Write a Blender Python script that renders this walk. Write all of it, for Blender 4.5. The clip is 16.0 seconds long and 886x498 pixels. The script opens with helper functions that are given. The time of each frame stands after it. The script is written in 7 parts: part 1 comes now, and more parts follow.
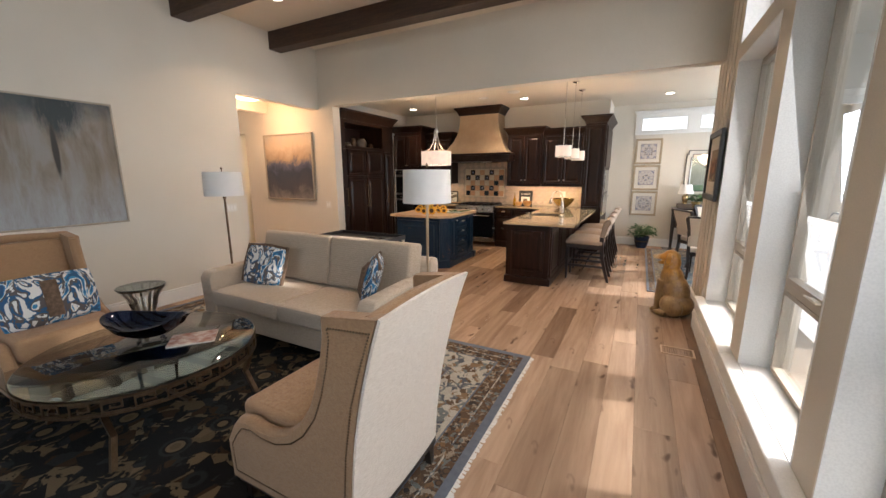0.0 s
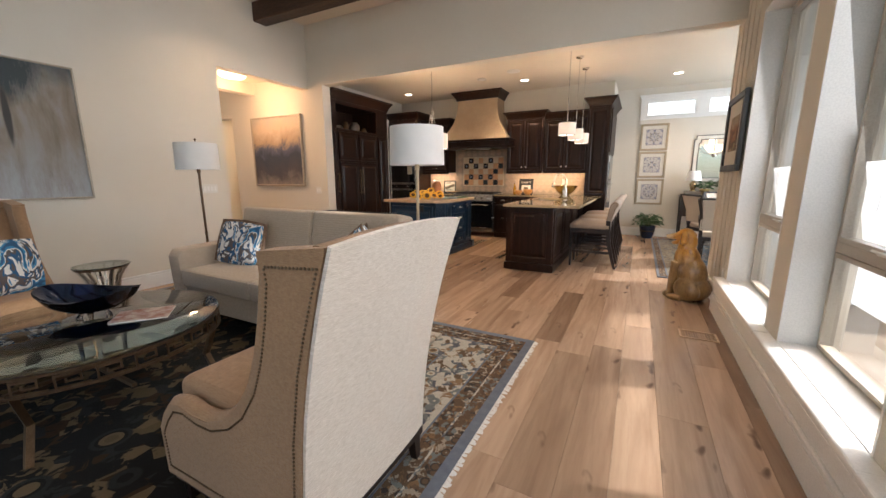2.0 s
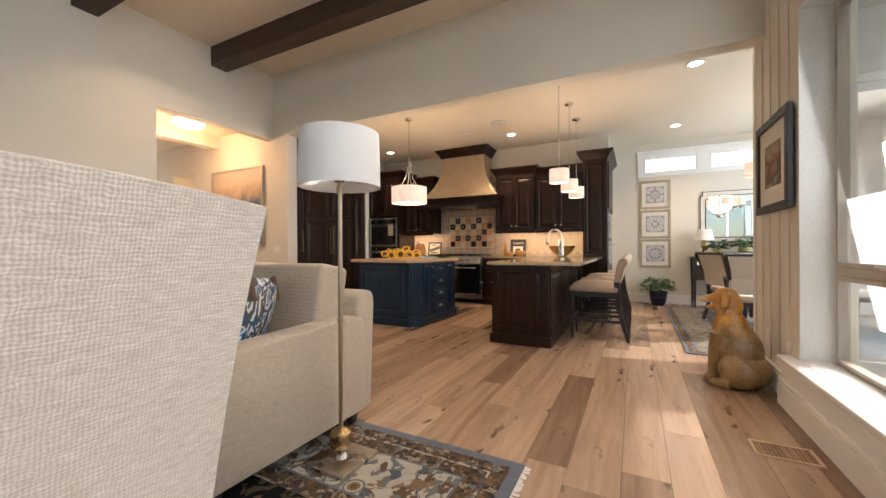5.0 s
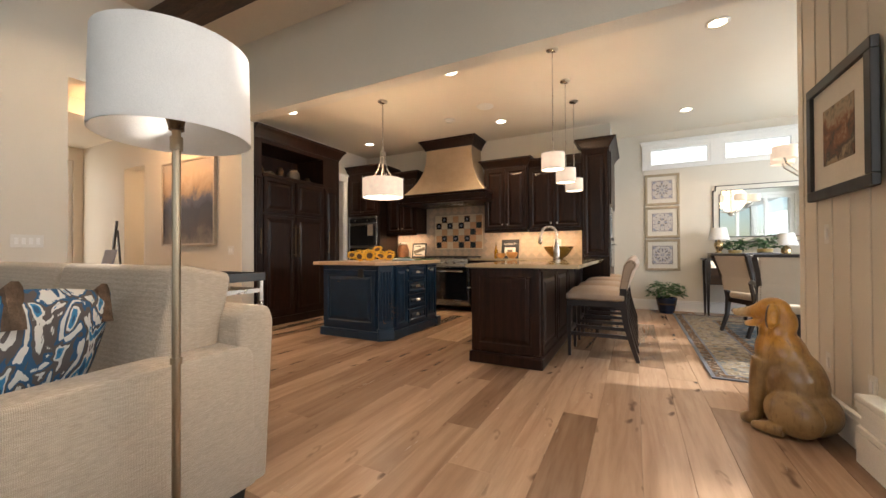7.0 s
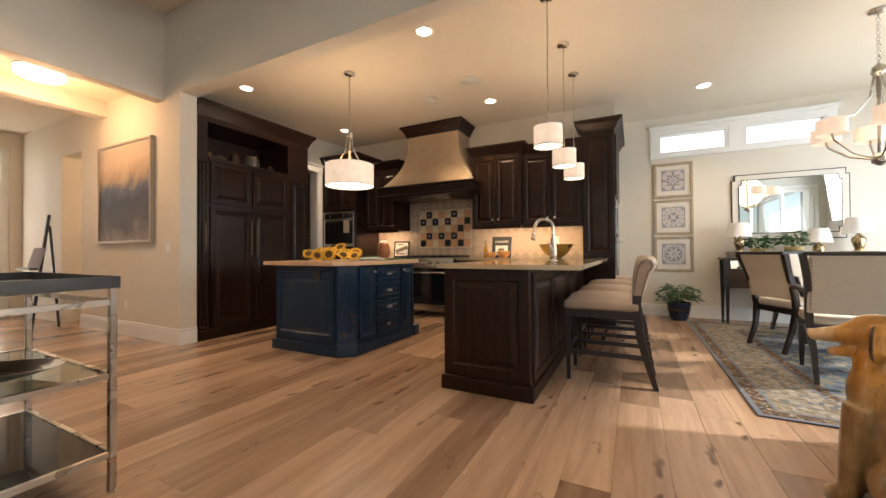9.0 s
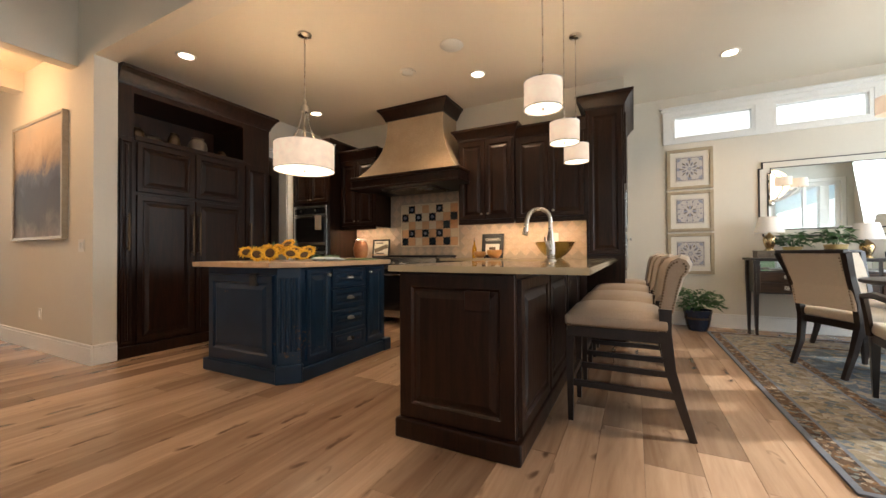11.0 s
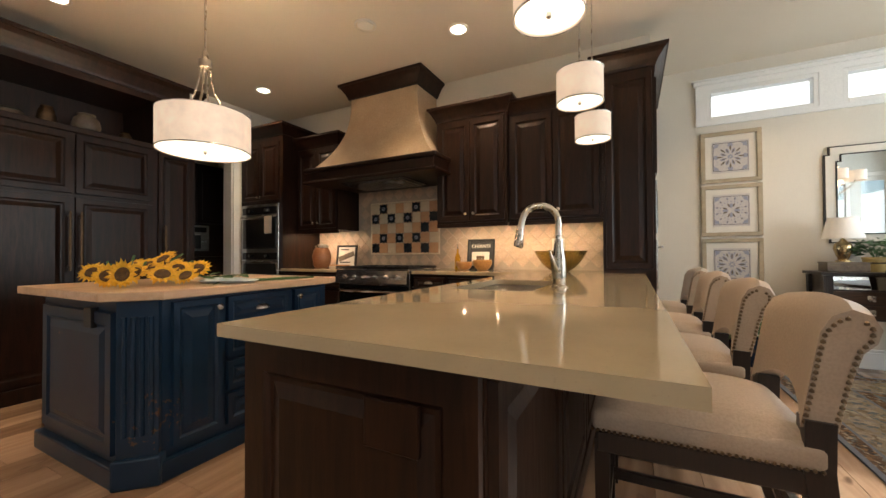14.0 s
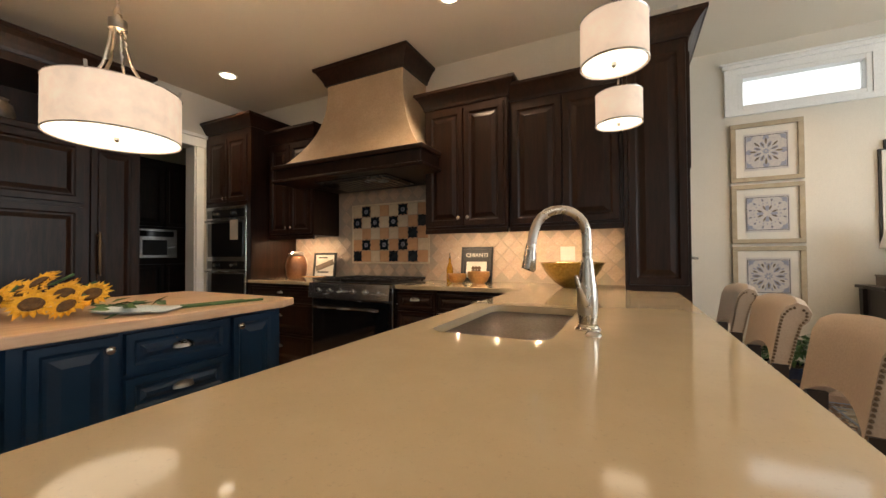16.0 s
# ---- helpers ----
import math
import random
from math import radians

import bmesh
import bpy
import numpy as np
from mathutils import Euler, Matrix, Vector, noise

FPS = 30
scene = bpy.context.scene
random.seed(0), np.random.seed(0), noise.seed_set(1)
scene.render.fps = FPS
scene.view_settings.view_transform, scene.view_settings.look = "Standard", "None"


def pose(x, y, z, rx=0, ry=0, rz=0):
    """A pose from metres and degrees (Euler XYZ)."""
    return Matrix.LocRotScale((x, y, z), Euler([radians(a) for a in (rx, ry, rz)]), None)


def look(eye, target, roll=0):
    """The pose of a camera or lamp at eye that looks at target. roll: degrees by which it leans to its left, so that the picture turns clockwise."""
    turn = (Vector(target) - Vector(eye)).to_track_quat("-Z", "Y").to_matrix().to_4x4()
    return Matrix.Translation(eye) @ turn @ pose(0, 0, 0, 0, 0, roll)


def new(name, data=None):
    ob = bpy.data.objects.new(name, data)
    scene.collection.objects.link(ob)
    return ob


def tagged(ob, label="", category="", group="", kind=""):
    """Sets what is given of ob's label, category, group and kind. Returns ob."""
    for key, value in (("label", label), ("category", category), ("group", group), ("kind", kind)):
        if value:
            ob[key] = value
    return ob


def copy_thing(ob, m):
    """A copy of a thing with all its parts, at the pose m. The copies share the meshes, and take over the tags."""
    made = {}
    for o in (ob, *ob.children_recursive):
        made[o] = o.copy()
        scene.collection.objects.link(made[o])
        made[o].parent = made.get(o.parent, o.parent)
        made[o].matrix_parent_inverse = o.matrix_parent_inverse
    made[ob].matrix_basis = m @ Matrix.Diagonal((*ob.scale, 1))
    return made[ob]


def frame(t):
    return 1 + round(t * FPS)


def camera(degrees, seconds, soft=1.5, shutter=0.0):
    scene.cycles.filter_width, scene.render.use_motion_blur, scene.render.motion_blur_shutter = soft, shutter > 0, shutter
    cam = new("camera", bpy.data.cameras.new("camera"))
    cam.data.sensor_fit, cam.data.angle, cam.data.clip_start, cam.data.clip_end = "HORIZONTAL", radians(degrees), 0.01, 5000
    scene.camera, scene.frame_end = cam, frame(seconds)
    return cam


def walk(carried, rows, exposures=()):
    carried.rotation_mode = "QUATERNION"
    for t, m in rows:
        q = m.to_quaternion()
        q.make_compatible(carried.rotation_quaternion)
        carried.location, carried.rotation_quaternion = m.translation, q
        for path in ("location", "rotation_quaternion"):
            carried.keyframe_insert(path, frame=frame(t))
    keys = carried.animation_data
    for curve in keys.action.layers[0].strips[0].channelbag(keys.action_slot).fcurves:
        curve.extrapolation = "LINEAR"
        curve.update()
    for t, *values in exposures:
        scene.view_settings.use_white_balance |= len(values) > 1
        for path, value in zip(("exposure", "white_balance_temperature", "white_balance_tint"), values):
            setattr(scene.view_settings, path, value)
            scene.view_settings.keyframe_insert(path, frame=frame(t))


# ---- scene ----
cam = camera(99.9, 16.0, soft=1.5)
METRES, EYE, TILT, LEAN, TURN = 5.56, 1.6, 0.0, 0.0, 27.6
ROWS = [
    (0.0, 0.0, 0.0, 0.0, -0.03, -11.2, 0.17),
    (0.5, 0.002, 0.0079, -0.0118, -0.04, -11.26, 0.16),
    (1.0, 0.0037, 0.0195, -0.0248, -0.07, -11.31, 0.16),
    (1.5, 0.0053, 0.0354, -0.0403, -0.1, -11.36, 0.18),
    (2.0, 0.0093, 0.0552, -0.0559, -0.13, -10.91, 0.21),
    (2.5, 0.0144, 0.0765, -0.0674, -0.18, -9.3, 0.18),
    (3.0, 0.0216, 0.1023, -0.0764, -0.2, -6.69, 0.23),
    (3.5, 0.0306, 0.1306, -0.0844, -0.21, -3.84, 0.26),
    (4.0, 0.042, 0.1609, -0.0902, -0.19, -1.65, 0.34),
    (6.5, 0.1058, 0.3249, -0.0995, -0.36, 0.44, 0.24),
    (7.0, 0.119, 0.3583, -0.1021, -0.38, 0.47, 0.29),
    (7.5, 0.1323, 0.3922, -0.1037, -0.4, 0.46, 0.29),
    (8.0, 0.1443, 0.4263, -0.1043, -0.43, 0.53, 0.29),
    (8.5, 0.1556, 0.4595, -0.1059, -0.46, 0.52, 0.28),
    (9.0, 0.1659, 0.4935, -0.1074, -0.5, 0.56, 0.29),
    (11.5, 0.2213, 0.6628, -0.1113, -0.5, 0.71, 0.29),
    (12.0, 0.2303, 0.6958, -0.111, -0.53, 0.74, 0.28),
    (12.5, 0.238, 0.7279, -0.1104, -0.53, 0.76, 0.3),
    (13.0, 0.246, 0.7603, -0.1076, -0.55, 0.74, 0.31),
    (13.5, 0.2545, 0.7916, -0.1007, -0.54, 0.74, 0.28),
    (14.0, 0.2607, 0.8214, -0.0918, -0.57, 0.76, 0.33),
    (14.5, 0.2652, 0.849, -0.0851, -0.61, 0.83, 0.32),
    (15.0, 0.2688, 0.8755, -0.0805, -0.72, 0.86, 0.36),
    (15.5, 0.2724, 0.9005, -0.0776, -0.81, 0.9, 0.38),
    (16.0, 0.2746, 0.9235, -0.0768, -0.98, 0.95, 0.38),
]
walk(cam, [(t, pose(0, 0, EYE, TILT, LEAN, TURN) @ pose(METRES * x, METRES * y, METRES * z, 90 + pitch, roll, yaw)) for t, x, y, z, yaw, pitch, roll in ROWS],
     exposures=[(0.0, 0.44, 5950, 12), (4.0, 0.48, 6000, 11), (6.5, 0.40, 6200, 10), (9.0, 0.33, 6350, 10), (12.5, 0.16, 6250, 8), (16.0, 0.13, 6400, 9)])

# ---- world, sun and large lights ----
world = bpy.data.worlds.new("sky")
scene.world = world
world.use_nodes = True
wn = world.node_tree.nodes
sky = wn.new("ShaderNodeTexSky")
sky.sky_type, sky.sun_disc = "NISHITA", False
sky.sun_elevation, sky.sun_rotation = radians(31), radians(76)
world.node_tree.links.new(sky.outputs[0], wn["Background"].inputs[0])
wn["Background"].inputs[1].default_value = 0.12


def lamp(name, kind, m, energy, colour, **kw):
    data = bpy.data.lights.new(name, kind)
    data.energy, data.color = energy, colour
    for k, v in kw.items():
        if k == "size":
            data.size = v
        elif k == "size_y":
            data.shape, data.size_y = "RECTANGLE", v
        elif k == "disk":
            data.shape, data.size = "DISK", v
        elif k == "angle":
            data.angle = v
        elif k == "spread":
            data.spread = v
        elif k == "radius":
            data.shadow_soft_size = v
    ob = new(name, data)
    ob.matrix_world = m
    return ob


DAY, WARM = (0.9, 0.96, 1.0), (1.0, 0.70, 0.43)
lamp("sun", "SUN", look((8, 9, 5.2), (0, 7.0, 0)), 4.5, (1.0, 0.93, 0.82), angle=radians(2.0))
# area lamps added at the openings, standing in for daylight
lamp("window_light", "AREA", look((0.86, 1.35, 1.55), (-2.0, 1.35, 1.0)), 34, (1.0, 0.96, 0.90), size=6.2, size_y=2.0)
lamp("window_light", "AREA", look((0.94, 1.2, 3.10), (-2.0, 1.2, 0.2)), 58, (1.0, 0.97, 0.92), size=6.0, size_y=0.62)
lamp("window_light", "AREA", look((3.12, 7.6, 1.5), (0, 7.6, 1.1)), 100, DAY, size=3.0, size_y=2.2)
# fill from behind the start view, by an assumed opening never in sight
lamp("window_light", "AREA", look((-2.0, -2.85, 1.7), (-2.0, 2, 1.2)), 20, DAY, size=4.5, size_y=2.4)
lamp("window_light", "AREA", look((-9.8, 4.5, 1.5), (-6, 4.3, 1.2)), 20, (1.0, 0.82, 0.62), size=1.3, size_y=2.2)

# ---- materials ----
def mat(name, build):
    m = bpy.data.materials.new(name)
    m.use_nodes = True
    nt = m.node_tree
    build(nt, nt.nodes["Principled BSDF"])
    return m


def node(nt, kind, **vals):
    n = nt.nodes.new("ShaderNode" + kind)
    for k, v in vals.items():
        if k in n.inputs:
            n.inputs[k].default_value = v
    return n


def coords(nt, scale=(1, 1, 1), rot=(0, 0, 0)):
    tc, mp = nt.nodes.new("ShaderNodeTexCoord"), nt.nodes.new("ShaderNodeMapping")
    mp.inputs["Scale"].default_value, mp.inputs["Rotation"].default_value = scale, rot
    nt.links.new(tc.outputs["Object"], mp.inputs[0])
    return mp.outputs[0]


def ramp(nt, src, stops, constant=False):
    r = nt.nodes.new("ShaderNodeValToRGB")
    if constant:
        r.color_ramp.interpolation = "CONSTANT"
    while len(r.color_ramp.elements) < len(stops):
        r.color_ramp.elements.new(0.5)
    for e, (p, c) in zip(r.color_ramp.elements, stops):
        e.position, e.color = p, (*c, 1)
    nt.links.new(src, r.inputs[0])
    return r.outputs[0]


def noise_tex(nt, vec, scale, detail=4, rough=0.55, distortion=0.0):
    n = node(nt, "TexNoise", Scale=scale, Detail=detail, Roughness=rough, Distortion=distortion)
    nt.links.new(vec, n.inputs["Vector"])
    return n.outputs["Fac"]


def mixc(nt, fac, a, b, mode="MIX"):
    m = nt.nodes.new("ShaderNodeMix")
    m.data_type, m.blend_type = "RGBA", mode
    for val, i in ((fac, 0), (a, 6), (b, 7)):
        if hasattr(val, "links"):
            nt.links.new(val, m.inputs[i])
        else:
            m.inputs[i].default_value = val if i == 0 else (*val, 1)
    return m.outputs[2]


def bump(nt, b, height, strength=0.3, dist=0.002):
    n = node(nt, "Bump", Strength=strength, Distance=dist)
    nt.links.new(height, n.inputs["Height"])
    nt.links.new(n.outputs[0], b.inputs["Normal"])


def surface(name, a, c, rough=0.5, scale=6.0, fine=90.0, bumpy=0.15, metal=0.0, stretch=(1, 1, 1), coat=0.0, sheen=0.0, dist=0.002):
    """A surface that varies between two colours at two scales, with fine relief."""
    def build(nt, b):
        v = coords(nt, stretch)
        big, small = noise_tex(nt, v, scale), noise_tex(nt, v, fine, 3)
        col = ramp(nt, big, [(0.3, a), (0.7, c)])
        dark = tuple(x * 0.82 for x in a)
        nt.links.new(mixc(nt, ramp(nt, small, [(0.35, (0.45,) * 3), (0.6, (0, 0, 0))]), col, dark), b.inputs["Base Color"])
        b.inputs["Metallic"].default_value = metal
        rr = ramp(nt, big, [(0.2, (max(rough - 0.07, 0.02),) * 3), (0.8, (min(rough + 0.07, 1),) * 3)])
        nt.links.new(rr, b.inputs["Roughness"])
        b.inputs["Coat Weight"].default_value, b.inputs["Sheen Weight"].default_value = coat, sheen
        b.inputs["Coat Roughness"].default_value = 0.12
        if bumpy:
            bump(nt, b, small, bumpy, dist)
    return mat(name, build)


def fabric(name, a, c, weave=420.0, slub=30.0, rough=0.9, depth=0.5):
    def build(nt, b):
        v = coords(nt)
        w1 = node(nt, "TexWave", Scale=weave / 6.28, Distortion=5.0, Detail=3.0)
        w2 = node(nt, "TexWave", Scale=weave / 6.28, Distortion=5.0, Detail=3.0)
        w1.bands_direction, w2.bands_direction = "Z", "Y"
        nt.links.new(v, w1.inputs[0]), nt.links.new(v, w2.inputs[0])
        h = mixc(nt, 0.5, w1.outputs[0], w2.outputs[0])
        s = noise_tex(nt, coords(nt, (1, 1, 7)), slub, 4, 0.7)
        base = ramp(nt, s, [(0.3, a), (0.68, c)])
        col = mixc(nt, ramp(nt, h, [(0.25, (0.35,) * 3), (0.6, (0, 0, 0))]), base, tuple(x * 0.62 for x in a))
        nt.links.new(col, b.inputs["Base Color"])
        b.inputs["Roughness"].default_value = rough
        b.inputs["Sheen Weight"].default_value = 0.15
        bump(nt, b, h, depth, 0.0025)
    return mat(name, build)


def wood(name, dark, light, rough=0.35, grain=(14, 14, 1.2), coat=0.25, knots=False, rand=0.0, gloss=0.5, streak=0.5):
    def build(nt, b):
        v = coords(nt, grain)
        if rand:
            oi = nt.nodes.new("ShaderNodeObjectInfo")
            add = nt.nodes.new("ShaderNodeVectorMath")
            mul = nt.nodes.new("ShaderNodeMath")
            mul.operation = "MULTIPLY"
            mul.inputs[1].default_value = 60.0
            geo = nt.nodes.new("ShaderNodeNewGeometry")
            both, turn = nt.nodes.new("ShaderNodeMath"), nt.nodes.new("ShaderNodeMath")
            both.operation, turn.operation = "ADD", "FRACT"
            nt.links.new(oi.outputs["Random"], both.inputs[0]), nt.links.new(geo.outputs["Random Per Island"], both.inputs[1])
            nt.links.new(both.outputs[0], turn.inputs[0])
            nt.links.new(turn.outputs[0], mul.inputs[0])
            nt.links.new(v, add.inputs[0]), nt.links.new(mul.outputs[0], add.inputs[1])
            v = add.outputs[0]
        g = noise_tex(nt, v, 2.2, 3 if rand else 6, 0.5 if rand else 0.62, 1.4 if rand else 0.8)
        f = noise_tex(nt, v, 11.0, 3, 0.7)
        col = ramp(nt, g, [(0.28, dark), (0.5, tuple((x + y) / 2 for x, y in zip(dark, light))), (0.72, light)])
        col = mixc(nt, ramp(nt, f, [(0.38, (streak,) * 3), (0.54, (0, 0, 0))]), col, tuple(x * 0.55 for x in dark))
        if rand:
            tone = ramp(nt, turn.outputs[0], [(0.0, (0.62, 0.58, 0.55)), (0.3, (0.82, 0.80, 0.78)), (0.65, (1.03, 1.03, 1.03)), (1.0, (1.30, 1.30, 1.31))])
            col = mixc(nt, 1.0, col, tone, "MULTIPLY")
        if knots:
            k = noise_tex(nt, coords(nt, (5, 2.4, 5)), 1.7, 2, 0.5, 0.4)
            col = mixc(nt, ramp(nt, k, [(0.27, (0.85,) * 3), (0.335, (0, 0, 0))]), col, (0.09, 0.05, 0.03))
        nt.links.new(col, b.inputs["Base Color"])
        wear = 0.3 if rand else 1.0
        nt.links.new(ramp(nt, f, [(0.2, (rough + 0.1 * wear,) * 3), (0.8, (rough - 0.06 * wear,) * 3)]), b.inputs["Roughness"])
        b.inputs["Coat Weight"].default_value, b.inputs["Coat Roughness"].default_value = coat, 0.22
        b.inputs["Specular IOR Level"].default_value = gloss
        bump(nt, b, f, 0.12 * wear, 0.001)
    return mat(name, build)


def rug_mat(name, ground, palette, scale, seed=0.0):
    """Knotted wool: flower-like cells in several yarns, broken up by the pile."""
    def build(nt, b):
        v = coords(nt, (1, 1, 0))
        vo = node(nt, "TexVoronoi", Scale=scale, Randomness=0.55)
        nt.links.new(v, vo.inputs["Vector"])
        vo2 = node(nt, "TexVoronoi", Scale=scale * 3.1, Randomness=0.9)
        nt.links.new(v, vo2.inputs["Vector"])
        sep = nt.nodes.new("ShaderNodeSeparateColor")
        nt.links.new(vo2.outputs["Color"], sep.inputs[0])
        n = noise_tex(nt, v, scale * 2.2, 3, 0.6, 1.2)
        cells = ramp(nt, sep.outputs[0], [(i / len(palette), c) for i, c in enumerate(palette)], True)
        col = mixc(nt, ramp(nt, n, [(0.47, (0, 0, 0)), (0.5, (1, 1, 1))]), ground, cells)
        rings = ramp(nt, vo.outputs["Distance"], [(0.0, palette[0]), (0.1, palette[-1]), (0.17, ground), (0.22, palette[1]), (0.3, ground)], True)
        col = mixc(nt, ramp(nt, vo.outputs["Distance"], [(0.27, (1, 1, 1)), (0.3, (0, 0, 0))]), col, rings)
        fine = noise_tex(nt, v, 260, 2)
        col = mixc(nt, 0.45, col, ramp(nt, fine, [(0.3, (0.25,) * 3), (0.7, (1.0,) * 3)]), "MULTIPLY")
        nt.links.new(col, b.inputs["Base Color"])
        b.inputs["Roughness"].default_value = 0.95
        b.inputs["Specular IOR Level"].default_value = 0.15
        bump(nt, b, fine, 0.6, 0.004)
    return mat(name, build)


def ikat(name, cols, scale=9.0):
    def build(nt, b):
        v = coords(nt, (1, 1, 0.55))
        w = noise_tex(nt, v, scale, 2, 0.5, 1.6)
        f = noise_tex(nt, coords(nt, (160, 160, 12)), 1.0, 2)
        s = nt.nodes.new("ShaderNodeMath")
        s.operation = "MULTIPLY_ADD"
        nt.links.new(f, s.inputs[0]), nt.links.new(w, s.inputs[2])
        s.inputs[1].default_value = 0.06
        col = ramp(nt, s.outputs[0], [(0.0, cols[0]), (0.44, cols[1]), (0.49, cols[2]), (0.55, cols[0]), (0.6, cols[3]), (0.65, cols[1])], True)
        nt.links.new(col, b.inputs["Base Color"])
        b.inputs["Roughness"].default_value = 0.85
        bump(nt, b, noise_tex(nt, v, 350, 2), 0.4)
    return mat(name, build)


def glass(name, tint=(1, 1, 1), rough=0.0, ior=1.45):
    def build(nt, b):
        b.inputs["Base Color"].default_value = (*tint, 1)
        b.inputs["Transmission Weight"].default_value, b.inputs["Roughness"].default_value, b.inputs["IOR"].default_value = 1.0, rough, ior
    return mat(name, build)


def glow(name, colour, strength, base=(0.8, 0.75, 0.65), mottled=False):
    def build(nt, b):
        b.inputs["Base Color"].default_value = (*base, 1)
        b.inputs["Roughness"].default_value = 0.6
        b.inputs["Emission Strength"].default_value = strength
        if mottled:
            n = noise_tex(nt, coords(nt), 14, 4, 0.6)
            nt.links.new(ramp(nt, n, [(0.3, tuple(x * 0.72 for x in colour)), (0.7, colour)]), b.inputs["Emission Color"])
        else:
            b.inputs["Emission Color"].default_value = (*colour, 1)
    return mat(name, build)


def painting(name, stops, axis, zlo, zhi, blot=3.0, stretch=(1, 1, 1)):
    """An abstract canvas: colours by height, smeared by brush noise."""
    def build(nt, b):
        tc, sep = nt.nodes.new("ShaderNodeTexCoord"), nt.nodes.new("ShaderNodeSeparateXYZ")
        nt.links.new(tc.outputs["Object"], sep.inputs[0])
        mr = node(nt, "MapRange")
        mr.inputs[1].default_value, mr.inputs[2].default_value = zlo, zhi
        nt.links.new(sep.outputs[2], mr.inputs[0])
        n = noise_tex(nt, coords(nt, stretch), blot, 6, 0.65, 0.6)
        s = nt.nodes.new("ShaderNodeMath")
        s.operation = "MULTIPLY_ADD"
        nt.links.new(n, s.inputs[0]), nt.links.new(mr.outputs[0], s.inputs[2])
        s.inputs[1].default_value = 0.5
        t = nt.nodes.new("ShaderNodeMath")
        t.operation = "SUBTRACT"
        nt.links.new(s.outputs[0], t.inputs[0])
        t.inputs[1].default_value = 0.25
        nt.links.new(ramp(nt, t.outputs[0], stops), b.inputs["Base Color"])
        b.inputs["Roughness"].default_value = 0.6
        bump(nt, b, n, 0.25)
    return mat(name, build)


WALL = surface("wall_paint", (0.66, 0.61, 0.52), (0.70, 0.65, 0.56), 0.7, 1.5, 160, 0.08)
CEIL = surface("ceiling_paint", (0.70, 0.62, 0.50), (0.73, 0.66, 0.54), 0.8, 1.5, 140, 0.15)
TRIM = surface("white_trim_paint", (0.80, 0.79, 0.76), (0.84, 0.83, 0.80), 0.35, 3, 120, 0.05)
OAK = wood("oak_plank", (0.285, 0.180, 0.115), (0.435, 0.300, 0.203), 0.25, (3.6, 0.30, 3.6), 0.12, True, 1.0, 0.5, 0.14)
BEAM = wood("dark_beam_wood", (0.020, 0.010, 0.006), (0.075, 0.036, 0.018), 0.55, (1.2, 14, 14), 0.0)
DARK = wood("espresso_cabinet_wood", (0.007, 0.0026, 0.0014), (0.032, 0.0115, 0.005), 0.36, (7, 7, 0.6), 0.0, gloss=0.28)
DARKLEG = wood("dark_leg_wood", (0.007, 0.0035, 0.0025), (0.02, 0.009, 0.006), 0.32, (18, 18, 2), 0.15)
BUTCHER = wood("butcher_block_maple", (0.44, 0.27, 0.15), (0.62, 0.43, 0.27), 0.34, (5, 0.8, 5), 0.1, streak=0.12)
BLACK = surface("black_metal", (0.012, 0.012, 0.012), (0.022, 0.02, 0.02), 0.4, 8, 200, 0.05)
NICKEL = surface("brushed_nickel", (0.50, 0.46, 0.40), (0.58, 0.53, 0.46), 0.28, 8, 300, 0.0, 1.0)
POLE = surface("antique_brass_pole", (0.40, 0.31, 0.21), (0.45, 0.36, 0.25), 0.33, 5, 300, 0.0, 1.0)
TAUPE = surface("taupe_window_vinyl", (0.40, 0.35, 0.28), (0.44, 0.39, 0.32), 0.4, 4, 120, 0.03)
BRONZE = surface("aged_bronze", (0.11, 0.07, 0.042), (0.20, 0.135, 0.08), 0.5, 20, 200, 0.2, 1.0)
STEEL = surface("stainless_steel", (0.42, 0.41, 0.40), (0.52, 0.51, 0.49), 0.24, 4, 220, 0.02, 1.0, (1, 1, 8))
BRASS = surface("pale_brass", (0.52, 0.38, 0.20), (0.66, 0.50, 0.28), 0.25, 8, 200, 0.02, 1.0)
GLASS = glass("clear_glass")
TABLEGLASS = glass("grey_green_glass", (0.42, 0.50, 0.48))
COBALT = glass("cobalt_glass", (0.01, 0.035, 0.16), 0.02)
DARKGLASS = surface("black_oven_glass", (0.006, 0.006, 0.007), (0.01, 0.01, 0.011), 0.06, 3, 50, 0.0)
LINEN = fabric("oatmeal_linen", (0.40, 0.325, 0.24), (0.57, 0.475, 0.37), 500, 40)
TAN = fabric("tan_woven_upholstery", (0.29, 0.165, 0.080), (0.40, 0.245, 0.13), 560, 45)
CHAIRLIGHT = fabric("cream_slub_upholstery", (0.60, 0.525, 0.435), (0.85, 0.785, 0.70), 420, 44, depth=0.3)
STOOLHIDE = surface("taupe_leather", (0.42, 0.33, 0.25), (0.50, 0.40, 0.31), 0.5, 5, 150, 0.12, sheen=0.1)
DINEFAB = fabric("cream_dining_upholstery", (0.58, 0.50, 0.40), (0.68, 0.60, 0.50), 600, 30, depth=0.25)
NAIL = surface("antique_nailhead", (0.16, 0.11, 0.07), (0.26, 0.19, 0.12), 0.35, 30, 200, 0, 1.0)
IKATBLUE = ikat("blue_ikat_cotton", [(0.66, 0.64, 0.60), (0.02, 0.085, 0.18), (0.09, 0.075, 0.07), (0.035, 0.20, 0.38)])
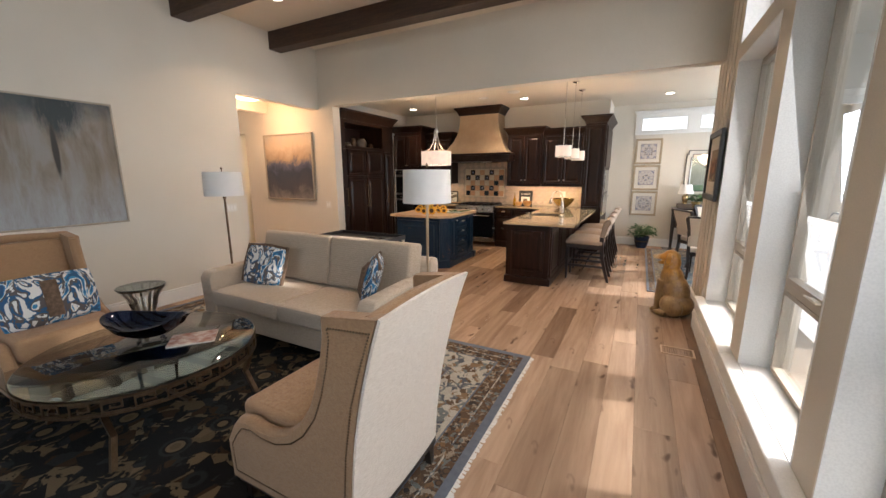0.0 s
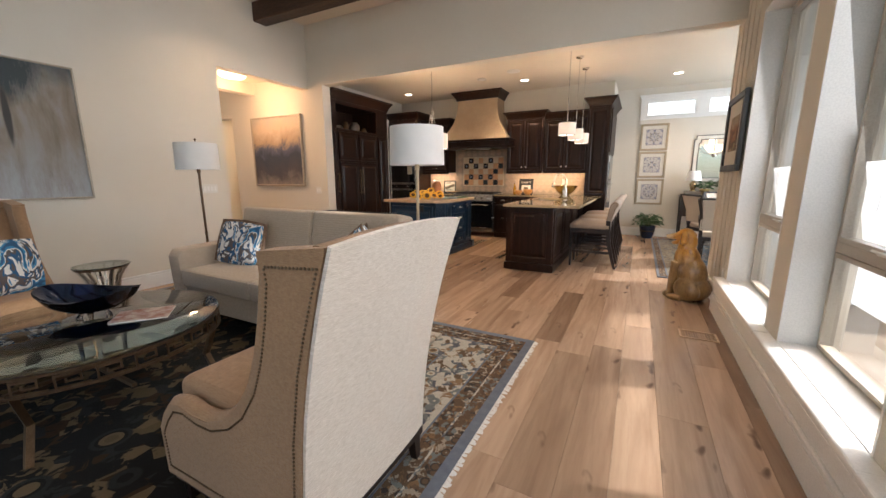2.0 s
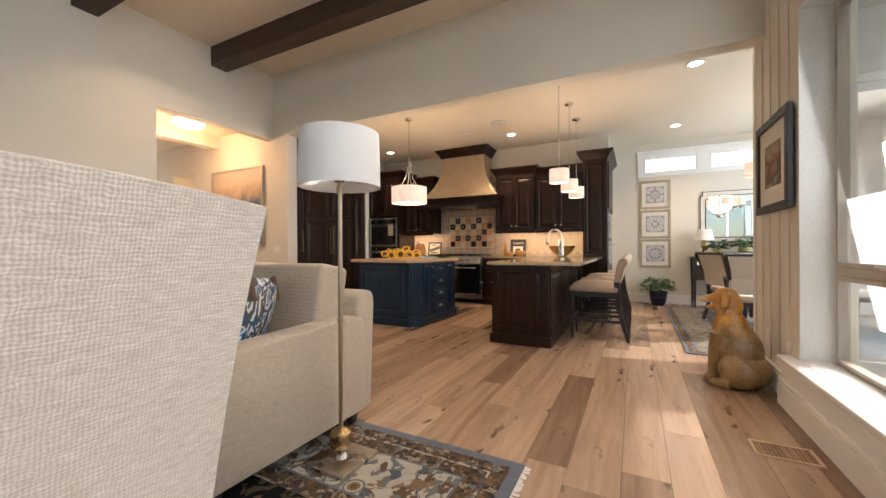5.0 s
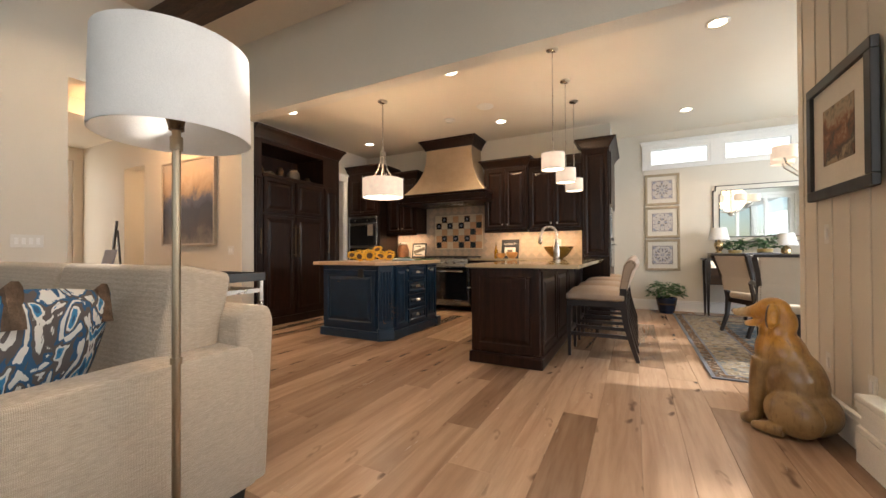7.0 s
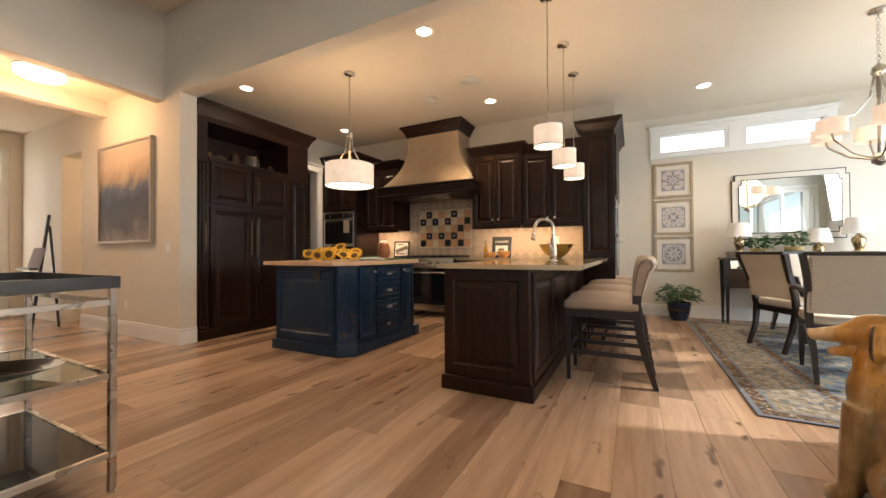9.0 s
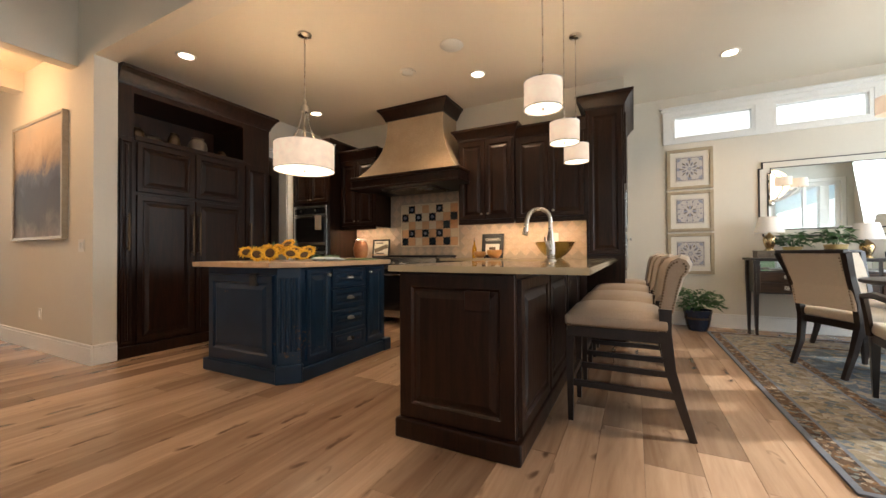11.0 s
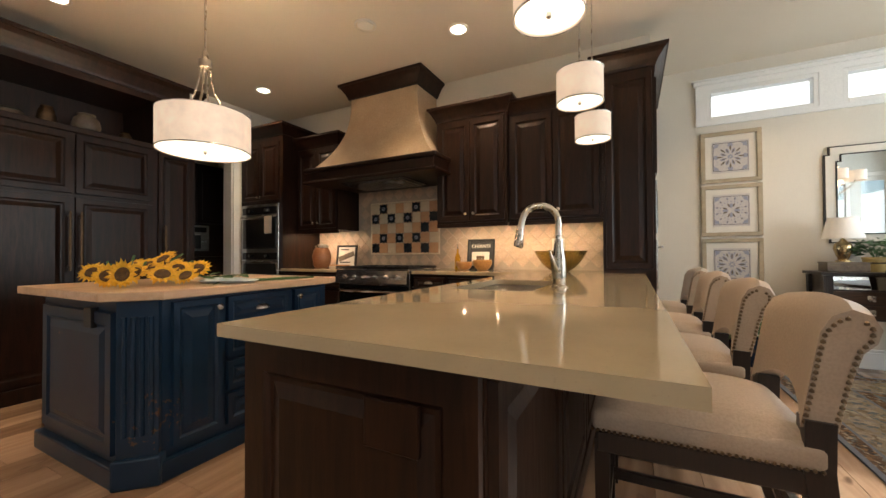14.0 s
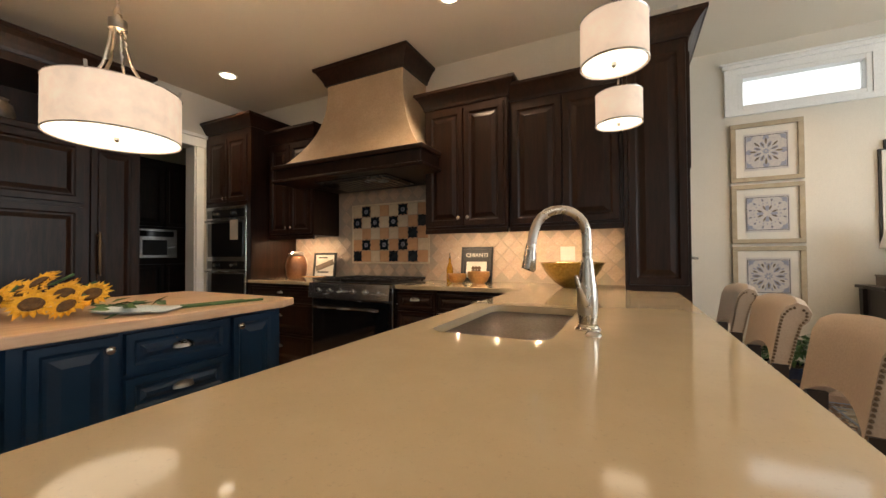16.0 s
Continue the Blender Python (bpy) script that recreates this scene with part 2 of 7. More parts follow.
FUR = surface("brown_fringe", (0.10, 0.06, 0.035), (0.22, 0.14, 0.09), 0.95, 40, 300, 0.9, stretch=(1, 1, 1), dist=0.01)
SHADE = surface("white_linen_shade", (0.78, 0.76, 0.73), (0.84, 0.82, 0.79), 0.8, 8, 400, 0.15)


def blue_build(nt, b):
    v = coords(nt)
    n = noise_tex(nt, v, 26, 5, 0.7)
    w = noise_tex(nt, v, 3.2, 2)
    m = nt.nodes.new("ShaderNodeMath")
    m.operation = "MULTIPLY"
    nt.links.new(n, m.inputs[0]), nt.links.new(w, m.inputs[1])
    col = ramp(nt, w, [(0.3, (0.004, 0.016, 0.036)), (0.7, (0.008, 0.028, 0.060))])
    col = mixc(nt, ramp(nt, m.outputs[0], [(0.392, (0, 0, 0)), (0.405, (1, 1, 1))]), col, (0.16, 0.075, 0.035))
    nt.links.new(col, b.inputs["Base Color"])
    b.inputs["Roughness"].default_value = 0.36
    b.inputs["Specular IOR Level"].default_value = 0.35
    bump(nt, b, n, 0.12)


BLUE = mat("distressed_navy_paint", blue_build)


def quartz_build(nt, b):
    v = coords(nt)
    big, small = noise_tex(nt, v, 5, 5, 0.6), noise_tex(nt, v, 130, 3, 0.7)
    col = ramp(nt, big, [(0.3, (0.39, 0.315, 0.20)), (0.7, (0.43, 0.35, 0.23))])
    col = mixc(nt, ramp(nt, small, [(0.30, (0.35,) * 3), (0.40, (0, 0, 0))]), col, (0.29, 0.23, 0.16))
    nt.links.new(col, b.inputs["Base Color"])
    b.inputs["Roughness"].default_value = 0.07


QUARTZ = mat("cream_quartz", quartz_build)


def mirror_build(nt, b):
    b.inputs["Base Color"].default_value, b.inputs["Metallic"].default_value, b.inputs["Roughness"].default_value = (0.9, 0.92, 0.9, 1), 1, 0.01


MIRROR = mat("mirror_silver", mirror_build)
PLASTER = surface("tan_plaster", (0.40, 0.29, 0.18), (0.50, 0.38, 0.25), 0.75, 3.5, 60, 0.3)
TRAVERTINE = surface("travertine_tile", (0.50, 0.36, 0.25), (0.62, 0.48, 0.36), 0.45, 9, 80, 0.2)
GROUT = surface("grout", (0.42, 0.34, 0.26), (0.48, 0.40, 0.31), 0.9, 9, 120, 0.3)
CREAMTILE = surface("cream_glazed_tile", (0.70, 0.58, 0.40), (0.78, 0.66, 0.48), 0.25, 18, 90, 0.1)
PEACHTILE = surface("peach_glazed_tile", (0.60, 0.32, 0.16), (0.66, 0.39, 0.21), 0.3, 18, 90, 0.1)
NAVYTILE = surface("navy_glazed_tile", (0.008, 0.012, 0.017), (0.022, 0.030, 0.036), 0.2, 25, 90, 0.1)
LEAF = surface("leaf_green", (0.03, 0.085, 0.025), (0.07, 0.15, 0.04), 0.45, 20, 120, 0.1)
NAVYPOT = surface("navy_glazed_pot", (0.010, 0.016, 0.035), (0.02, 0.03, 0.06), 0.15, 9, 40, 0.05)
YELLOWPOT = surface("mustard_glazed_pot", (0.46, 0.32, 0.11), (0.55, 0.40, 0.16), 0.4, 9, 60, 0.1)
SOIL = surface("soil", (0.03, 0.02, 0.012), (0.05, 0.035, 0.02), 0.95, 30, 90, 0.8)
PETAL = surface("sunflower_petal", (0.72, 0.36, 0.012), (0.85, 0.50, 0.03), 0.6, 40, 120, 0.2)
SEEDS = surface("sunflower_seed_head", (0.055, 0.028, 0.010), (0.14, 0.07, 0.02), 0.9, 60, 220, 0.9, dist=0.006)
WOODBOWL = wood("honey_wood_bowl", (0.44, 0.20, 0.055), (0.62, 0.32, 0.10), 0.3, (6, 6, 10), 0.4)
GOLDMOSAIC = surface("gold_mosaic_glass", (0.28, 0.17, 0.03), (0.66, 0.48, 0.16), 0.18, 70, 160, 0.5, 0.8)
OIL = glass("golden_oil", (0.85, 0.55, 0.04))
COPPER = surface("copper_jar", (0.36, 0.16, 0.08), (0.48, 0.24, 0.13), 0.35, 8, 80, 0.2, 0.7)
POTTERY = surface("dark_pottery", (0.10, 0.075, 0.055), (0.22, 0.17, 0.12), 0.4, 12, 80, 0.3)
PAPER = surface("cream_paper", (0.66, 0.62, 0.54), (0.72, 0.68, 0.60), 0.85, 6, 150, 0.05)
GREYPRINT = surface("grey_blue_print", (0.26, 0.27, 0.34), (0.36, 0.36, 0.42), 0.8, 40, 120, 0.0)
SILVERGILT = surface("silver_gilt_frame", (0.36, 0.31, 0.24), (0.47, 0.41, 0.33), 0.4, 18, 120, 0.2, 0.5)
CHALK = surface("chalkboard_black", (0.015, 0.014, 0.013), (0.03, 0.028, 0.025), 0.6, 9, 120, 0.1)
FRINGE = surface("cotton_fringe", (0.62, 0.60, 0.57), (0.70, 0.68, 0.65), 0.95, 60, 200, 0.6)
RUGSELV = surface("slate_blue_rug_edge", (0.10, 0.115, 0.15), (0.15, 0.165, 0.20), 0.95, 25, 250, 0.6)
RUGDARK = rug_mat("dark_rug_field", (0.009, 0.009, 0.009), [(0.10, 0.072, 0.038), (0.020, 0.021, 0.021), (0.035, 0.020, 0.010), (0.009, 0.009, 0.009), (0.13, 0.095, 0.052)], 3.4)
RUGIVORY = rug_mat("ivory_rug_border", (0.50, 0.46, 0.39), [(0.13, 0.085, 0.05), (0.17, 0.18, 0.18), (0.46, 0.42, 0.36), (0.10, 0.11, 0.13), (0.25, 0.16, 0.09)], 5.5)
RUGBROWN = rug_mat("brown_rug_border", (0.12, 0.075, 0.045), [(0.34, 0.28, 0.21), (0.05, 0.04, 0.035), (0.17, 0.18, 0.17), (0.22, 0.13, 0.065), (0.12, 0.075, 0.045)], 11)
RUGDINE = rug_mat("faded_blue_rug_field", (0.10, 0.13, 0.16), [(0.30, 0.27, 0.22), (0.15, 0.18, 0.21), (0.22, 0.19, 0.14), (0.09, 0.11, 0.13)], 4)
RUGDINEB = rug_mat("faded_tan_rug_border", (0.27, 0.23, 0.17), [(0.12, 0.14, 0.16), (0.36, 0.32, 0.26), (0.19, 0.15, 0.10), (0.25, 0.24, 0.22)], 7)
PENDANT = glow("lit_mica_shade", (1.0, 0.74, 0.53), 0.62, (0.45, 0.38, 0.32), True)
DIFFUSER = glow("lit_diffuser", (1.0, 0.86, 0.66), 1.9)
DOWNLIGHT = glow("lit_downlight", (1.0, 0.84, 0.62), 9.0)
SCONCE = glow("lit_sconce", (1.0, 0.75, 0.45), 5.0)
CONCRETE = surface("patio_concrete", (0.27, 0.265, 0.255), (0.33, 0.325, 0.31), 0.8, 2, 60, 0.2)
SIDING = surface("pale_siding", (0.62, 0.62, 0.58), (0.68, 0.68, 0.64), 0.7, 2, 80, 0.1)
GRASS = surface("grass", (0.05, 0.10, 0.03), (0.09, 0.16, 0.05), 0.9, 3, 60, 0.6)
MATBLUE = surface("navy_mat", (0.02, 0.03, 0.06), (0.035, 0.05, 0.09), 0.9, 9, 200, 0.4)
GREYSTONE = surface("grey_composite_sink", (0.10, 0.095, 0.085), (0.14, 0.13, 0.12), 0.45, 9, 200, 0.1)
DOORGREY = surface("pantry_wall_grey_beige", (0.50, 0.46, 0.40), (0.55, 0.50, 0.44), 0.6, 3, 120, 0.05)
WHITEPLASTIC = surface("white_plastic", (0.70, 0.68, 0.63), (0.74, 0.72, 0.67), 0.4, 9, 200, 0.0)


def big_art_build(nt, b):
    """Grey-brown washes with vertical drips, a teal-black patch at the top and one dark run of paint."""
    tc, sep = nt.nodes.new("ShaderNodeTexCoord"), nt.nodes.new("ShaderNodeSeparateXYZ")
    nt.links.new(tc.outputs["Object"], sep.inputs[0])

    def bell(src, mid, half):
        d = node(nt, "Math")
        d.operation, d.inputs[1].default_value = "SUBTRACT", mid
        nt.links.new(src, d.inputs[0])
        a = node(nt, "Math")
        a.operation = "ABSOLUTE"
        nt.links.new(d.outputs[0], a.inputs[0])
        m = node(nt, "MapRange")
        m.inputs[1].default_value, m.inputs[2].default_value, m.inputs[3].default_value, m.inputs[4].default_value = 0.0, half, 1.0, 0.0
        nt.links.new(a.outputs[0], m.inputs[0])
        return m.outputs[0]

    def times(p, q):
        m = node(nt, "Math")
        m.operation = "MULTIPLY"
        nt.links.new(p, m.inputs[0]), nt.links.new(q, m.inputs[1])
        return m.outputs[0]

    drip = noise_tex(nt, coords(nt, (1, 4.5, 1.1)), 1.6, 5, 0.6, 0.5)
    fine = noise_tex(nt, coords(nt, (1, 9, 2.2)), 3.0, 5, 0.7)
    col = ramp(nt, drip, [(0.30, (0.13, 0.095, 0.06)), (0.48, (0.21, 0.175, 0.135)), (0.62, (0.25, 0.235, 0.215))])
    col = mixc(nt, times(bell(sep.outputs[2], 1.12, 0.55), fine), col, (0.42, 0.47, 0.53))
    top = times(bell(sep.outputs[2], 2.40, 0.50), noise_tex(nt, coords(nt, (1, 1.6, 1.2)), 2.0, 4, 0.6))
    col = mixc(nt, ramp(nt, top, [(0.22, (0, 0, 0)), (0.46, (0.9,) * 3)]), col, (0.03, 0.045, 0.05))
    patch = times(times(bell(sep.outputs[1], 1.66, 0.30), bell(sep.outputs[2], 2.26, 0.42)), fine)
    col = mixc(nt, ramp(nt, patch, [(0.10, (0, 0, 0)), (0.30, (1, 1, 1))]), col, (0.018, 0.030, 0.034))
    run = times(bell(sep.outputs[1], 1.60, 0.035), bell(sep.outputs[2], 1.85, 0.36))
    col = mixc(nt, ramp(nt, run, [(0.15, (0, 0, 0)), (0.4, (1, 1, 1))]), col, (0.02, 0.017, 0.013))
    nt.links.new(col, b.inputs["Base Color"])
    b.inputs["Roughness"].default_value = 0.5
    bump(nt, b, fine, 0.25)


ART_BIG = mat("large_abstract_canvas", big_art_build)
ART_HALL = painting("misty_lake_canvas", [(0.0, (0.24, 0.20, 0.18)), (0.18, (0.06, 0.055, 0.065)), (0.42, (0.03, 0.035, 0.06)), (0.54, (0.07, 0.08, 0.13)), (0.64, (0.36, 0.26, 0.17)), (0.82, (0.50, 0.39, 0.28)), (1.0, (0.42, 0.36, 0.31))], "x", 1.14, 2.38, 2.6, (1.2, 1, 1))
ART_SMALL = painting("botanical_print", [(0.0, (0.36, 0.28, 0.18)), (0.36, (0.34, 0.26, 0.16)), (0.42, (0.05, 0.04, 0.03)), (0.50, (0.22, 0.09, 0.04)), (0.56, (0.36, 0.28, 0.18)), (0.64, (0.10, 0.08, 0.05)), (0.72, (0.38, 0.30, 0.20)), (1.0, (0.36, 0.28, 0.18))], "y", 0.9, 2.5, 9)
MAGAZINE = painting("magazine_cover", [(0.0, (0.5, 0.42, 0.38)), (0.45, (0.26, 0.10, 0.07)), (0.6, (0.62, 0.58, 0.52)), (1.0, (0.2, 0.16, 0.14))], "x", -0.5, 0.5, 16)

# ---- mesh helpers ----
def mesh(bm, name, material, smooth=False):
    me = bpy.data.meshes.new(name)
    bm.to_mesh(me)
    bm.free()
    me.materials.append(material)
    if smooth:
        for p in me.polygons:
            p.use_smooth = True
        me.set_sharp_from_angle(angle=radians(40))
    return me


def part(name, bm, material, parent, label="", smooth=False):
    ob = new(name, mesh(bm, name, material, smooth))
    ob.parent = parent
    return tagged(ob, label)


def thing(name, label, category, m=None, group=""):
    ob = new(name)
    ob.empty_display_size = 0.1
    if m is not None:
        ob.matrix_world = m
    return tagged(ob, label, category, group)


def single(name, bm, material, label, category="", group="", kind="", m=None, smooth=False):
    ob = new(name, mesh(bm, name, material, smooth))
    if m is not None:
        ob.matrix_world = m
    return tagged(ob, label, category, group, kind)


def boxes(*specs, bevel=0.0, seg=2):
    """One bmesh of boxes, each (x0, x1, y0, y1, z0, z1)."""
    out = bmesh.new()
    for x0, x1, y0, y1, z0, z1 in specs:
        bmesh.ops.create_cube(out, size=1, matrix=Matrix.Translation(((x0 + x1) / 2, (y0 + y1) / 2, (z0 + z1) / 2)) @ Matrix.Diagonal((x1 - x0, y1 - y0, z1 - z0, 1)))
    if bevel:
        bmesh.ops.bevel(out, geom=out.edges[:], offset=bevel, segments=seg, profile=0.5, affect="EDGES")
    return out


def moved(bm, m):
    bmesh.ops.transform(bm, matrix=m, verts=bm.verts)
    return bm


def joined(*bms):
    out = bms[0]
    for b in bms[1:]:
        me = bpy.data.meshes.new("joining")
        b.to_mesh(me)
        b.free()
        out.from_mesh(me)
        bpy.data.meshes.remove(me)
    return out


def cyl(r, z0, z1, x=0, y=0, r2=None, seg=20):
    bm = bmesh.new()
    bmesh.ops.create_cone(bm, cap_ends=True, segments=seg, radius1=r, radius2=r if r2 is None else r2, depth=z1 - z0, matrix=Matrix.Translation((x, y, (z0 + z1) / 2)))
    return bm


def lathe(profile, seg=28, x=0, y=0, caps=True):
    bm = bmesh.new()
    rings = []
    for r, z in profile:
        rings.append([bm.verts.new((x + r * math.cos(2 * math.pi * i / seg), y + r * math.sin(2 * math.pi * i / seg), z)) for i in range(seg)])
    for a, b in zip(rings, rings[1:]):
        for i in range(seg):
            bm.faces.new((a[i], a[(i + 1) % seg], b[(i + 1) % seg], b[i]))
    if caps:
        for r in (rings[0], rings[-1]):
            bm.faces.new(r)
    bmesh.ops.recalc_face_normals(bm, faces=bm.faces)
    return bm


def shell(profile, thick, seg=32):
    """A thin-walled turned vessel: the outer profile upwards, the inner one back down."""
    inner = [(max(r - thick, 0.002), z + (thick if i == 0 else 0)) for i, (r, z) in enumerate(profile)]
    return lathe(profile + inner[::-1], seg)


def tube(points, r, seg=8, taper=None):
    bm = bmesh.new()
    pts = [Vector(p) for p in points]
    rings = []
    side = None
    for i, p in enumerate(pts):
        d = (pts[min(i + 1, len(pts) - 1)] - pts[max(i - 1, 0)]).normalized()
        if side is None:
            side = d.orthogonal().normalized()
        side = (side - d * side.dot(d)).normalized()
        up = d.cross(side)
        rr = r if taper is None else r * taper[i]
        rings.append([bm.verts.new(p + (side * math.cos(2 * math.pi * k / seg) + up * math.sin(2 * math.pi * k / seg)) * rr) for k in range(seg)])
    for a, b in zip(rings, rings[1:]):
        for k in range(seg):
            bm.faces.new((a[k], a[(k + 1) % seg], b[(k + 1) % seg], b[k]))
    bm.faces.new(rings[0]), bm.faces.new(rings[-1])
    bmesh.ops.recalc_face_normals(bm, faces=bm.faces)
    return bm


def prism(outline, depth, axis="x", at=0.0, bevel=0.0):
    """An outline of (u, v) drawn out along an axis; u, v are y, z for x; x, z for y; x, y for z."""
    bm = bmesh.new()
    def place(u, v, w):
        return {"x": (w, u, v), "y": (u, w, v), "z": (u, v, w)}[axis]
    a = [bm.verts.new(place(u, v, at)) for u, v in outline]
    b = [bm.verts.new(place(u, v, at + depth)) for u, v in outline]
    bm.faces.new(a), bm.faces.new(b[::-1])
    n = len(a)
    for i in range(n):
        bm.faces.new((a[i], b[i], b[(i + 1) % n], a[(i + 1) % n]))
    bmesh.ops.recalc_face_normals(bm, faces=bm.faces)
    if bevel:
        bmesh.ops.bevel(bm, geom=bm.edges[:], offset=bevel, segments=2, profile=0.5, affect="EDGES")
    return bm


def cushion(sx, sy, sz, puff=0.25, n=12, edge=0.5):
    """A soft pad centred on its base, thick in the middle and thin at its edges."""
    bm = bmesh.new()
    grid = {}
    for s in (1, -1):
        for i in range(n + 1):
            for j in range(n + 1):
                u, v = 2 * i / n - 1, 2 * j / n - 1
                h = ((1 - abs(u) ** 3.2) * (1 - abs(v) ** 3.2)) ** edge
                k = 1 - 0.06 * (abs(u) * abs(v)) ** 2
                rim = 0 if (abs(u) == 1 or abs(v) == 1) else 1
                z = sz / 2 + s * (sz / 2) * (h * (1 - puff) + puff * h ** 2) * rim
                if rim == 0 and s == -1:
                    grid[s, i, j] = grid[1, i, j]
                else:
                    grid[s, i, j] = bm.verts.new((u * sx / 2 * k, v * sy / 2 * k, z))
    for s in (1, -1):
        for i in range(n):
            for j in range(n):
                q = [grid[s, i, j], grid[s, i + 1, j], grid[s, i + 1, j + 1], grid[s, i, j + 1]]
                bm.faces.new(q if s == 1 else q[::-1])
    return bm


def panel_door(w, h, t=0.02, rail=0.06):
    """A raised-panel door in the x-z plane, its face towards -y, lower left corner at the origin."""
    bm = bmesh.new()
    rects = [(0, 0), (0.004, -t), (rail - 0.012, -t), (rail, -t + 0.011), (rail + 0.012, -t + 0.011), (rail + 0.045, -t - 0.001)]
    rings = []
    for k, (d, y) in enumerate(rects):
        d = min(d, w / 2 - 0.012 + k * 0.001, h / 2 - 0.012 + k * 0.001)
        rings.append([bm.verts.new(p) for p in ((d, y, d), (w - d, y, d), (w - d, y, h - d), (d, y, h - d))])
    for a, b in zip(rings, rings[1:]):
        for i in range(4):
            bm.faces.new((a[i], a[(i + 1) % 4], b[(i + 1) % 4], b[i]))
    bm.faces.new(rings[-1]), bm.faces.new(rings[0][::-1])
    bmesh.ops.recalc_face_normals(bm, faces=bm.faces)
    return bm


FACE_Y = Matrix.Identity(4)
FACE_X = Matrix(((0, -1, 0, 0), (1, 0, 0, 0), (0, 0, 1, 0), (0, 0, 0, 1)))


def facing(side, x, y, z):
    """Lays a panel drawn towards -y at a place, facing -y, or facing +x with its width along +y."""
    return Matrix.Translation((x, y, z)) @ (FACE_Y if side == "-y" else FACE_X if side == "+x" else Matrix.Rotation(radians(180), 4, "Z"))


def crown(x0, x1, y0, y1, z0, z1, out, sides):
    """A cornice round a box: a coved profile that flares out at its top on the named sides."""
    steps = [(0.0, 0.0), (0.12, 0.0), (0.18, 0.15), (0.35, 0.35), (0.62, 0.62), (0.88, 0.80), (1.0, 0.82), (1.0, 1.0)]
    bm = bmesh.new()
    rings = []
    for o, h in steps:
        d = o * out
        a, b = x0 - (d if "w" in sides else 0), x1 + (d if "e" in sides else 0)
        c, e = y0 - (d if "s" in sides else 0), y1 + (d if "n" in sides else 0)
        z = z0 + h * (z1 - z0)
        rings.append([bm.verts.new(p) for p in ((a, c, z), (b, c, z), (b, e, z), (a, e, z))])
    for a, b in zip(rings, rings[1:]):
        for i in range(4):
            bm.faces.new((a[i], a[(i + 1) % 4], b[(i + 1) % 4], b[i]))
    bm.faces.new(rings[0][::-1]), bm.faces.new(rings[-1])
    bmesh.ops.recalc_face_normals(bm, faces=bm.faces)
    return bm


# ---- structure ----
def setting(name, bm, material, label, category):
    return single(name, bm, material, label, category, kind="structure")


XL, YF, XR, XRO, YW, ZK, ZL, ZH = -5.2, 5.18, 0.70, 0.98, 5.56, 3.10, 3.74, 2.79
floor = setting("floor", boxes((-10.2, 3.4, -3.2, 10.0, -0.2, -0.018)), GROUT, "subfloor under wide oak floor boards", "floor")
setting("ground", boxes((-60, 60, -60, 60, -0.5, -0.22)), GRASS, "lawn round the house", "ground")
setting("patio", boxes((XRO + 0.02, 7.0, -4, 5.5, -0.22, -0.05)), CONCRETE, "pale concrete patio beyond the windows", "patio")
setting("patio_roof", boxes((XRO + 0.02, 4.4, -4, 5.5, 2.95, 3.1)), SIDING, "pale soffit over the patio", "roof")
setting("wall_west", boxes((XL - 0.15, XL, -3.2, 3.61, 0, ZL), (XL - 0.15, XL, 3.61, YF, ZH - 0.04, ZL)), WALL, "cream painted wall with a wide opening to the hall", "wall")
setting("wall_north", boxes((-7.3, -4.88, YF, YF + 0.175, 0, ZH), (XL - 0.15, XR + 0.1, YF, YF + 0.175, ZH, ZL + 0.1), (-7.3, XL - 0.15, YF, YF + 0.175, ZH, 3.2), (-10, -7.95, YF, YF + 0.175, 0, 3.2), (-7.95, -7.3, YF, YF + 0.175, 2.45, 3.2)), WALL, "cream wall and header above the kitchen opening", "wall")
setting("ceiling_living", boxes((XL - 0.15, XRO, -3.2, YF, ZL, ZL + 0.1)), CEIL, "high cream ceiling with dark beams", "ceiling")
setting("ceiling_kitchen", boxes((-5.8, 3.4, YF + 0.175, 10.0, ZK, ZK + 0.1)), CEIL, "cream ceiling with recessed lights", "ceiling")
setting("ceiling_hall", boxes((-10.2, XL - 0.15, 1.5, YF, 2.99, 3.1)), CEIL, "cream hall ceiling", "ceiling")
setting("hall_header", boxes((-6.75, -6.55, 1.5, YF, 2.79, 2.99)), WALL, "cream dropped header across the hall", "wall")
setting("wall_kitchen_west", boxes((-5.75, -5.58, YF + 0.175, 7.08, 0, ZK), (-5.75, -5.58, 7.86, 8.6, 0, ZK), (-5.75, -5.58, 7.08, 7.86, 2.47, ZK)), WALL, "cream kitchen wall with a pantry doorway", "wall")
setting("wall_kitchen_north", boxes((-5.75, -0.67, 8.62, 8.78, 0, ZK), (-0.82, -0.67, 8.78, 9.62, 0, ZK)), WALL, "cream kitchen wall behind the range", "wall")
setting("wall_dining_north", boxes((-0.82, 3.4, 9.62, 9.78, 0, 2.51), (-0.82, -0.10, 9.62, 9.78, 2.51, 2.84), (0.80, 0.97, 9.62, 9.78, 2.51, 2.84), (1.86, 3.4, 9.62, 9.78, 2.51, 2.84), (-0.82, 3.4, 9.62, 9.78, 2.84, ZK)), WALL, "cream dining wall with two transom windows", "wall")
setting("wall_dining_east", boxes((3.2, 3.36, YW, 6.1, 0, ZK), (3.2, 3.36, 9.1, 9.62, 0, ZK), (3.2, 3.36, 6.1, 9.1, 0, 0.35), (3.2, 3.36, 6.1, 9.1, 2.55, ZK), (3.2, 3.36, 7.55, 7.65, 0.35, 2.55)), WALL, "cream dining wall with tall windows", "wall")
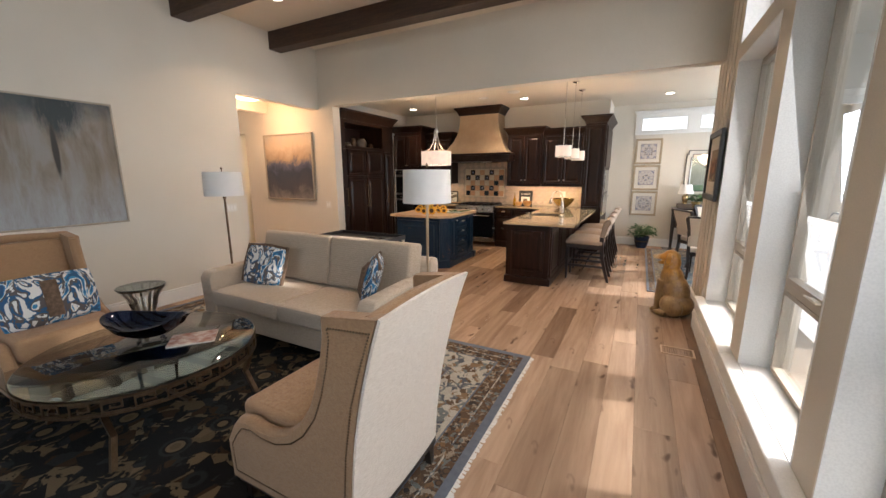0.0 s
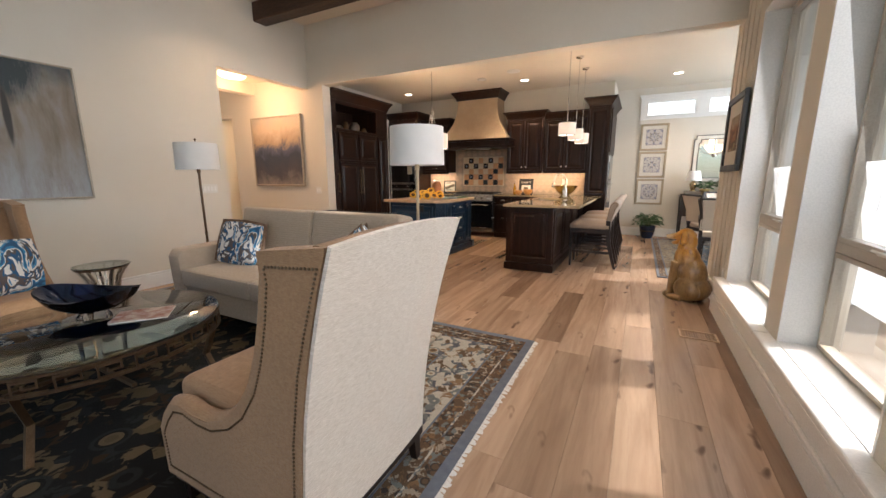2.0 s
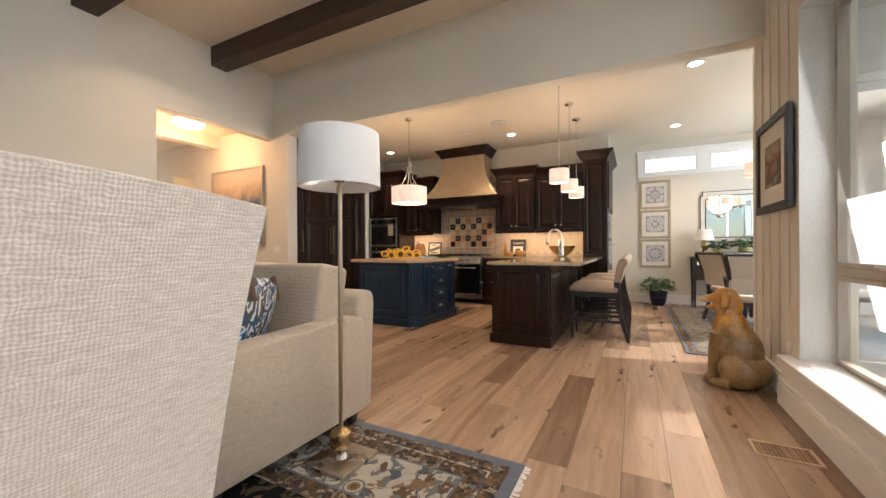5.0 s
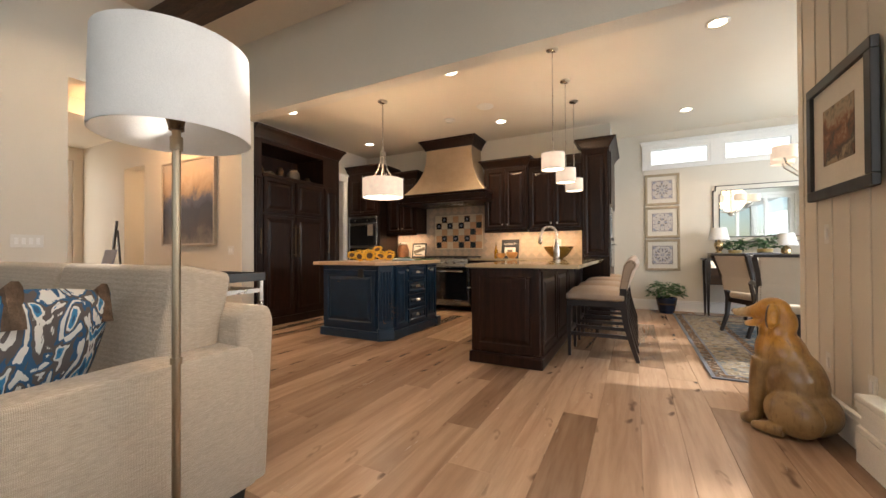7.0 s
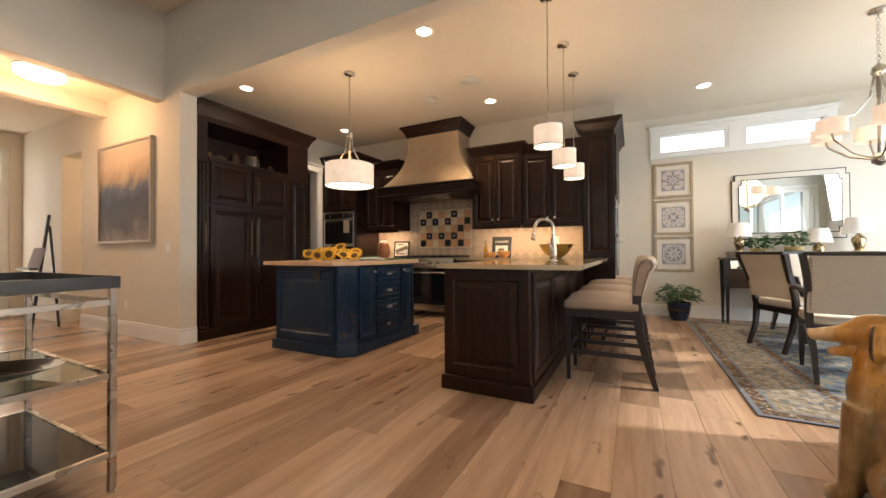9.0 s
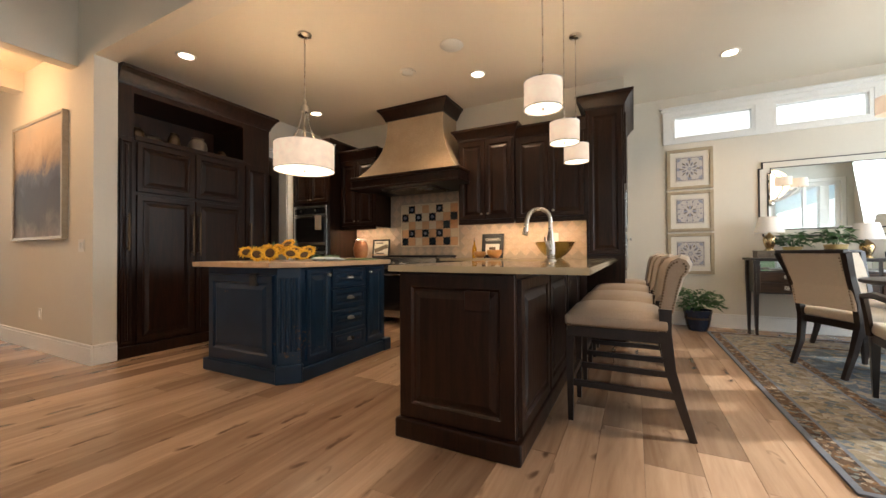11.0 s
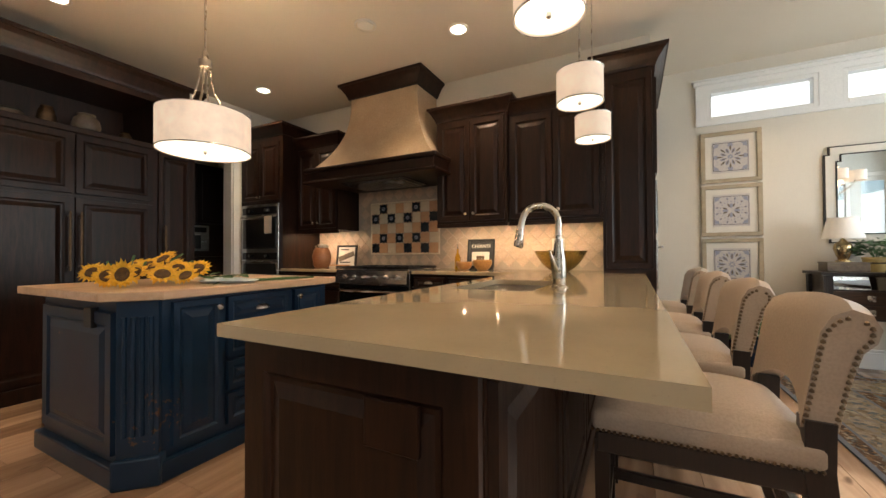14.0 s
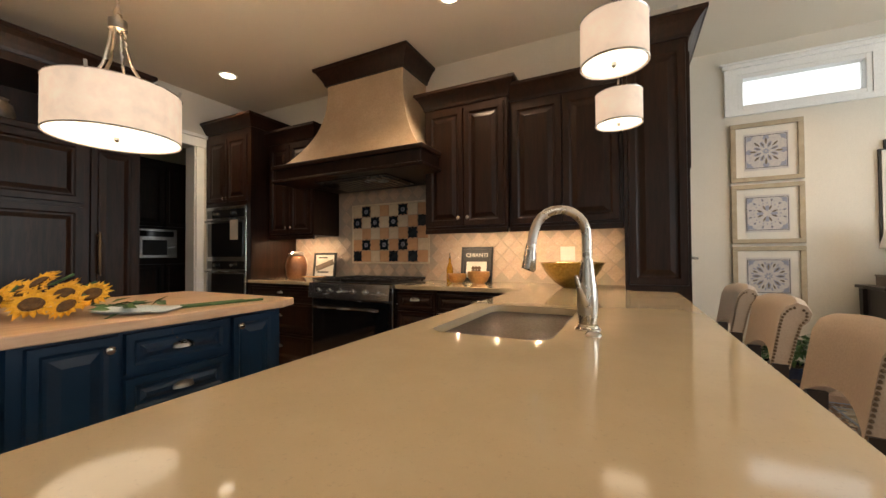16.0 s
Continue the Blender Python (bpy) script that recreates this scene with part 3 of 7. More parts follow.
setting("wall_dining_south", boxes((XRO, 1.20, YW - 0.16, YW, 0, ZK + 0.1), (3.10, 3.36, YW - 0.16, YW, 0, ZK + 0.1), (1.20, 3.10, YW - 0.16, YW, 2.44, ZK + 0.1)), SIDING, "pale wall with a wide glazed patio door", "wall")
# unseen closing wall; its opening is assumed, to let fill light in
setting("wall_south", boxes((XL - 0.15, -4.4, -3.2, -3.0, 0, ZL), (0.4, XRO, -3.2, -3.0, 0, ZL), (-4.4, 0.4, -3.2, -3.0, 2.9, ZL), (-4.4, 0.4, -3.2, -3.0, 0, 0.4)), WALL, "unseen cream closing wall with an assumed wide opening", "wall")
setting("wall_hall_west", boxes((-9.7, -9.5, 1.5, 3.9, 0, 3.1), (-9.7, -9.5, 5.05, YF, 0, 3.1), (-9.7, -9.5, 3.9, 5.05, 2.75, 3.1)), WALL, "cream foyer wall beside a glazed entry", "wall")
setting("wall_hall_south", boxes((-9.7, XL - 0.15, 1.4, 1.5, 0, 3.1)), WALL, "cream hall wall", "wall")
setting("wall_hall_recess", boxes((-8.6, -6.6, 6.6, 6.7, 0, 3.1), (-8.1, -8.0, YF + 0.175, 6.6, 0, 3.1), (-7.25, -7.15, YF + 0.175, 6.6, 0, 3.1), (-8.1, -7.15, YF + 0.175, 6.6, 2.6, 2.7)), WALL, "cream passage beyond the hall doorway", "wall")
# pantry walls take a darker, greyer base colour than WALL
setting("wall_pantry", boxes((-7.6, -7.45, 6.75, 9.0, 0, ZK), (-7.45, -5.75, 8.85, 9.0, 0, ZK), (-7.45, -5.75, 6.75, 6.85, 0, ZK), (-7.6, -5.75, 6.75, 9.0, ZK, ZK + 0.1)), DOORGREY, "grey-beige pantry walls beyond the kitchen doorway", "wall")

# living-room window wall: openings between piers, with a row of upper lights
WINDOWS = [(3.27, 4.50), (1.98, 3.03), (0.70, 1.76), (-0.58, 0.48), (-1.86, -0.80)]
spec = [(XR, XRO, -3.2, WINDOWS[-1][0], 0, ZL), (XR, XRO, 4.50, YW, 0, ZL), (XR, XRO, WINDOWS[-1][0], 4.50, 0, 0.30), (XR, XRO, WINDOWS[-1][0], 4.50, 3.45, ZL), (XR, XRO, WINDOWS[-1][0], 4.50, 2.62, 2.76)]
for (a, b), (c, d) in zip(WINDOWS, WINDOWS[1:]):
    spec += [(XR, XRO, d, a, 0.30, 2.62), (XR, XRO, d, a, 2.76, 3.45)]
setting("wall_east", boxes(*spec), WALL, "cream wall with a row of tall deep-set windows", "wall")


def window_unit(name, y0, y1, z0, z1, rail=None, face=XR):
    w = thing(name, "white-framed tall window with a lower awning light" if rail else "white-framed fixed upper window", "window")
    w["kind"] = "structure"
    x0, x1 = face + 0.17, face + 0.23
    part("window_frame", boxes((x0, x1, y0, y0 + 0.05, z0, z1), (x0, x1, y1 - 0.05, y1, z0, z1), (x0, x1, y0 + 0.05, y1 - 0.05, z0, z0 + 0.05), (x0, x1, y0 + 0.05, y1 - 0.05, z1 - 0.05, z1), bevel=0.004, seg=1), TAUPE if rail else TRIM, w)
    part("liner", boxes((face - 0.002, x0, y0, y0 + 0.012, z0, z1), (face - 0.002, x0, y1 - 0.012, y1, z0, z1), (face - 0.002, x0, y0 + 0.012, y1 - 0.012, z1 - 0.012, z1)), TRIM, w)
    cuts = [z0 + 0.05] + ([rail - 0.03, rail + 0.03] if rail else []) + [z1 - 0.05]
    for a, b in zip(cuts[0::2], cuts[1::2]):
        pane = part("pane", boxes((face + 0.197, face + 0.203, y0 + 0.05, y1 - 0.05, a, b)), GLASS, w)
        pane.visible_shadow = False
        part("sash", boxes((x0 - 0.012, x1 - 0.012, y0 + 0.05, y0 + 0.075, a, b), (x0 - 0.012, x1 - 0.012, y1 - 0.075, y1 - 0.05, a, b), (x0 - 0.012, x1 - 0.012, y0 + 0.075, y1 - 0.075, a, a + 0.025), (x0 - 0.012, x1 - 0.012, y0 + 0.075, y1 - 0.075, b - 0.025, b)), TAUPE if rail else TRIM, w)
    if rail:
        part("rail", boxes((x0 - 0.01, x1, y0 + 0.05, y1 - 0.05, rail - 0.03, rail + 0.03), bevel=0.006), TAUPE, w)
        part("latch", joined(boxes((x0 - 0.035, x0 - 0.012, (y0 + y1) / 2 - 0.05, (y0 + y1) / 2 + 0.05, rail + 0.03, rail + 0.045), bevel=0.004), tube([(x0 - 0.03, (y0 + y1) / 2, rail + 0.04), (x0 - 0.05, (y0 + y1) / 2 + 0.05, rail + 0.05)], 0.006)), WHITEPLASTIC, w)
        part("window_sill", joined(boxes((face - 0.09, face, y0 - 0.118, y1 + 0.118, z0 + 0.002, z0 + 0.036), bevel=0.01), boxes((face, x0, y0 + 0.0005, y1 - 0.0005, z0 + 0.002, z0 + 0.036))), TRIM, w, "glossy white painted sill")
    return w


for i, (a, b) in enumerate(WINDOWS):
    window_unit("window_%d" % (i + 1), a, b, 0.30, 2.62, 0.92)
    window_unit("window_%d" % (i + 6), a, b, 2.76, 3.45)
# ledge under the windows: a shallow apron with a stepped moulding
setting("trim_window_apron", joined(boxes((XR - 0.062, XR, -3.0, 4.62, 0.0, 0.30)), boxes((XR - 0.076, XR - 0.062, -3.0, 4.62, 0.232, 0.262), (XR - 0.084, XR - 0.062, -3.0, 4.62, 0.264, 0.30), bevel=0.004, seg=1)), TRIM, "cream painted apron and moulding under the window sills", "trim")
# board and batten between the far window and the corner
for i, y in enumerate((4.68, 4.88, 5.08, 5.28, 5.48)):
    setting("trim_batten_%d" % (i + 1), boxes((XR - 0.007, XR, y - 0.022, y + 0.022, 0.19, ZL), bevel=0.003, seg=1), WALL, "cream painted batten on the window wall", "trim")


def baseboard(name, x0, x1, y0, y1, h=0.18):
    d = joined(boxes((x0, x1, y0, y1, 0, h - 0.03), bevel=0.002, seg=1), boxes((x0, x1, y0, y1, h - 0.028, h), bevel=0.006))
    setting(name, d, TRIM, "white painted baseboard", "baseboard")


baseboard("baseboard_west", XL, XL + 0.018, -3.0, 3.6)
baseboard("baseboard_east", XR - 0.082, XR - 0.062, -3.0, 4.62)
baseboard("baseboard_east_far", XR - 0.03, XR, 4.62, YW)
baseboard("baseboard_east_end", XR - 0.018, XRO, YW, YW + 0.018)
baseboard("baseboard_north", -7.28, -4.862, YF - 0.018, YF)
baseboard("baseboard_pier", -4.88, -4.862, YF + 0.001, YF + 0.175)
baseboard("baseboard_dining", -0.66, 3.19, 9.60, 9.62)
baseboard("baseboard_jamb", XL - 0.15, XL + 0.018, 3.611, 3.63)

# dining transoms
for i, (a, b) in enumerate(((-0.10, 0.80), (0.97, 1.86))):
    w = thing("window_%d" % (i + 11), "white-framed transom window high in the dining wall", "window")
    w["kind"] = "structure"
    part("window_frame", boxes((a, a + 0.04, 9.60, 9.70, 2.51, 2.84), (b - 0.04, b, 9.60, 9.70, 2.51, 2.84), (a + 0.04, b - 0.04, 9.60, 9.70, 2.51, 2.55), (a + 0.04, b - 0.04, 9.60, 9.70, 2.80, 2.84), bevel=0.004, seg=1), TRIM, w)
    part("pane", boxes((a + 0.04, b - 0.04, 9.655, 9.661, 2.55, 2.80)), GLASS, w).visible_shadow = False
setting("trim_transom", joined(boxes((-0.20, -0.10, 9.595, 9.62, 2.46, 2.90), (0.80, 0.97, 9.595, 9.62, 2.46, 2.90), (1.86, 1.96, 9.595, 9.62, 2.46, 2.90), (-0.10, 0.80, 9.595, 9.62, 2.46, 2.51), (0.97, 1.86, 9.595, 9.62, 2.46, 2.51), (-0.10, 0.80, 9.595, 9.62, 2.84, 2.90), (0.97, 1.86, 9.595, 9.62, 2.84, 2.90)), boxes((-0.22, 1.98, 9.575, 9.62, 2.90, 2.94), (-0.24, 2.0, 9.565, 9.62, 2.94, 2.96), bevel=0.006)), TRIM, "white casing with a cornice round the transoms", "trim")
for i, (a, b) in enumerate(((6.1, 7.55), (7.65, 9.1))):
    w = thing("window_%d" % (i + 13), "white-framed tall dining window", "window")
    w["kind"] = "structure"
    part("window_frame", boxes((3.22, 3.3, a, a + 0.06, 0.35, 2.55), (3.22, 3.3, b - 0.06, b, 0.35, 2.55), (3.22, 3.3, a + 0.06, b - 0.06, 0.35, 0.41), (3.22, 3.3, a + 0.06, b - 0.06, 2.49, 2.55)), TRIM, w)
# pantry door casing
setting("trim_pantry_door", joined(boxes((-5.58, -5.56, 7.86, 7.95, 0, 2.47), (-5.58, -5.56, 7.06, 7.08, 0, 2.47), bevel=0.004, seg=1), boxes((-5.58, -5.55, 7.04, 7.97, 2.47, 2.58), (-5.58, -5.535, 7.02, 7.98, 2.58, 2.62), bevel=0.005), boxes((-5.75, -5.58, 7.845, 7.862, 0, 2.47))), TRIM, "white casing with a cornice round the pantry doorway", "trim")

# foyer window with panes
w = thing("window_15", "tall white foyer window with small panes", "window")
w["kind"] = "structure"
bars = [(-9.62, -9.56, 3.9, 4.0, 0.0, 2.75), (-9.62, -9.56, 4.95, 5.05, 0.0, 2.75), (-9.62, -9.56, 4.0, 4.95, 0, 0.35), (-9.62, -9.56, 4.0, 4.95, 2.05, 2.17), (-9.62, -9.56, 4.0, 4.95, 2.68, 2.75)]
part("window_frame", boxes(*bars), TRIM, w)
for y in (4.475,):
    part("mullion", boxes((-9.61, -9.57, y - 0.03, y + 0.03, 0.35, 2.05)), TRIM, w)
for z in (0.75, 1.18, 1.61):
    part("muntin", boxes((-9.605, -9.575, 4.0, 4.95, z - 0.012, z + 0.012)), TRIM, w)

# ceiling beams
def ceiling_beam(y0):
    b = single("ceiling_beam", boxes((XL - 0.02, XR + 0.02, y0, y0 + 0.22, ZL - 0.25, ZL + 0.02), bevel=0.012), BEAM, "dark stained rough timber beam under the ceiling", "beam", "ceiling beams")


for y in (4.24, 2.87, 1.50, 0.13, -1.24):
    ceiling_beam(y)


# recessed lights
def recessed_light(x, y, z, power=7, lit=True):
    r = thing("recessed_light", "round white recessed ceiling light, lit" if lit else "round white ceiling speaker grille", "ceiling light", pose(x, y, z), "recessed lights")
    part("trim_ring", lathe([(0.085, -0.012), (0.095, -0.006), (0.095, 0.002), (0.068, 0.002), (0.068, -0.008)], 28, caps=False), WHITEPLASTIC, r, smooth=True)
    part("lens", cyl(0.068, -0.006, 0.001, seg=24), DOWNLIGHT if lit else WHITEPLASTIC, r)
    if lit:
        lamp("downlight", "AREA", look((x, y, z - 0.02), (x, y + 0.001, 0)), power, WARM, disk=0.13, spread=radians(120))


for x, y in ((-2.2, 7.73), (-4.82, 7.75), (-4.80, 5.91), (0.35, 8.53), (-2.2, 5.9), (0.35, 6.2)):
    recessed_light(x, y, ZK, 11 if y > 7.5 else 7)
recessed_light(-2.9, 7.3, ZK, lit=False)
recessed_light(-4.15, 3.55, ZL, 14)
recessed_light(-1.4, 3.55, ZL, 14)
sp = single("ceiling_speaker", lathe([(0.11, -0.012), (0.12, -0.004), (0.12, 0.002)], 28), WHITEPLASTIC, "round pale grey ceiling speaker", "speaker", m=pose(-2.21, 7.04, ZK), smooth=True)

HAZE = glow("hazy_sky", (0.95, 0.98, 1.0), 1.25)
setting("backdrop_sky", boxes((-8, 14, 13.0, 13.1, -0.2, 9)), HAZE, "bright hazy sky beyond the transoms", "backdrop")

# emissive board added so the foyer panes read white; no street is modelled
setting("backdrop_entry", boxes((-10.9, -10.8, 1.0, 8.0, -0.2, 4.0)), HAZE, "glowing white board added outside the foyer window", "backdrop")

# ---- kitchen ----
def knob(x, y, z, side, parent):
    d = {"-y": (0, -1, 0), "+x": (1, 0, 0)}[side]
    m = Matrix.Translation((x, y, z)) @ Vector((0, 0, 1)).rotation_difference(Vector(d)).to_matrix().to_4x4()
    part("knob", moved(lathe([(0.007, 0), (0.006, 0.012), (0.014, 0.02), (0.016, 0.026), (0.011, 0.031), (0.002, 0.032)], 14), m), NICKEL, parent, "nickel knob", True)


def cup_pull(x, y, z, side, parent, w=0.09):
    """A half-dome bin pull."""
    bm = bmesh.new()
    rings = []
    for i in range(7):
        a = math.pi * i / 6
        rings.append([bm.verts.new((-w / 2 * math.cos(a) * 1.0, -0.028 * math.sin(a) * math.cos(b) - 0.001, 0.03 * math.sin(b) * (0.35 + 0.65 * math.sin(a)))) for b in [math.pi / 2 * j / 4 for j in range(5)]])
    for a, b in zip(rings, rings[1:]):
        for j in range(4):
            bm.faces.new((a[j], b[j], b[j + 1], a[j + 1]))
    bmesh.ops.solidify(bm, geom=bm.faces[:], thickness=0.0025)
    part("cup_pull", moved(bm, facing(side, x, y, z)), NICKEL, parent, "brushed nickel cup pull", True)


def bar_pull(x, y, z0, z1, side, parent):
    d = Vector((1, 0, 0)) if side == "+x" else Vector((0, -1, 0))
    p = Vector((x, y, z0))
    up = Vector((0, 0, z1 - z0))
    bm = tube([p + d * 0.045 - up * 0.02, p + d * 0.045 + up * 0.5, p + d * 0.045 + up * 1.02], 0.010, 10, [0.8, 1.15, 0.8])
    for k in (0.06, 0.94):
        bm = joined(bm, tube([p + up * k, p + d * 0.045 + up * k], 0.007))
    part("bar_pull", bm, BRONZE, parent, "long bronze bar handle", True)


def door(parent, side, x, y, z, w, h, material=DARK, name="door", rail=0.06):
    return part(name, moved(panel_door(w, h, rail=rail), facing(side, x, y, z)), material, parent)


# panelled refrigerator wall
fr = thing("refrigerator_cabinet", "espresso wood built-in refrigerator cabinet with an open display shelf", "cabinet")
fx = -4.90
part("body", boxes((-5.575, fx, 5.36, 7.0, 0.0, 2.12)), DARK, fr)
for y0, y1 in ((5.36, 5.49), (6.63, 7.0)):
    part("side_panel", boxes((-5.575, fx, y0, y1, 2.121, 2.62)), DARK, fr)
part("top_rail", boxes((-5.575, fx, 5.491, 6.629, 2.56, 2.62)), DARK, fr)
part("back_panel", boxes((-5.575, -5.5, 5.491, 6.629, 2.121, 2.559)), DARK, fr)
part("cornice", crown(-5.575, fx, 5.362, 7.0, 2.62, 2.79, 0.09, "en"), DARK, fr)
part("shelf_trim", boxes((fx, fx + 0.02, 5.49, 6.63, 2.10, 2.15), bevel=0.006), DARK, fr)
for y0, w in ((5.51, 0.535), (6.06, 0.555)):
    door(fr, "+x", fx, y0, 0.13, w, 1.44)
    door(fr, "+x", fx, y0, 1.60, w, 0.49)
for y0, w in ((5.375, 0.11), (6.655, 0.32)):
    door(fr, "+x", fx, y0, 0.13, w, 1.96, rail=0.028 if w < 0.2 else 0.055)
part("plinth", boxes((fx, fx + 0.025, 5.36, 7.0, 0.0, 0.11), bevel=0.006), DARK, fr)
for y in (6.015, 6.085, 5.43, 6.70):
    bar_pull(fx + 0.02, y, 1.03 if y not in (6.015, 6.085) else 0.98, 1.37 if y not in (6.015, 6.085) else 1.44, "+x", fr)
for i, (y, r, h) in enumerate(((5.60, 0.07, 0.16), (5.74, 0.10, 0.11), (5.95, 0.06, 0.2), (6.20, 0.10, 0.21), (6.48, 0.055, 0.13))):
    single("pottery_jar", shell([(r * 0.55, 0), (r * 0.8, h * 0.15), (r, h * 0.5), (r * 0.85, h * 0.8), (r * 0.55, h * 0.93), (r * 0.66, h)], 0.006, 22), POTTERY if i % 2 else BRONZE, "small round pottery jar on the display shelf", "jar", "shelf pottery", m=pose(-5.1, y, 2.12), smooth=True)

# pantry coffee unit seen through the doorway
pc = thing("pantry_cabinet", "dark wood pantry cabinet with a built-in coffee machine", "cabinet")
part("body", boxes((-7.44, -7.2, 6.9, 8.84, 0.0, 2.6)), DARK, pc)
for y0 in (6.95, 7.9):
    door(pc, "+x", -7.2, y0, 0.12, 0.9 if y0 < 7 else 0.42, 0.95)
    door(pc, "+x", -7.2, y0, 1.62, 0.9 if y0 < 7 else 0.42, 0.9)
door(pc, "+x", -7.2, 8.35, 0.12, 0.45, 0.95)
door(pc, "+x", -7.2, 8.35, 1.62, 0.45, 0.9)
cmach = part("coffee_machine", boxes((-7.2, -7.16, 7.92, 8.50, 1.16, 1.58), bevel=0.006), STEEL, pc, "stainless coffee machine")
part("display", boxes((-7.16, -7.153, 7.97, 8.45, 1.47, 1.55)), DARKGLASS, cmach)
part("recess", boxes((-7.16, -7.155, 8.05, 8.36, 1.2, 1.42)), BLACK, cmach)

# oven tower
ov = thing("oven_tower", "espresso wood tall cabinet with double wall ovens", "cabinet")
part("body", boxes((-5.575, -4.77, 7.985, 8.615, 0, 2.62)), DARK, ov)
part("cornice", crown(-5.555, -4.77, 7.985, 8.615, 2.62, 2.76, 0.08, "ews"), DARK, ov)
for x0 in (-5.53, -5.17):
    door(ov, "-y", x0, 7.985, 1.80, 0.35, 0.74)
    door(ov, "-y", x0, 7.985, 0.12, 0.35, 0.42)
    knob(-5.2 if x0 < -5.3 else -5.14, 7.965, 1.84, "-y", ov)
oven = part("oven", boxes((-5.53, -4.81, 7.955, 7.985, 0.58, 1.75), bevel=0.004), STEEL, ov, "stainless double oven")
for z0, z1 in ((1.17, 1.56), (0.62, 0.98)):
    part("oven_window", boxes((-5.49, -4.85, 7.947, 7.957, z0, z1), bevel=0.003, seg=1), DARKGLASS, oven, "black glass oven door")
    part("oven_handle", tube([(-5.47, 7.91, z1 + 0.02), (-4.87, 7.91, z1 + 0.02)], 0.012), STEEL, oven, smooth=True)
for z0 in (1.62, 1.03):
    part("control_strip", boxes((-5.5, -4.84, 7.95, 7.957, z0, z0 + 0.09)), DARKGLASS, oven)
    for x in (-5.33, -5.02):
        part("dial", moved(cyl(0.02, 0, 0.03, seg=16), pose(x, 7.95, z0 + 0.045, 90)), STEEL, oven, smooth=True)
single("dish_towel", boxes((-5.0, -4.87, 7.895, 7.905, 1.36, 1.58), bevel=0.004), LINEN, "pale folded towel hanging on the oven handle", "towel")


def upper_cabinet(name_label, x0, x1, y0, z0, z1, doors, crown_sides, top):
    c = thing("wall_cabinet", name_label, "cabinet", group="upper cabinets")
    part("body", boxes((x0, x1, y0, 8.615, z0, z1)), DARK, c)
    part("cornice", crown(x0, x1, y0, 8.615, z1, top, 0.08, crown_sides), DARK, c)
    part("light_rail", boxes((x0, x1, y0 - 0.012, y0 + 0.02, z0 - 0.04, z0), bevel=0.006), DARK, c)
    w = (x1 - x0 - 0.04) / doors
    for i in range(doors):
        door(c, "-y", x0 + 0.02 + i * w + 0.003, y0, z0 + 0.02, w - 0.006, z1 - z0 - 0.05)
        knob(x0 + 0.02 + (i + (0.88 if i % 2 == 0 else 0.12)) * w, y0 - 0.02, z0 + 0.09, "-y", c)
    return c


upper_cabinet("espresso wood wall cabinet with two raised-panel doors", -2.655, -1.90, 8.17, 1.40, 2.46, 2, "wse", 2.60)
upper_cabinet("espresso wood wall cabinet set beside the tall unit", -1.896, -1.06, 8.22, 1.40, 2.42, 2, "s", 2.55)
upper_cabinet("espresso wood wall cabinet between oven and hood", -4.765, -4.07, 8.22, 1.40, 2.45, 2, "se", 2.60)

tl = thing("tall_end_cabinet", "tall espresso wood end cabinet with appliances on its side", "cabinet")
part("body", boxes((-1.055, -0.665, 8.15, 9.55, 0, 2.60)), DARK, tl)
part("cornice", crown(-1.055, -0.665, 8.15, 9.55, 2.60, 2.74, 0.10, "wes"), DARK, tl)
door(tl, "-y", -1.03, 8.15, 0.96, 0.35, 1.6)
door(tl, "+x", -0.665, 8.25, 1.75, 1.2, 0.8)
mw = part("microwave", boxes((-0.665, -0.645, 8.3, 9.2, 1.25, 1.7), bevel=0.004), STEEL, tl, "stainless microwave")
part("microwave_window", boxes((-0.645, -0.638, 8.36, 9.0, 1.30, 1.62)), DARKGLASS, mw)
wo = part("warming_drawer", boxes((-0.665, -0.645, 8.3, 9.2, 0.78, 1.2), bevel=0.004), STEEL, tl)
part("handle", tube([(-0.61, 8.35, 1.14), (-0.61, 9.15, 1.14)], 0.011), STEEL, wo, smooth=True)

# range hood
hd = thing("range_hood", "tan plaster range hood with dark wood cornice and mantel", "range hood")
hc = -3.355
bm = bmesh.new()
rings = []
for i in range(15):
    k = i / 14
    flare = (1 - k) ** 2.6
    hw, yy, z = 0.46 + 0.36 * flare, 8.17 - 0.30 * flare, 2.06 + 0.88 * k
    rings.append([bm.verts.new(p) for p in ((hc - hw, yy, z), (hc + hw, yy, z), (hc + hw, 8.615, z), (hc - hw, 8.615, z))])
for a, b in zip(rings, rings[1:]):
    for i in range(4):
        bm.faces.new((a[i], a[(i + 1) % 4], b[(i + 1) % 4], b[i]))
bm.faces.new(rings[0][::-1]), bm.faces.new(rings[-1])
part("plaster_body", bm, PLASTER, hd, smooth=True)
part("cornice", crown(hc - 0.47, hc + 0.47, 8.16, 8.615, 2.93, 3.095, 0.10, "ews"), DARK, hd)
part("mantel", joined(boxes((hc - 0.84, hc + 0.84, 7.84, 8.615, 1.92, 2.065), bevel=0.004, seg=1), boxes((hc - 0.87, hc + 0.87, 7.81, 8.615, 2.03, 2.075), (hc - 0.87, hc + 0.87, 7.81, 8.615, 1.90, 1.93), bevel=0.01)), DARK, hd)
ins = part("filter_insert", boxes((hc - 0.42, hc + 0.42, 7.95, 8.45, 1.885, 1.90)), STEEL, hd)
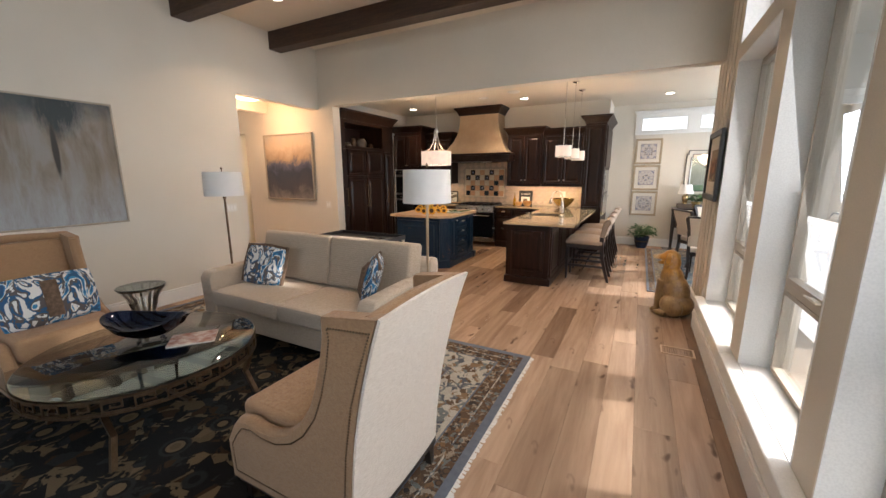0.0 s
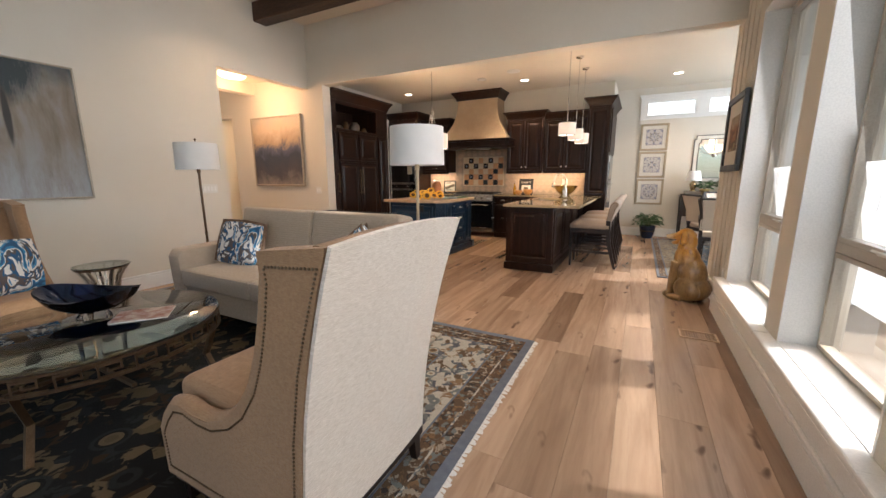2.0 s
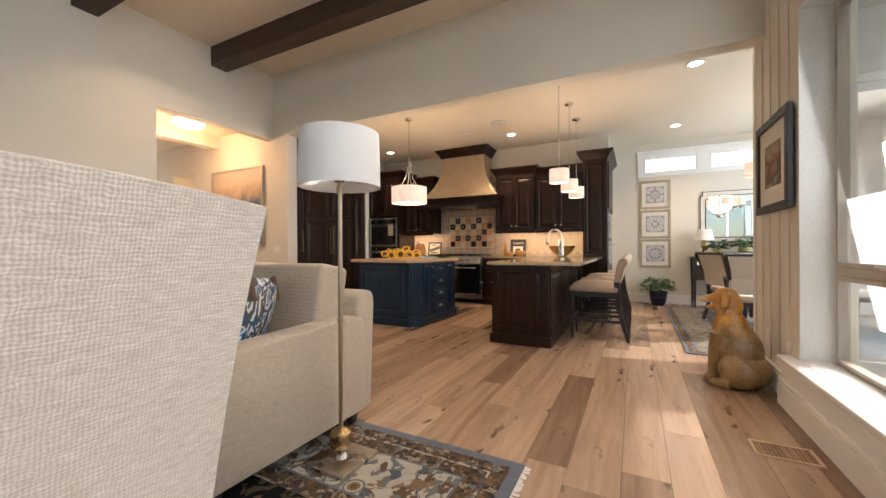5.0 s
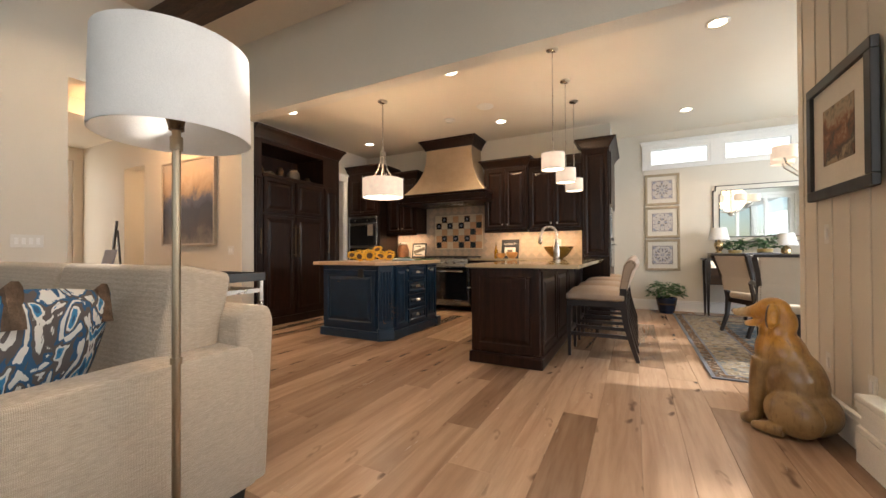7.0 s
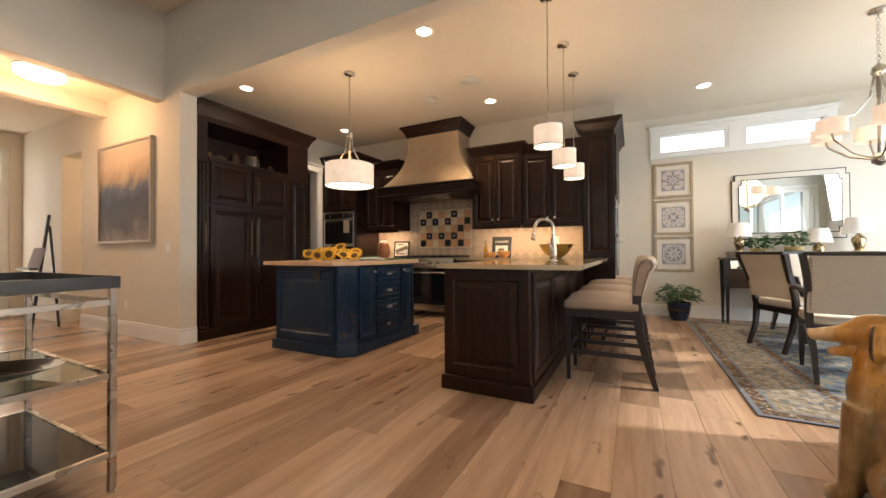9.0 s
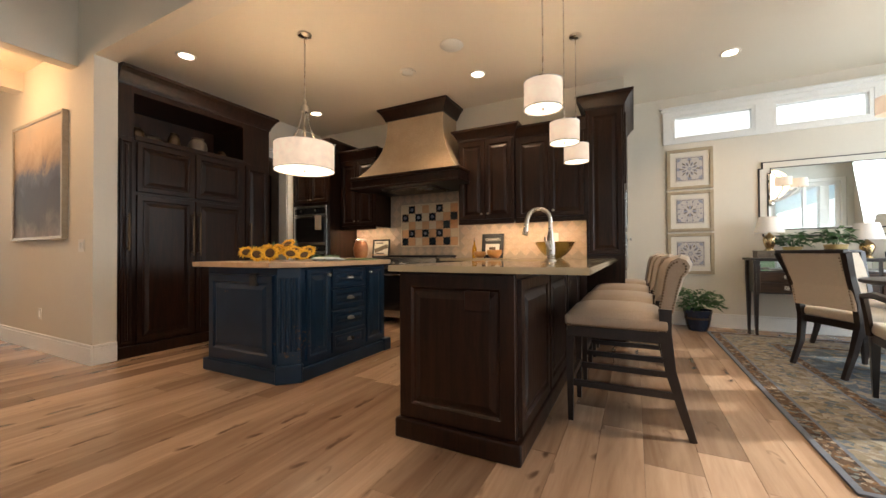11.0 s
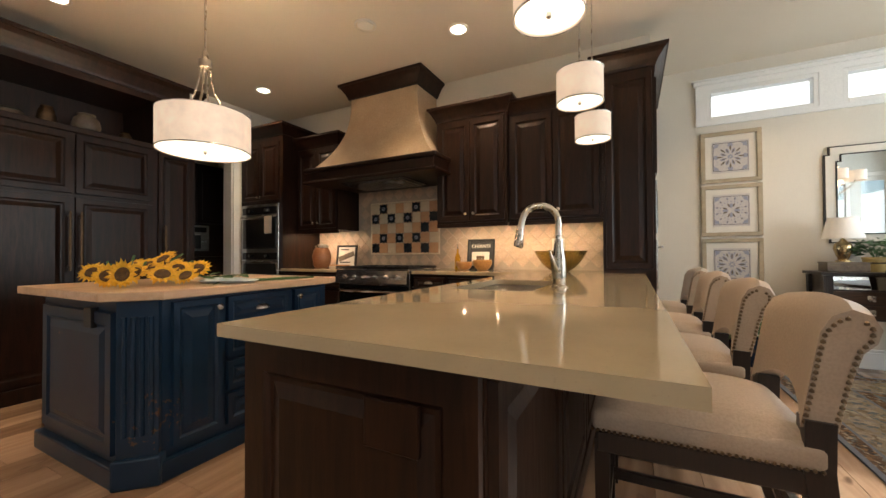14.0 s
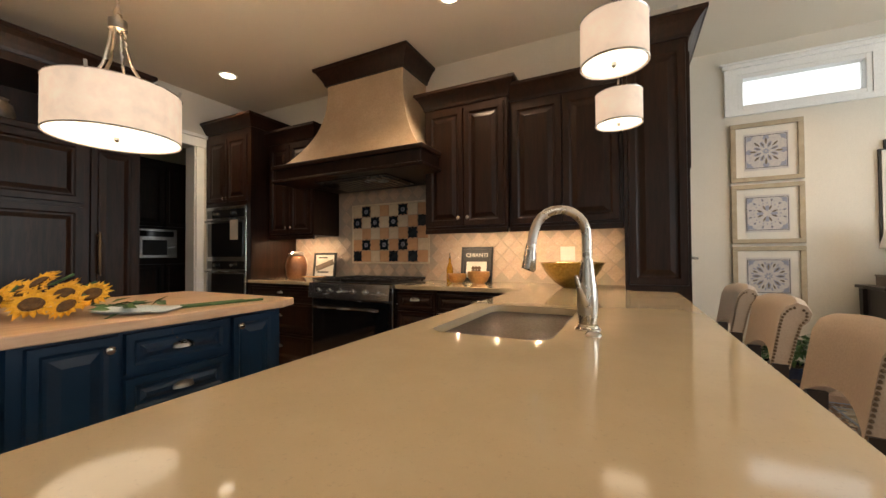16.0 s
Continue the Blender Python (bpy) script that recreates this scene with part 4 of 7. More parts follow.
for i in range(12):
    part("baffle", boxes((hc - 0.4 + i * 0.068, hc - 0.365 + i * 0.068, 7.98, 8.42, 1.872, 1.886)), STEEL, ins)


def base_cabinet(x0, x1, label, drawers):
    c = thing("base_cabinet", label, "cabinet", group="base cabinets")
    part("body", boxes((x0, x1, 7.985, 8.615, 0.0, 0.885)), DARK, c)
    z = 0.87
    for h in drawers:
        z -= h
        part("drawer", moved(panel_door(x1 - x0 - 0.02, h - 0.012, rail=0.035), facing("-y", x0 + 0.01, 7.985, z)), DARK, c)
        cup_pull((x0 + x1) / 2, 7.962, z + h * 0.5, "-y", c)
    return c


base_cabinet(-4.765, -3.80, "espresso wood base cabinet beside the range", (0.16, 0.32, 0.30))
base_cabinet(-2.84, -2.46, "narrow espresso wood base cabinet beside the range", (0.16, 0.6))
base_cabinet(-2.456, -1.735, "espresso wood base cabinet with wide drawers", (0.16, 0.3, 0.3))

# range
rg = thing("gas_range", "stainless gas range with six front knobs", "range")
part("body", boxes((-3.79, -2.85, 7.93, 8.60, 0.1, 0.90), bevel=0.004), STEEL, rg)
part("control_panel", prism([(7.93, 0.78), (7.93, 0.925), (7.89, 0.92), (7.87, 0.785)], 0.93, "x", -3.785), STEEL, rg)
part("oven_door", boxes((-3.76, -2.88, 7.905, 7.93, 0.2, 0.76), bevel=0.005), DARKGLASS, rg, "dark oven door")
part("oven_handle", tube([(-3.7, 7.86, 0.70), (-2.94, 7.86, 0.70)], 0.013), STEEL, rg, smooth=True)
for i in range(6):
    part("knob", moved(lathe([(0.024, 0), (0.024, 0.008), (0.016, 0.014), (0.014, 0.045), (0.002, 0.047)], 16), pose(-3.66 + i * 0.137, 7.882, 0.85, 82)), STEEL, rg, "steel knob", True)
grate = boxes((-3.77, -2.87, 7.95, 8.58, 0.90, 0.915))
for i in range(3):
    x = -3.76 + i * 0.298
    grate = joined(grate, boxes((x, x + 0.28, 7.97, 7.985, 0.93, 0.955), (x, x + 0.28, 8.55, 8.565, 0.93, 0.955), (x, x + 0.015, 7.985, 8.55, 0.93, 0.955), (x + 0.265, x + 0.28, 7.985, 8.55, 0.93, 0.955), (x + 0.13, x + 0.15, 7.985, 8.55, 0.935, 0.957), (x + 0.015, x + 0.265, 8.10, 8.118, 0.936, 0.958), (x + 0.015, x + 0.265, 8.42, 8.438, 0.936, 0.958), (x + 0.02, x + 0.035, 7.99, 8.0, 0.91, 0.935), (x + 0.25, x + 0.265, 8.53, 8.54, 0.91, 0.935)))
part("grate", grate, BLACK, rg, "black cast-iron grates")
single("spoon_rest", boxes((-4.0, -3.72, 7.99, 8.03, 0.96, 0.972), bevel=0.004), WOODBOWL, "thin wooden spatula across the range edge", "utensil", m=pose(0, 0, 0))

# back counter and peninsula counter
for wx0, wx1 in ((-4.765, -3.80), (-2.84, -1.757)):
    single("worktop", boxes((wx0, wx1, 7.945, 8.615, 0.886, 0.92), bevel=0.004, seg=1), QUARTZ, "polished cream quartz worktop along the back wall", "worktop", "back worktops")
# peninsula top with the sink cut out, rounded near corner
pt = thing("peninsula_worktop", "polished cream quartz peninsula worktop with an undermount sink", "worktop")
SX0, SX1, SY0, SY1 = -1.645, -1.235, 6.36, 7.08
part("slab", joined(boxes((-1.755, SX0, 5.29, 8.615, 0.888, 0.92), (SX1, -0.745, 5.29, 8.148, 0.888, 0.92), (SX1, -1.06, 8.148, 8.615, 0.888, 0.92), (SX0, SX1, 5.29, SY0, 0.888, 0.92), (SX0, SX1, SY1, 8.615, 0.888, 0.92))), QUARTZ, pt)
for i, (dx, dy) in enumerate(((SX0, SY0), (SX1, SY0), (SX1, SY1), (SX0, SY1))):
    sx, sy = (1 if dx == SX0 else -1), (1 if dy == SY0 else -1)
    arc = [(dx, dy)] + [(dx + sx * 0.07 * (1 - math.sin(a)), dy + sy * 0.07 * (1 - math.cos(a))) for a in [math.pi / 2 * k / 6 for k in range(7)]]
    part("sink_corner", prism(arc, 0.0315, "z", 0.888), QUARTZ, pt)
sk = thing("sink", "grey composite undermount sink in the quartz worktop", "sink")
part("basin", boxes((SX0 - 0.02, SX0, SY0 - 0.02, SY1 + 0.02, 0.66, 0.887), (SX1, SX1 + 0.02, SY0 - 0.02, SY1 + 0.02, 0.66, 0.887), (SX0, SX1, SY0 - 0.02, SY0, 0.66, 0.887), (SX0, SX1, SY1, SY1 + 0.02, 0.66, 0.887), (SX0, SX1, SY0, SY1, 0.64, 0.66)), GREYSTONE, sk)
part("drain", cyl(0.045, 0.66, 0.668, -1.44, 6.72), STEEL, sk)
fa = thing("faucet", "brushed nickel gooseneck kitchen faucet with pull-down spray", "faucet", pose(-1.155, 6.60, 0.92, 0, 0, 205))
part("base", lathe([(0.036, 0), (0.036, 0.008), (0.028, 0.018), (0.031, 0.04), (0.034, 0.09), (0.030, 0.15), (0.021, 0.21), (0.019, 0.235)], 24), NICKEL, fa, smooth=True)
arch = [(0, 0, 0.23), (0, 0, 0.31)] + [(0.088 - 0.088 * math.cos(a), 0, 0.32 + 0.085 * math.sin(a)) for a in [math.pi * k / 12 for k in range(12)]] + [(0.181, 0, 0.31), (0.186, 0, 0.28)]
part("neck", tube(arch, 0.0155, 14), NICKEL, fa, smooth=True)
part("spray_head", tube([(0.186, 0, 0.29), (0.191, 0, 0.25), (0.196, 0, 0.205), (0.198, 0, 0.20)], 0.022, 14, [0.75, 0.95, 1.1, 0.9]), NICKEL, fa, smooth=True)
part("lever", tube([(0.01, 0.02, 0.085), (0.03, 0.05, 0.10), (0.055, 0.075, 0.15), (0.065, 0.082, 0.185)], 0.010, 10, [1.3, 1.1, 0.8, 0.5]), NICKEL, fa, smooth=True)
part("escutcheon", lathe([(0.042, 0), (0.042, 0.004), (0.036, 0.008)], 24), NICKEL, fa, smooth=True)
single("air_switch", lathe([(0.024, 0), (0.024, 0.006), (0.016, 0.012), (0.003, 0.014)], 20), NICKEL, "small round nickel button on the worktop", "button", m=pose(-1.13, 6.50, 0.92), smooth=True)

pn = thing("peninsula_cabinet", "espresso wood peninsula with panelled sides and bracketed overhang", "cabinet")
part("body", boxes((-1.715, -1.07, 5.345, 8.615, 0.10, 0.887)), DARK, pn)
part("plinth", boxes((-1.735, -1.045, 5.315, 8.14, 0.0, 0.105), bevel=0.012), DARK, pn)
part("end_panel", moved(panel_door(0.64, 0.765, t=0.012, rail=0.085), facing("-y", -1.713, 5.345, 0.115)), DARK, pn)
for i in range(4):
    part("side_panel", moved(panel_door(0.66, 0.74, rail=0.07), facing("+x", -1.07, 5.36 + i * 0.69, 0.12)), DARK, pn)
part("outlet", boxes((-1.325, -1.195, 5.324, 5.336, 0.70, 0.80), bevel=0.002, seg=1), DARK, pn, "dark outlet plate")

# blue island
il = thing("kitchen_island", "distressed navy blue island with fluted corner posts and drawers", "island", pose(0, -0.045, 0))
part("body", prism([(-3.86, 5.64), (-3.00, 5.64), (-2.88, 5.76), (-2.88, 6.84), (-3.86, 6.84)], 0.78, "z", 0.10), BLUE, il)
part("plinth", prism([(-3.89, 5.605), (-2.985, 5.605), (-2.845, 5.745), (-2.845, 6.875), (-3.89, 6.875)], 0.10, "z", 0.0, 0.008), BLUE, il)
part("end_panel", moved(panel_door(0.80, 0.68, rail=0.07), facing("-y", -3.83, 5.64, 0.14)), BLUE, il)
post = Matrix.Translation((-2.94, 5.70, 0)) @ Matrix.Rotation(radians(45), 4, "Z")
part("corner_post", moved(boxes((-0.085, 0.085, -0.03, 0.02, 0.10, 0.88), bevel=0.004), post), BLUE, il)
for i in range(4):
    part("flute", moved(tube([(-0.054 + i * 0.036, -0.030, 0.24), (-0.054 + i * 0.036, -0.030, 0.80)], 0.012, 8), post), BLUE, il, smooth=True)
part("post_foot", moved(boxes((-0.10, 0.10, -0.05, 0.03, 0.0, 0.14), bevel=0.01), post), BLUE, il)
part("post_foot", boxes((-2.95, -2.83, 6.78, 6.89, 0.0, 0.12), bevel=0.01), BLUE, il)
ix = -2.88
dr = [(5.80, 0.26, 0.14, 0.72, "door"), (6.08, 0.44, 0.69, 0.17, "drawer"), (6.08, 0.44, 0.51, 0.165, "drawer"), (6.08, 0.44, 0.33, 0.165, "drawer"), (6.08, 0.44, 0.14, 0.175, "drawer"), (6.54, 0.26, 0.14, 0.72, "door")]
for y0, w, z0, h, kind in dr:
    d = part(kind, moved(panel_door(w, h, rail=0.045), facing("+x", ix, y0, z0)), BLUE, il)
    if kind == "drawer":
        cup_pull(ix + 0.022, y0 + w / 2, z0 + h / 2 - 0.01, "+x", d)
    else:
        knob(ix + 0.02, y0 + (w - 0.035 if y0 < 6 else 0.035), z0 + h - 0.05, "+x", d)
it = thing("island_worktop", "thick maple butcher block island top with clipped corners", "worktop", pose(0, -0.045, 0))
part("slab", prism([(-3.95, 5.55), (-2.98, 5.55), (-2.80, 5.73), (-2.80, 6.80), (-2.86, 6.93), (-3.95, 6.93)], 0.042, "z", 0.88, 0.005), BUTCHER, it)
single("outlet_cover", boxes((-3.28, -3.20, 5.562, 5.594, 0.735, 0.835), bevel=0.002, seg=1), BLACK, "dark outlet plate on the island end", "outlet")


# sunflowers lying on the island
def sunflower_at(m, s):
    f = thing("sunflower", "cut yellow sunflower lying on the island", "flower", m, "sunflowers")
    bm = bmesh.new()
    for ring, (n, r0, r1, lift) in enumerate(((17, 0.035, 0.088, 0.006), (15, 0.033, 0.074, 0.016))):
        for i in range(n):
            a = 2 * math.pi * (i + 0.5 * ring) / n + random.uniform(-0.08, 0.08)
            d, t = Vector((math.cos(a), math.sin(a), 0)), Vector((-math.sin(a), math.cos(a), 0))
            L = r1 * random.uniform(0.88, 1.08)
            z = random.uniform(-0.006, 0.014)
            v = [bm.verts.new(p) for p in (d * r0 - t * 0.005, d * (r0 + L) / 2 - t * 0.011 + Vector((0, 0, lift)), d * L + Vector((0, 0, z)), d * (r0 + L) / 2 + t * 0.011 + Vector((0, 0, lift)), d * r0 + t * 0.005, d * (r0 + L) / 2 + Vector((0, 0, lift - 0.004)))]
            bm.faces.new((v[0], v[1], v[5])), bm.faces.new((v[1], v[2], v[5])), bm.faces.new((v[2], v[3], v[5])), bm.faces.new((v[3], v[4], v[5])), bm.faces.new((v[4], v[0], v[5]))
    part("petals", moved(bm, Matrix.Scale(s, 4)), PETAL, f)
    part("seed_head", moved(lathe([(0.04, -0.012), (0.041, 0.004), (0.034, 0.013), (0.02, 0.012), (0.003, 0.009)], 18), Matrix.Scale(s, 4)), SEEDS, f, smooth=True)
    part("stem", moved(tube([(0, 0, -0.012), (0.0, 0.03, -0.035), (0, 0.12, -0.05)], 0.006), Matrix.Scale(s, 4)), LEAF, f)


for x, y, z, rx, rz, s in ((-3.62, 5.78, 0.985, 55, 10, 1.0), (-3.46, 5.74, 0.985, 62, 40, 1.0), (-3.50, 5.90, 1.02, 50, 25, 1.05), (-3.34, 5.84, 0.99, 60, 35, 1.0), (-3.27, 6.00, 1.02, 50, 60, 1.05), (-3.17, 5.86, 0.99, 62, 38, 1.1), (-3.14, 6.04, 1.015, 55, 45, 1.0), (-3.40, 6.05, 1.03, 40, 20, 0.95), (-3.70, 5.92, 0.995, 50, 0, 0.95), (-3.56, 6.06, 1.02, 35, 0, 1.0), (-3.24, 5.74, 0.98, 68, 40, 0.95), (-3.56, 5.66, 0.975, 70, 20, 0.95), (-3.08, 5.95, 0.985, 62, 60, 0.95), (-3.30, 5.92, 1.05, 45, 30, 1.0)):
    sunflower_at(pose(-3.31 + (x + 3.38) * 0.72 + random.uniform(-0.02, 0.02), y - 0.03 + random.uniform(-0.03, 0.03), z + random.uniform(-0.012, 0.025), rx + random.uniform(-28, 12), random.uniform(-22, 22), rz + random.uniform(-35, 35)), s * random.uniform(0.85, 1.0))
single("flower_wrap", joined(moved(cushion(0.26, 0.14, 0.035), pose(-3.02, 6.12, 0.922, 0, 0, 30)), moved(cushion(0.10, 0.2, 0.02), pose(-2.95, 6.22, 0.923, 0, 0, 40))), surface("pale_blue_wrap", (0.38, 0.5, 0.55), (0.62, 0.68, 0.68), 0.5, 30, 120, 0.3), "pale blue and white paper round the flower stems", "wrapping", smooth=True)
bm = bmesh.new()
for i in range(26):
    a = random.uniform(0.2, 1.5)
    m = pose(-3.08 + random.uniform(-0.1, 0.14), 6.12 + random.uniform(-0.1, 0.12), 0.935 + random.uniform(0, 0.03), random.uniform(-30, 30), random.uniform(-30, 30), random.uniform(0, 360))
    q = [bm.verts.new(m @ Vector(p)) for p in ((0, 0, 0), (0.03, 0.02, 0.006), (0.08, 0, 0.0), (0.03, -0.02, 0.006))]
    bm.faces.new((q[0], q[1], q[2])), bm.faces.new((q[0], q[2], q[3]))
bm = joined(bm, tube([(-3.0, 6.1, 0.935), (-2.95, 6.4, 0.93), (-2.9, 6.7, 0.93)], 0.007), tube([(-3.04, 6.1, 0.935), (-3.0, 6.4, 0.93), (-2.96, 6.62, 0.93)], 0.007))
tagged(single("flower_greenery", bm, LEAF, "loose sunflower leaves and stems on the island", "foliage"), kind="stuff")


# pendants
def drum(r, h, z, parent, bands=True):
    sh = part("shade", lathe([(r, z), (r, z + h), (r - 0.004, z + h), (r - 0.004, z)], 40, caps=False), PENDANT, parent, "lit mottled mica drum shade", True)
    part("diffuser", lathe([(r - 0.006, z + 0.006), (r - 0.006, z + 0.012), (0.004, z + 0.012), (0.004, z + 0.006)], 40, caps=False), DIFFUSER, parent, "glowing white diffuser")
    part("rim", (lathe([(r + 0.001, z - 0.003), (r + 0.003, z), (r + 0.001, z + 0.005), (r - 0.005, z)], 40, caps=False)), NICKEL, sh)
    part("rim", (lathe([(r + 0.001, z + h - 0.004), (r + 0.003, z + h), (r - 0.004, z + h + 0.002)], 40, caps=False)), NICKEL, sh)


bp = thing("drum_pendant", "large mica drum pendant on curved nickel arms, lit", "pendant light", pose(-3.385, 6.215, 0))
drum(0.275, 0.25, 1.78, bp)
part("canopy", lathe([(0.065, ZK), (0.065, ZK - 0.015), (0.03, ZK - 0.03), (0.01, ZK - 0.04)], 24), NICKEL, bp, smooth=True)
part("rod", cyl(0.007, 2.44, ZK - 0.03), NICKEL, bp)
part("hub", lathe([(0.012, 2.34), (0.04, 2.35), (0.04, 2.40), (0.02, 2.41), (0.018, 2.45), (0.007, 2.47)], 20), NICKEL, bp, smooth=True)
for i in range(4):
    a = math.pi / 4 + i * math.pi / 2
    pts = [(r * math.cos(a), r * math.sin(a), z) for r, z in ((0.025, 2.37), (0.035, 2.28), (0.06, 2.17), (0.12, 2.07), (0.22, 2.03), (0.272, 2.03), (0.279, 2.06))]
    part("arm", tube(pts, 0.0075), NICKEL, bp, smooth=True)
part("finial", lathe([(0.002, 1.765), (0.012, 1.775), (0.012, 1.79)], 14), NICKEL, bp)
lamp("pendant_glow", "POINT", pose(-3.385, 6.215, 1.95), 26, WARM, radius=0.08)
for y in (5.955, 6.75, 7.45):
    p = thing("mini_pendant", "small mica drum pendant on a slim nickel rod, lit", "pendant light", pose(-1.068, y, 0), "peninsula pendants")
    drum(0.115, 0.165, 1.865, p)
    part("canopy", lathe([(0.06, ZK), (0.06, ZK - 0.015), (0.03, ZK - 0.03), (0.008, ZK - 0.035)], 20), NICKEL, p, smooth=True)
    part("rod", cyl(0.005, 2.03, ZK - 0.03), NICKEL, p)
    part("finial", lathe([(0.002, 1.855), (0.009, 1.862), (0.009, 1.875)], 12), NICKEL, p)
    lamp("pendant_glow", "POINT", pose(-1.068, y, 1.98), 7, WARM, radius=0.05)
# under-cabinet lamps
for x0, x1 in ((-2.6, -1.15), (-4.7, -4.15)):
    s = thing("under_cabinet_light", "slim lit strip light under the wall cabinets", "light", pose((x0 + x1) / 2, 8.32, 1.385))
    part("strip", boxes((-(x1 - x0) / 2, (x1 - x0) / 2, -0.02, 0.02, 0.0, 0.014)), WHITEPLASTIC, s)
    n = 4 if x0 > -3 else 2
    for k in range(n):
        part("puck", cyl(0.018, -0.004, 0.0, -(x1 - x0) / 2 + (k + 0.5) * (x1 - x0) / n, 0), SCONCE, s)
    n = 4 if x0 > -3 else 2
    for k in range(n):
        px = x0 + (k + 0.5) * (x1 - x0) / n
        lamp("under_cabinet_glow", "AREA", look((px, 8.32, 1.378), (px, 8.38, 0.9)), 2.6, WARM, disk=0.035)

# things on the counters
def text_bm(s, size, depth=0.002):
    cu = bpy.data.curves.new("lettering", "FONT")
    cu.body, cu.size, cu.extrude, cu.align_x, cu.align_y = s, size, depth, "CENTER", "CENTER"
    ob = bpy.data.objects.new("lettering", cu)
    me = bpy.data.meshes.new_from_object(ob)
    bm = bmesh.new()
    bm.from_mesh(me)
    bpy.data.objects.remove(ob)
    bpy.data.meshes.remove(me)
    return bm


ch = thing("wine_sign", "black framed wine sign leaning on the backsplash", "sign", pose(-2.31, 8.50, 0.921, -8, 0, 0))
part("frame", boxes((-0.155, 0.155, -0.012, 0.012, 0, 0.025), (-0.155, 0.155, -0.012, 0.012, 0.305, 0.33), (-0.155, -0.13, -0.012, 0.012, 0.025, 0.305), (0.13, 0.155, -0.012, 0.012, 0.025, 0.305), bevel=0.003, seg=1), BLACK, ch)
part("panel", boxes((-0.13, 0.13, -0.002, 0.008, 0.025, 0.305)), CHALK, ch)
part("plaque", boxes((-0.10, 0.10, -0.006, -0.001, 0.04, 0.19)), PAPER, ch)
part("lettering", moved(text_bm("CHIANTI", 0.055), pose(0, -0.004, 0.25, 90)), PAPER, ch, "cream capitals")
part("drawing", joined(*[moved(cyl(0.018, 0, 0.003, seg=12), pose(-0.03 + (i % 3) * 0.03, -0.006, 0.10 + (i // 3) * 0.03, 90)) for i in range(6)]), BRONZE, ch)
sg = thing("kitchen_sign", "black framed printed sign leaning beside the range", "sign", pose(-4.16, 8.46, 0.921, -8, 0, 8))
part("frame", boxes((-0.15, 0.15, -0.012, 0.012, 0, 0.025), (-0.15, 0.15, -0.012, 0.012, 0.265, 0.29), (-0.15, -0.125, -0.012, 0.012, 0.025, 0.265), (0.125, 0.15, -0.012, 0.012, 0.025, 0.265), bevel=0.003, seg=1), BLACK, sg)
part("panel", boxes((-0.125, 0.125, -0.002, 0.008, 0.025, 0.265)), PAPER, sg)
part("banner", moved(boxes((-0.15, 0.15, -0.005, -0.001, -0.032, 0.032)), pose(0, 0, 0.145, 0, -20, 0) @ Matrix.Diagonal((0.8, 1, 1, 1))), POTTERY, sg)
part("lettering_bar", boxes((-0.09, 0.06, -0.005, -0.001, 0.06, 0.075)), CHALK, sg)
part("lettering_bar", boxes((-0.09, 0.03, -0.005, -0.001, 0.225, 0.24)), CHALK, sg)
for x, y, r, h in ((-2.41, 8.30, 0.085, 0.085), (-2.22, 8.34, 0.10, 0.105)):
    single("wooden_bowl", shell([(r * 0.5, 0), (r * 0.8, h * 0.25), (r, h * 0.65), (r * 0.98, h)], 0.008, 30), WOODBOWL, "honey coloured turned wooden bowl on the worktop", "bowl", "wooden bowls", m=pose(x, y, 0.921), smooth=True)
ob = thing("oil_bottle", "slim glass bottle of golden oil with a steel spout", "bottle", pose(-2.53, 8.40, 0.921))
part("glass", lathe([(0.03, 0), (0.032, 0.01), (0.032, 0.13), (0.012, 0.18), (0.011, 0.22)], 20), OIL, ob, smooth=True)
part("spout", lathe([(0.012, 0.22), (0.006, 0.235), (0.004, 0.275), (0.001, 0.276)], 12), STEEL, ob, smooth=True)
single("mosaic_bowl", shell([(0.07, 0), (0.08, 0.008), (0.125, 0.04), (0.17, 0.085), (0.205, 0.135), (0.235, 0.19)], 0.006, 40), GOLDMOSAIC, "wide gold mosaic glass bowl on the worktop", "bowl", m=pose(-1.42, 8.22, 0.921), smooth=True)
cj = thing("copper_jar", "round copper coloured jar with a banded neck", "jar", pose(-4.45, 8.33, 0.921))
part("body", lathe([(0.085, 0), (0.11, 0.04), (0.12, 0.15), (0.10, 0.23), (0.075, 0.26)], 28), COPPER, cj, smooth=True)
part("lid", lathe([(0.082, 0.26), (0.085, 0.285), (0.06, 0.30), (0.005, 0.305)], 28), NICKEL, cj, "pale metal lid", True)
single("wall_outlet", boxes((-1.56, -1.44, 8.585, 8.595, 1.12, 1.24), bevel=0.003, seg=1), WHITEPLASTIC, "cream outlet plate on the backsplash", "outlet")


def nail_line(pts, r=0.0065, step=0.021):
    bm = bmesh.new()
    carry = 0.0
    for p, q in zip(pts, pts[1:]):
        p, q = Vector(p), Vector(q)
        L = (q - p).length
        k = carry
        while k < L:
            bmesh.ops.create_icosphere(bm, subdivisions=1, radius=r, matrix=Matrix.Translation(p.lerp(q, k / L)))
            k += step
        carry = k - L
    return bm


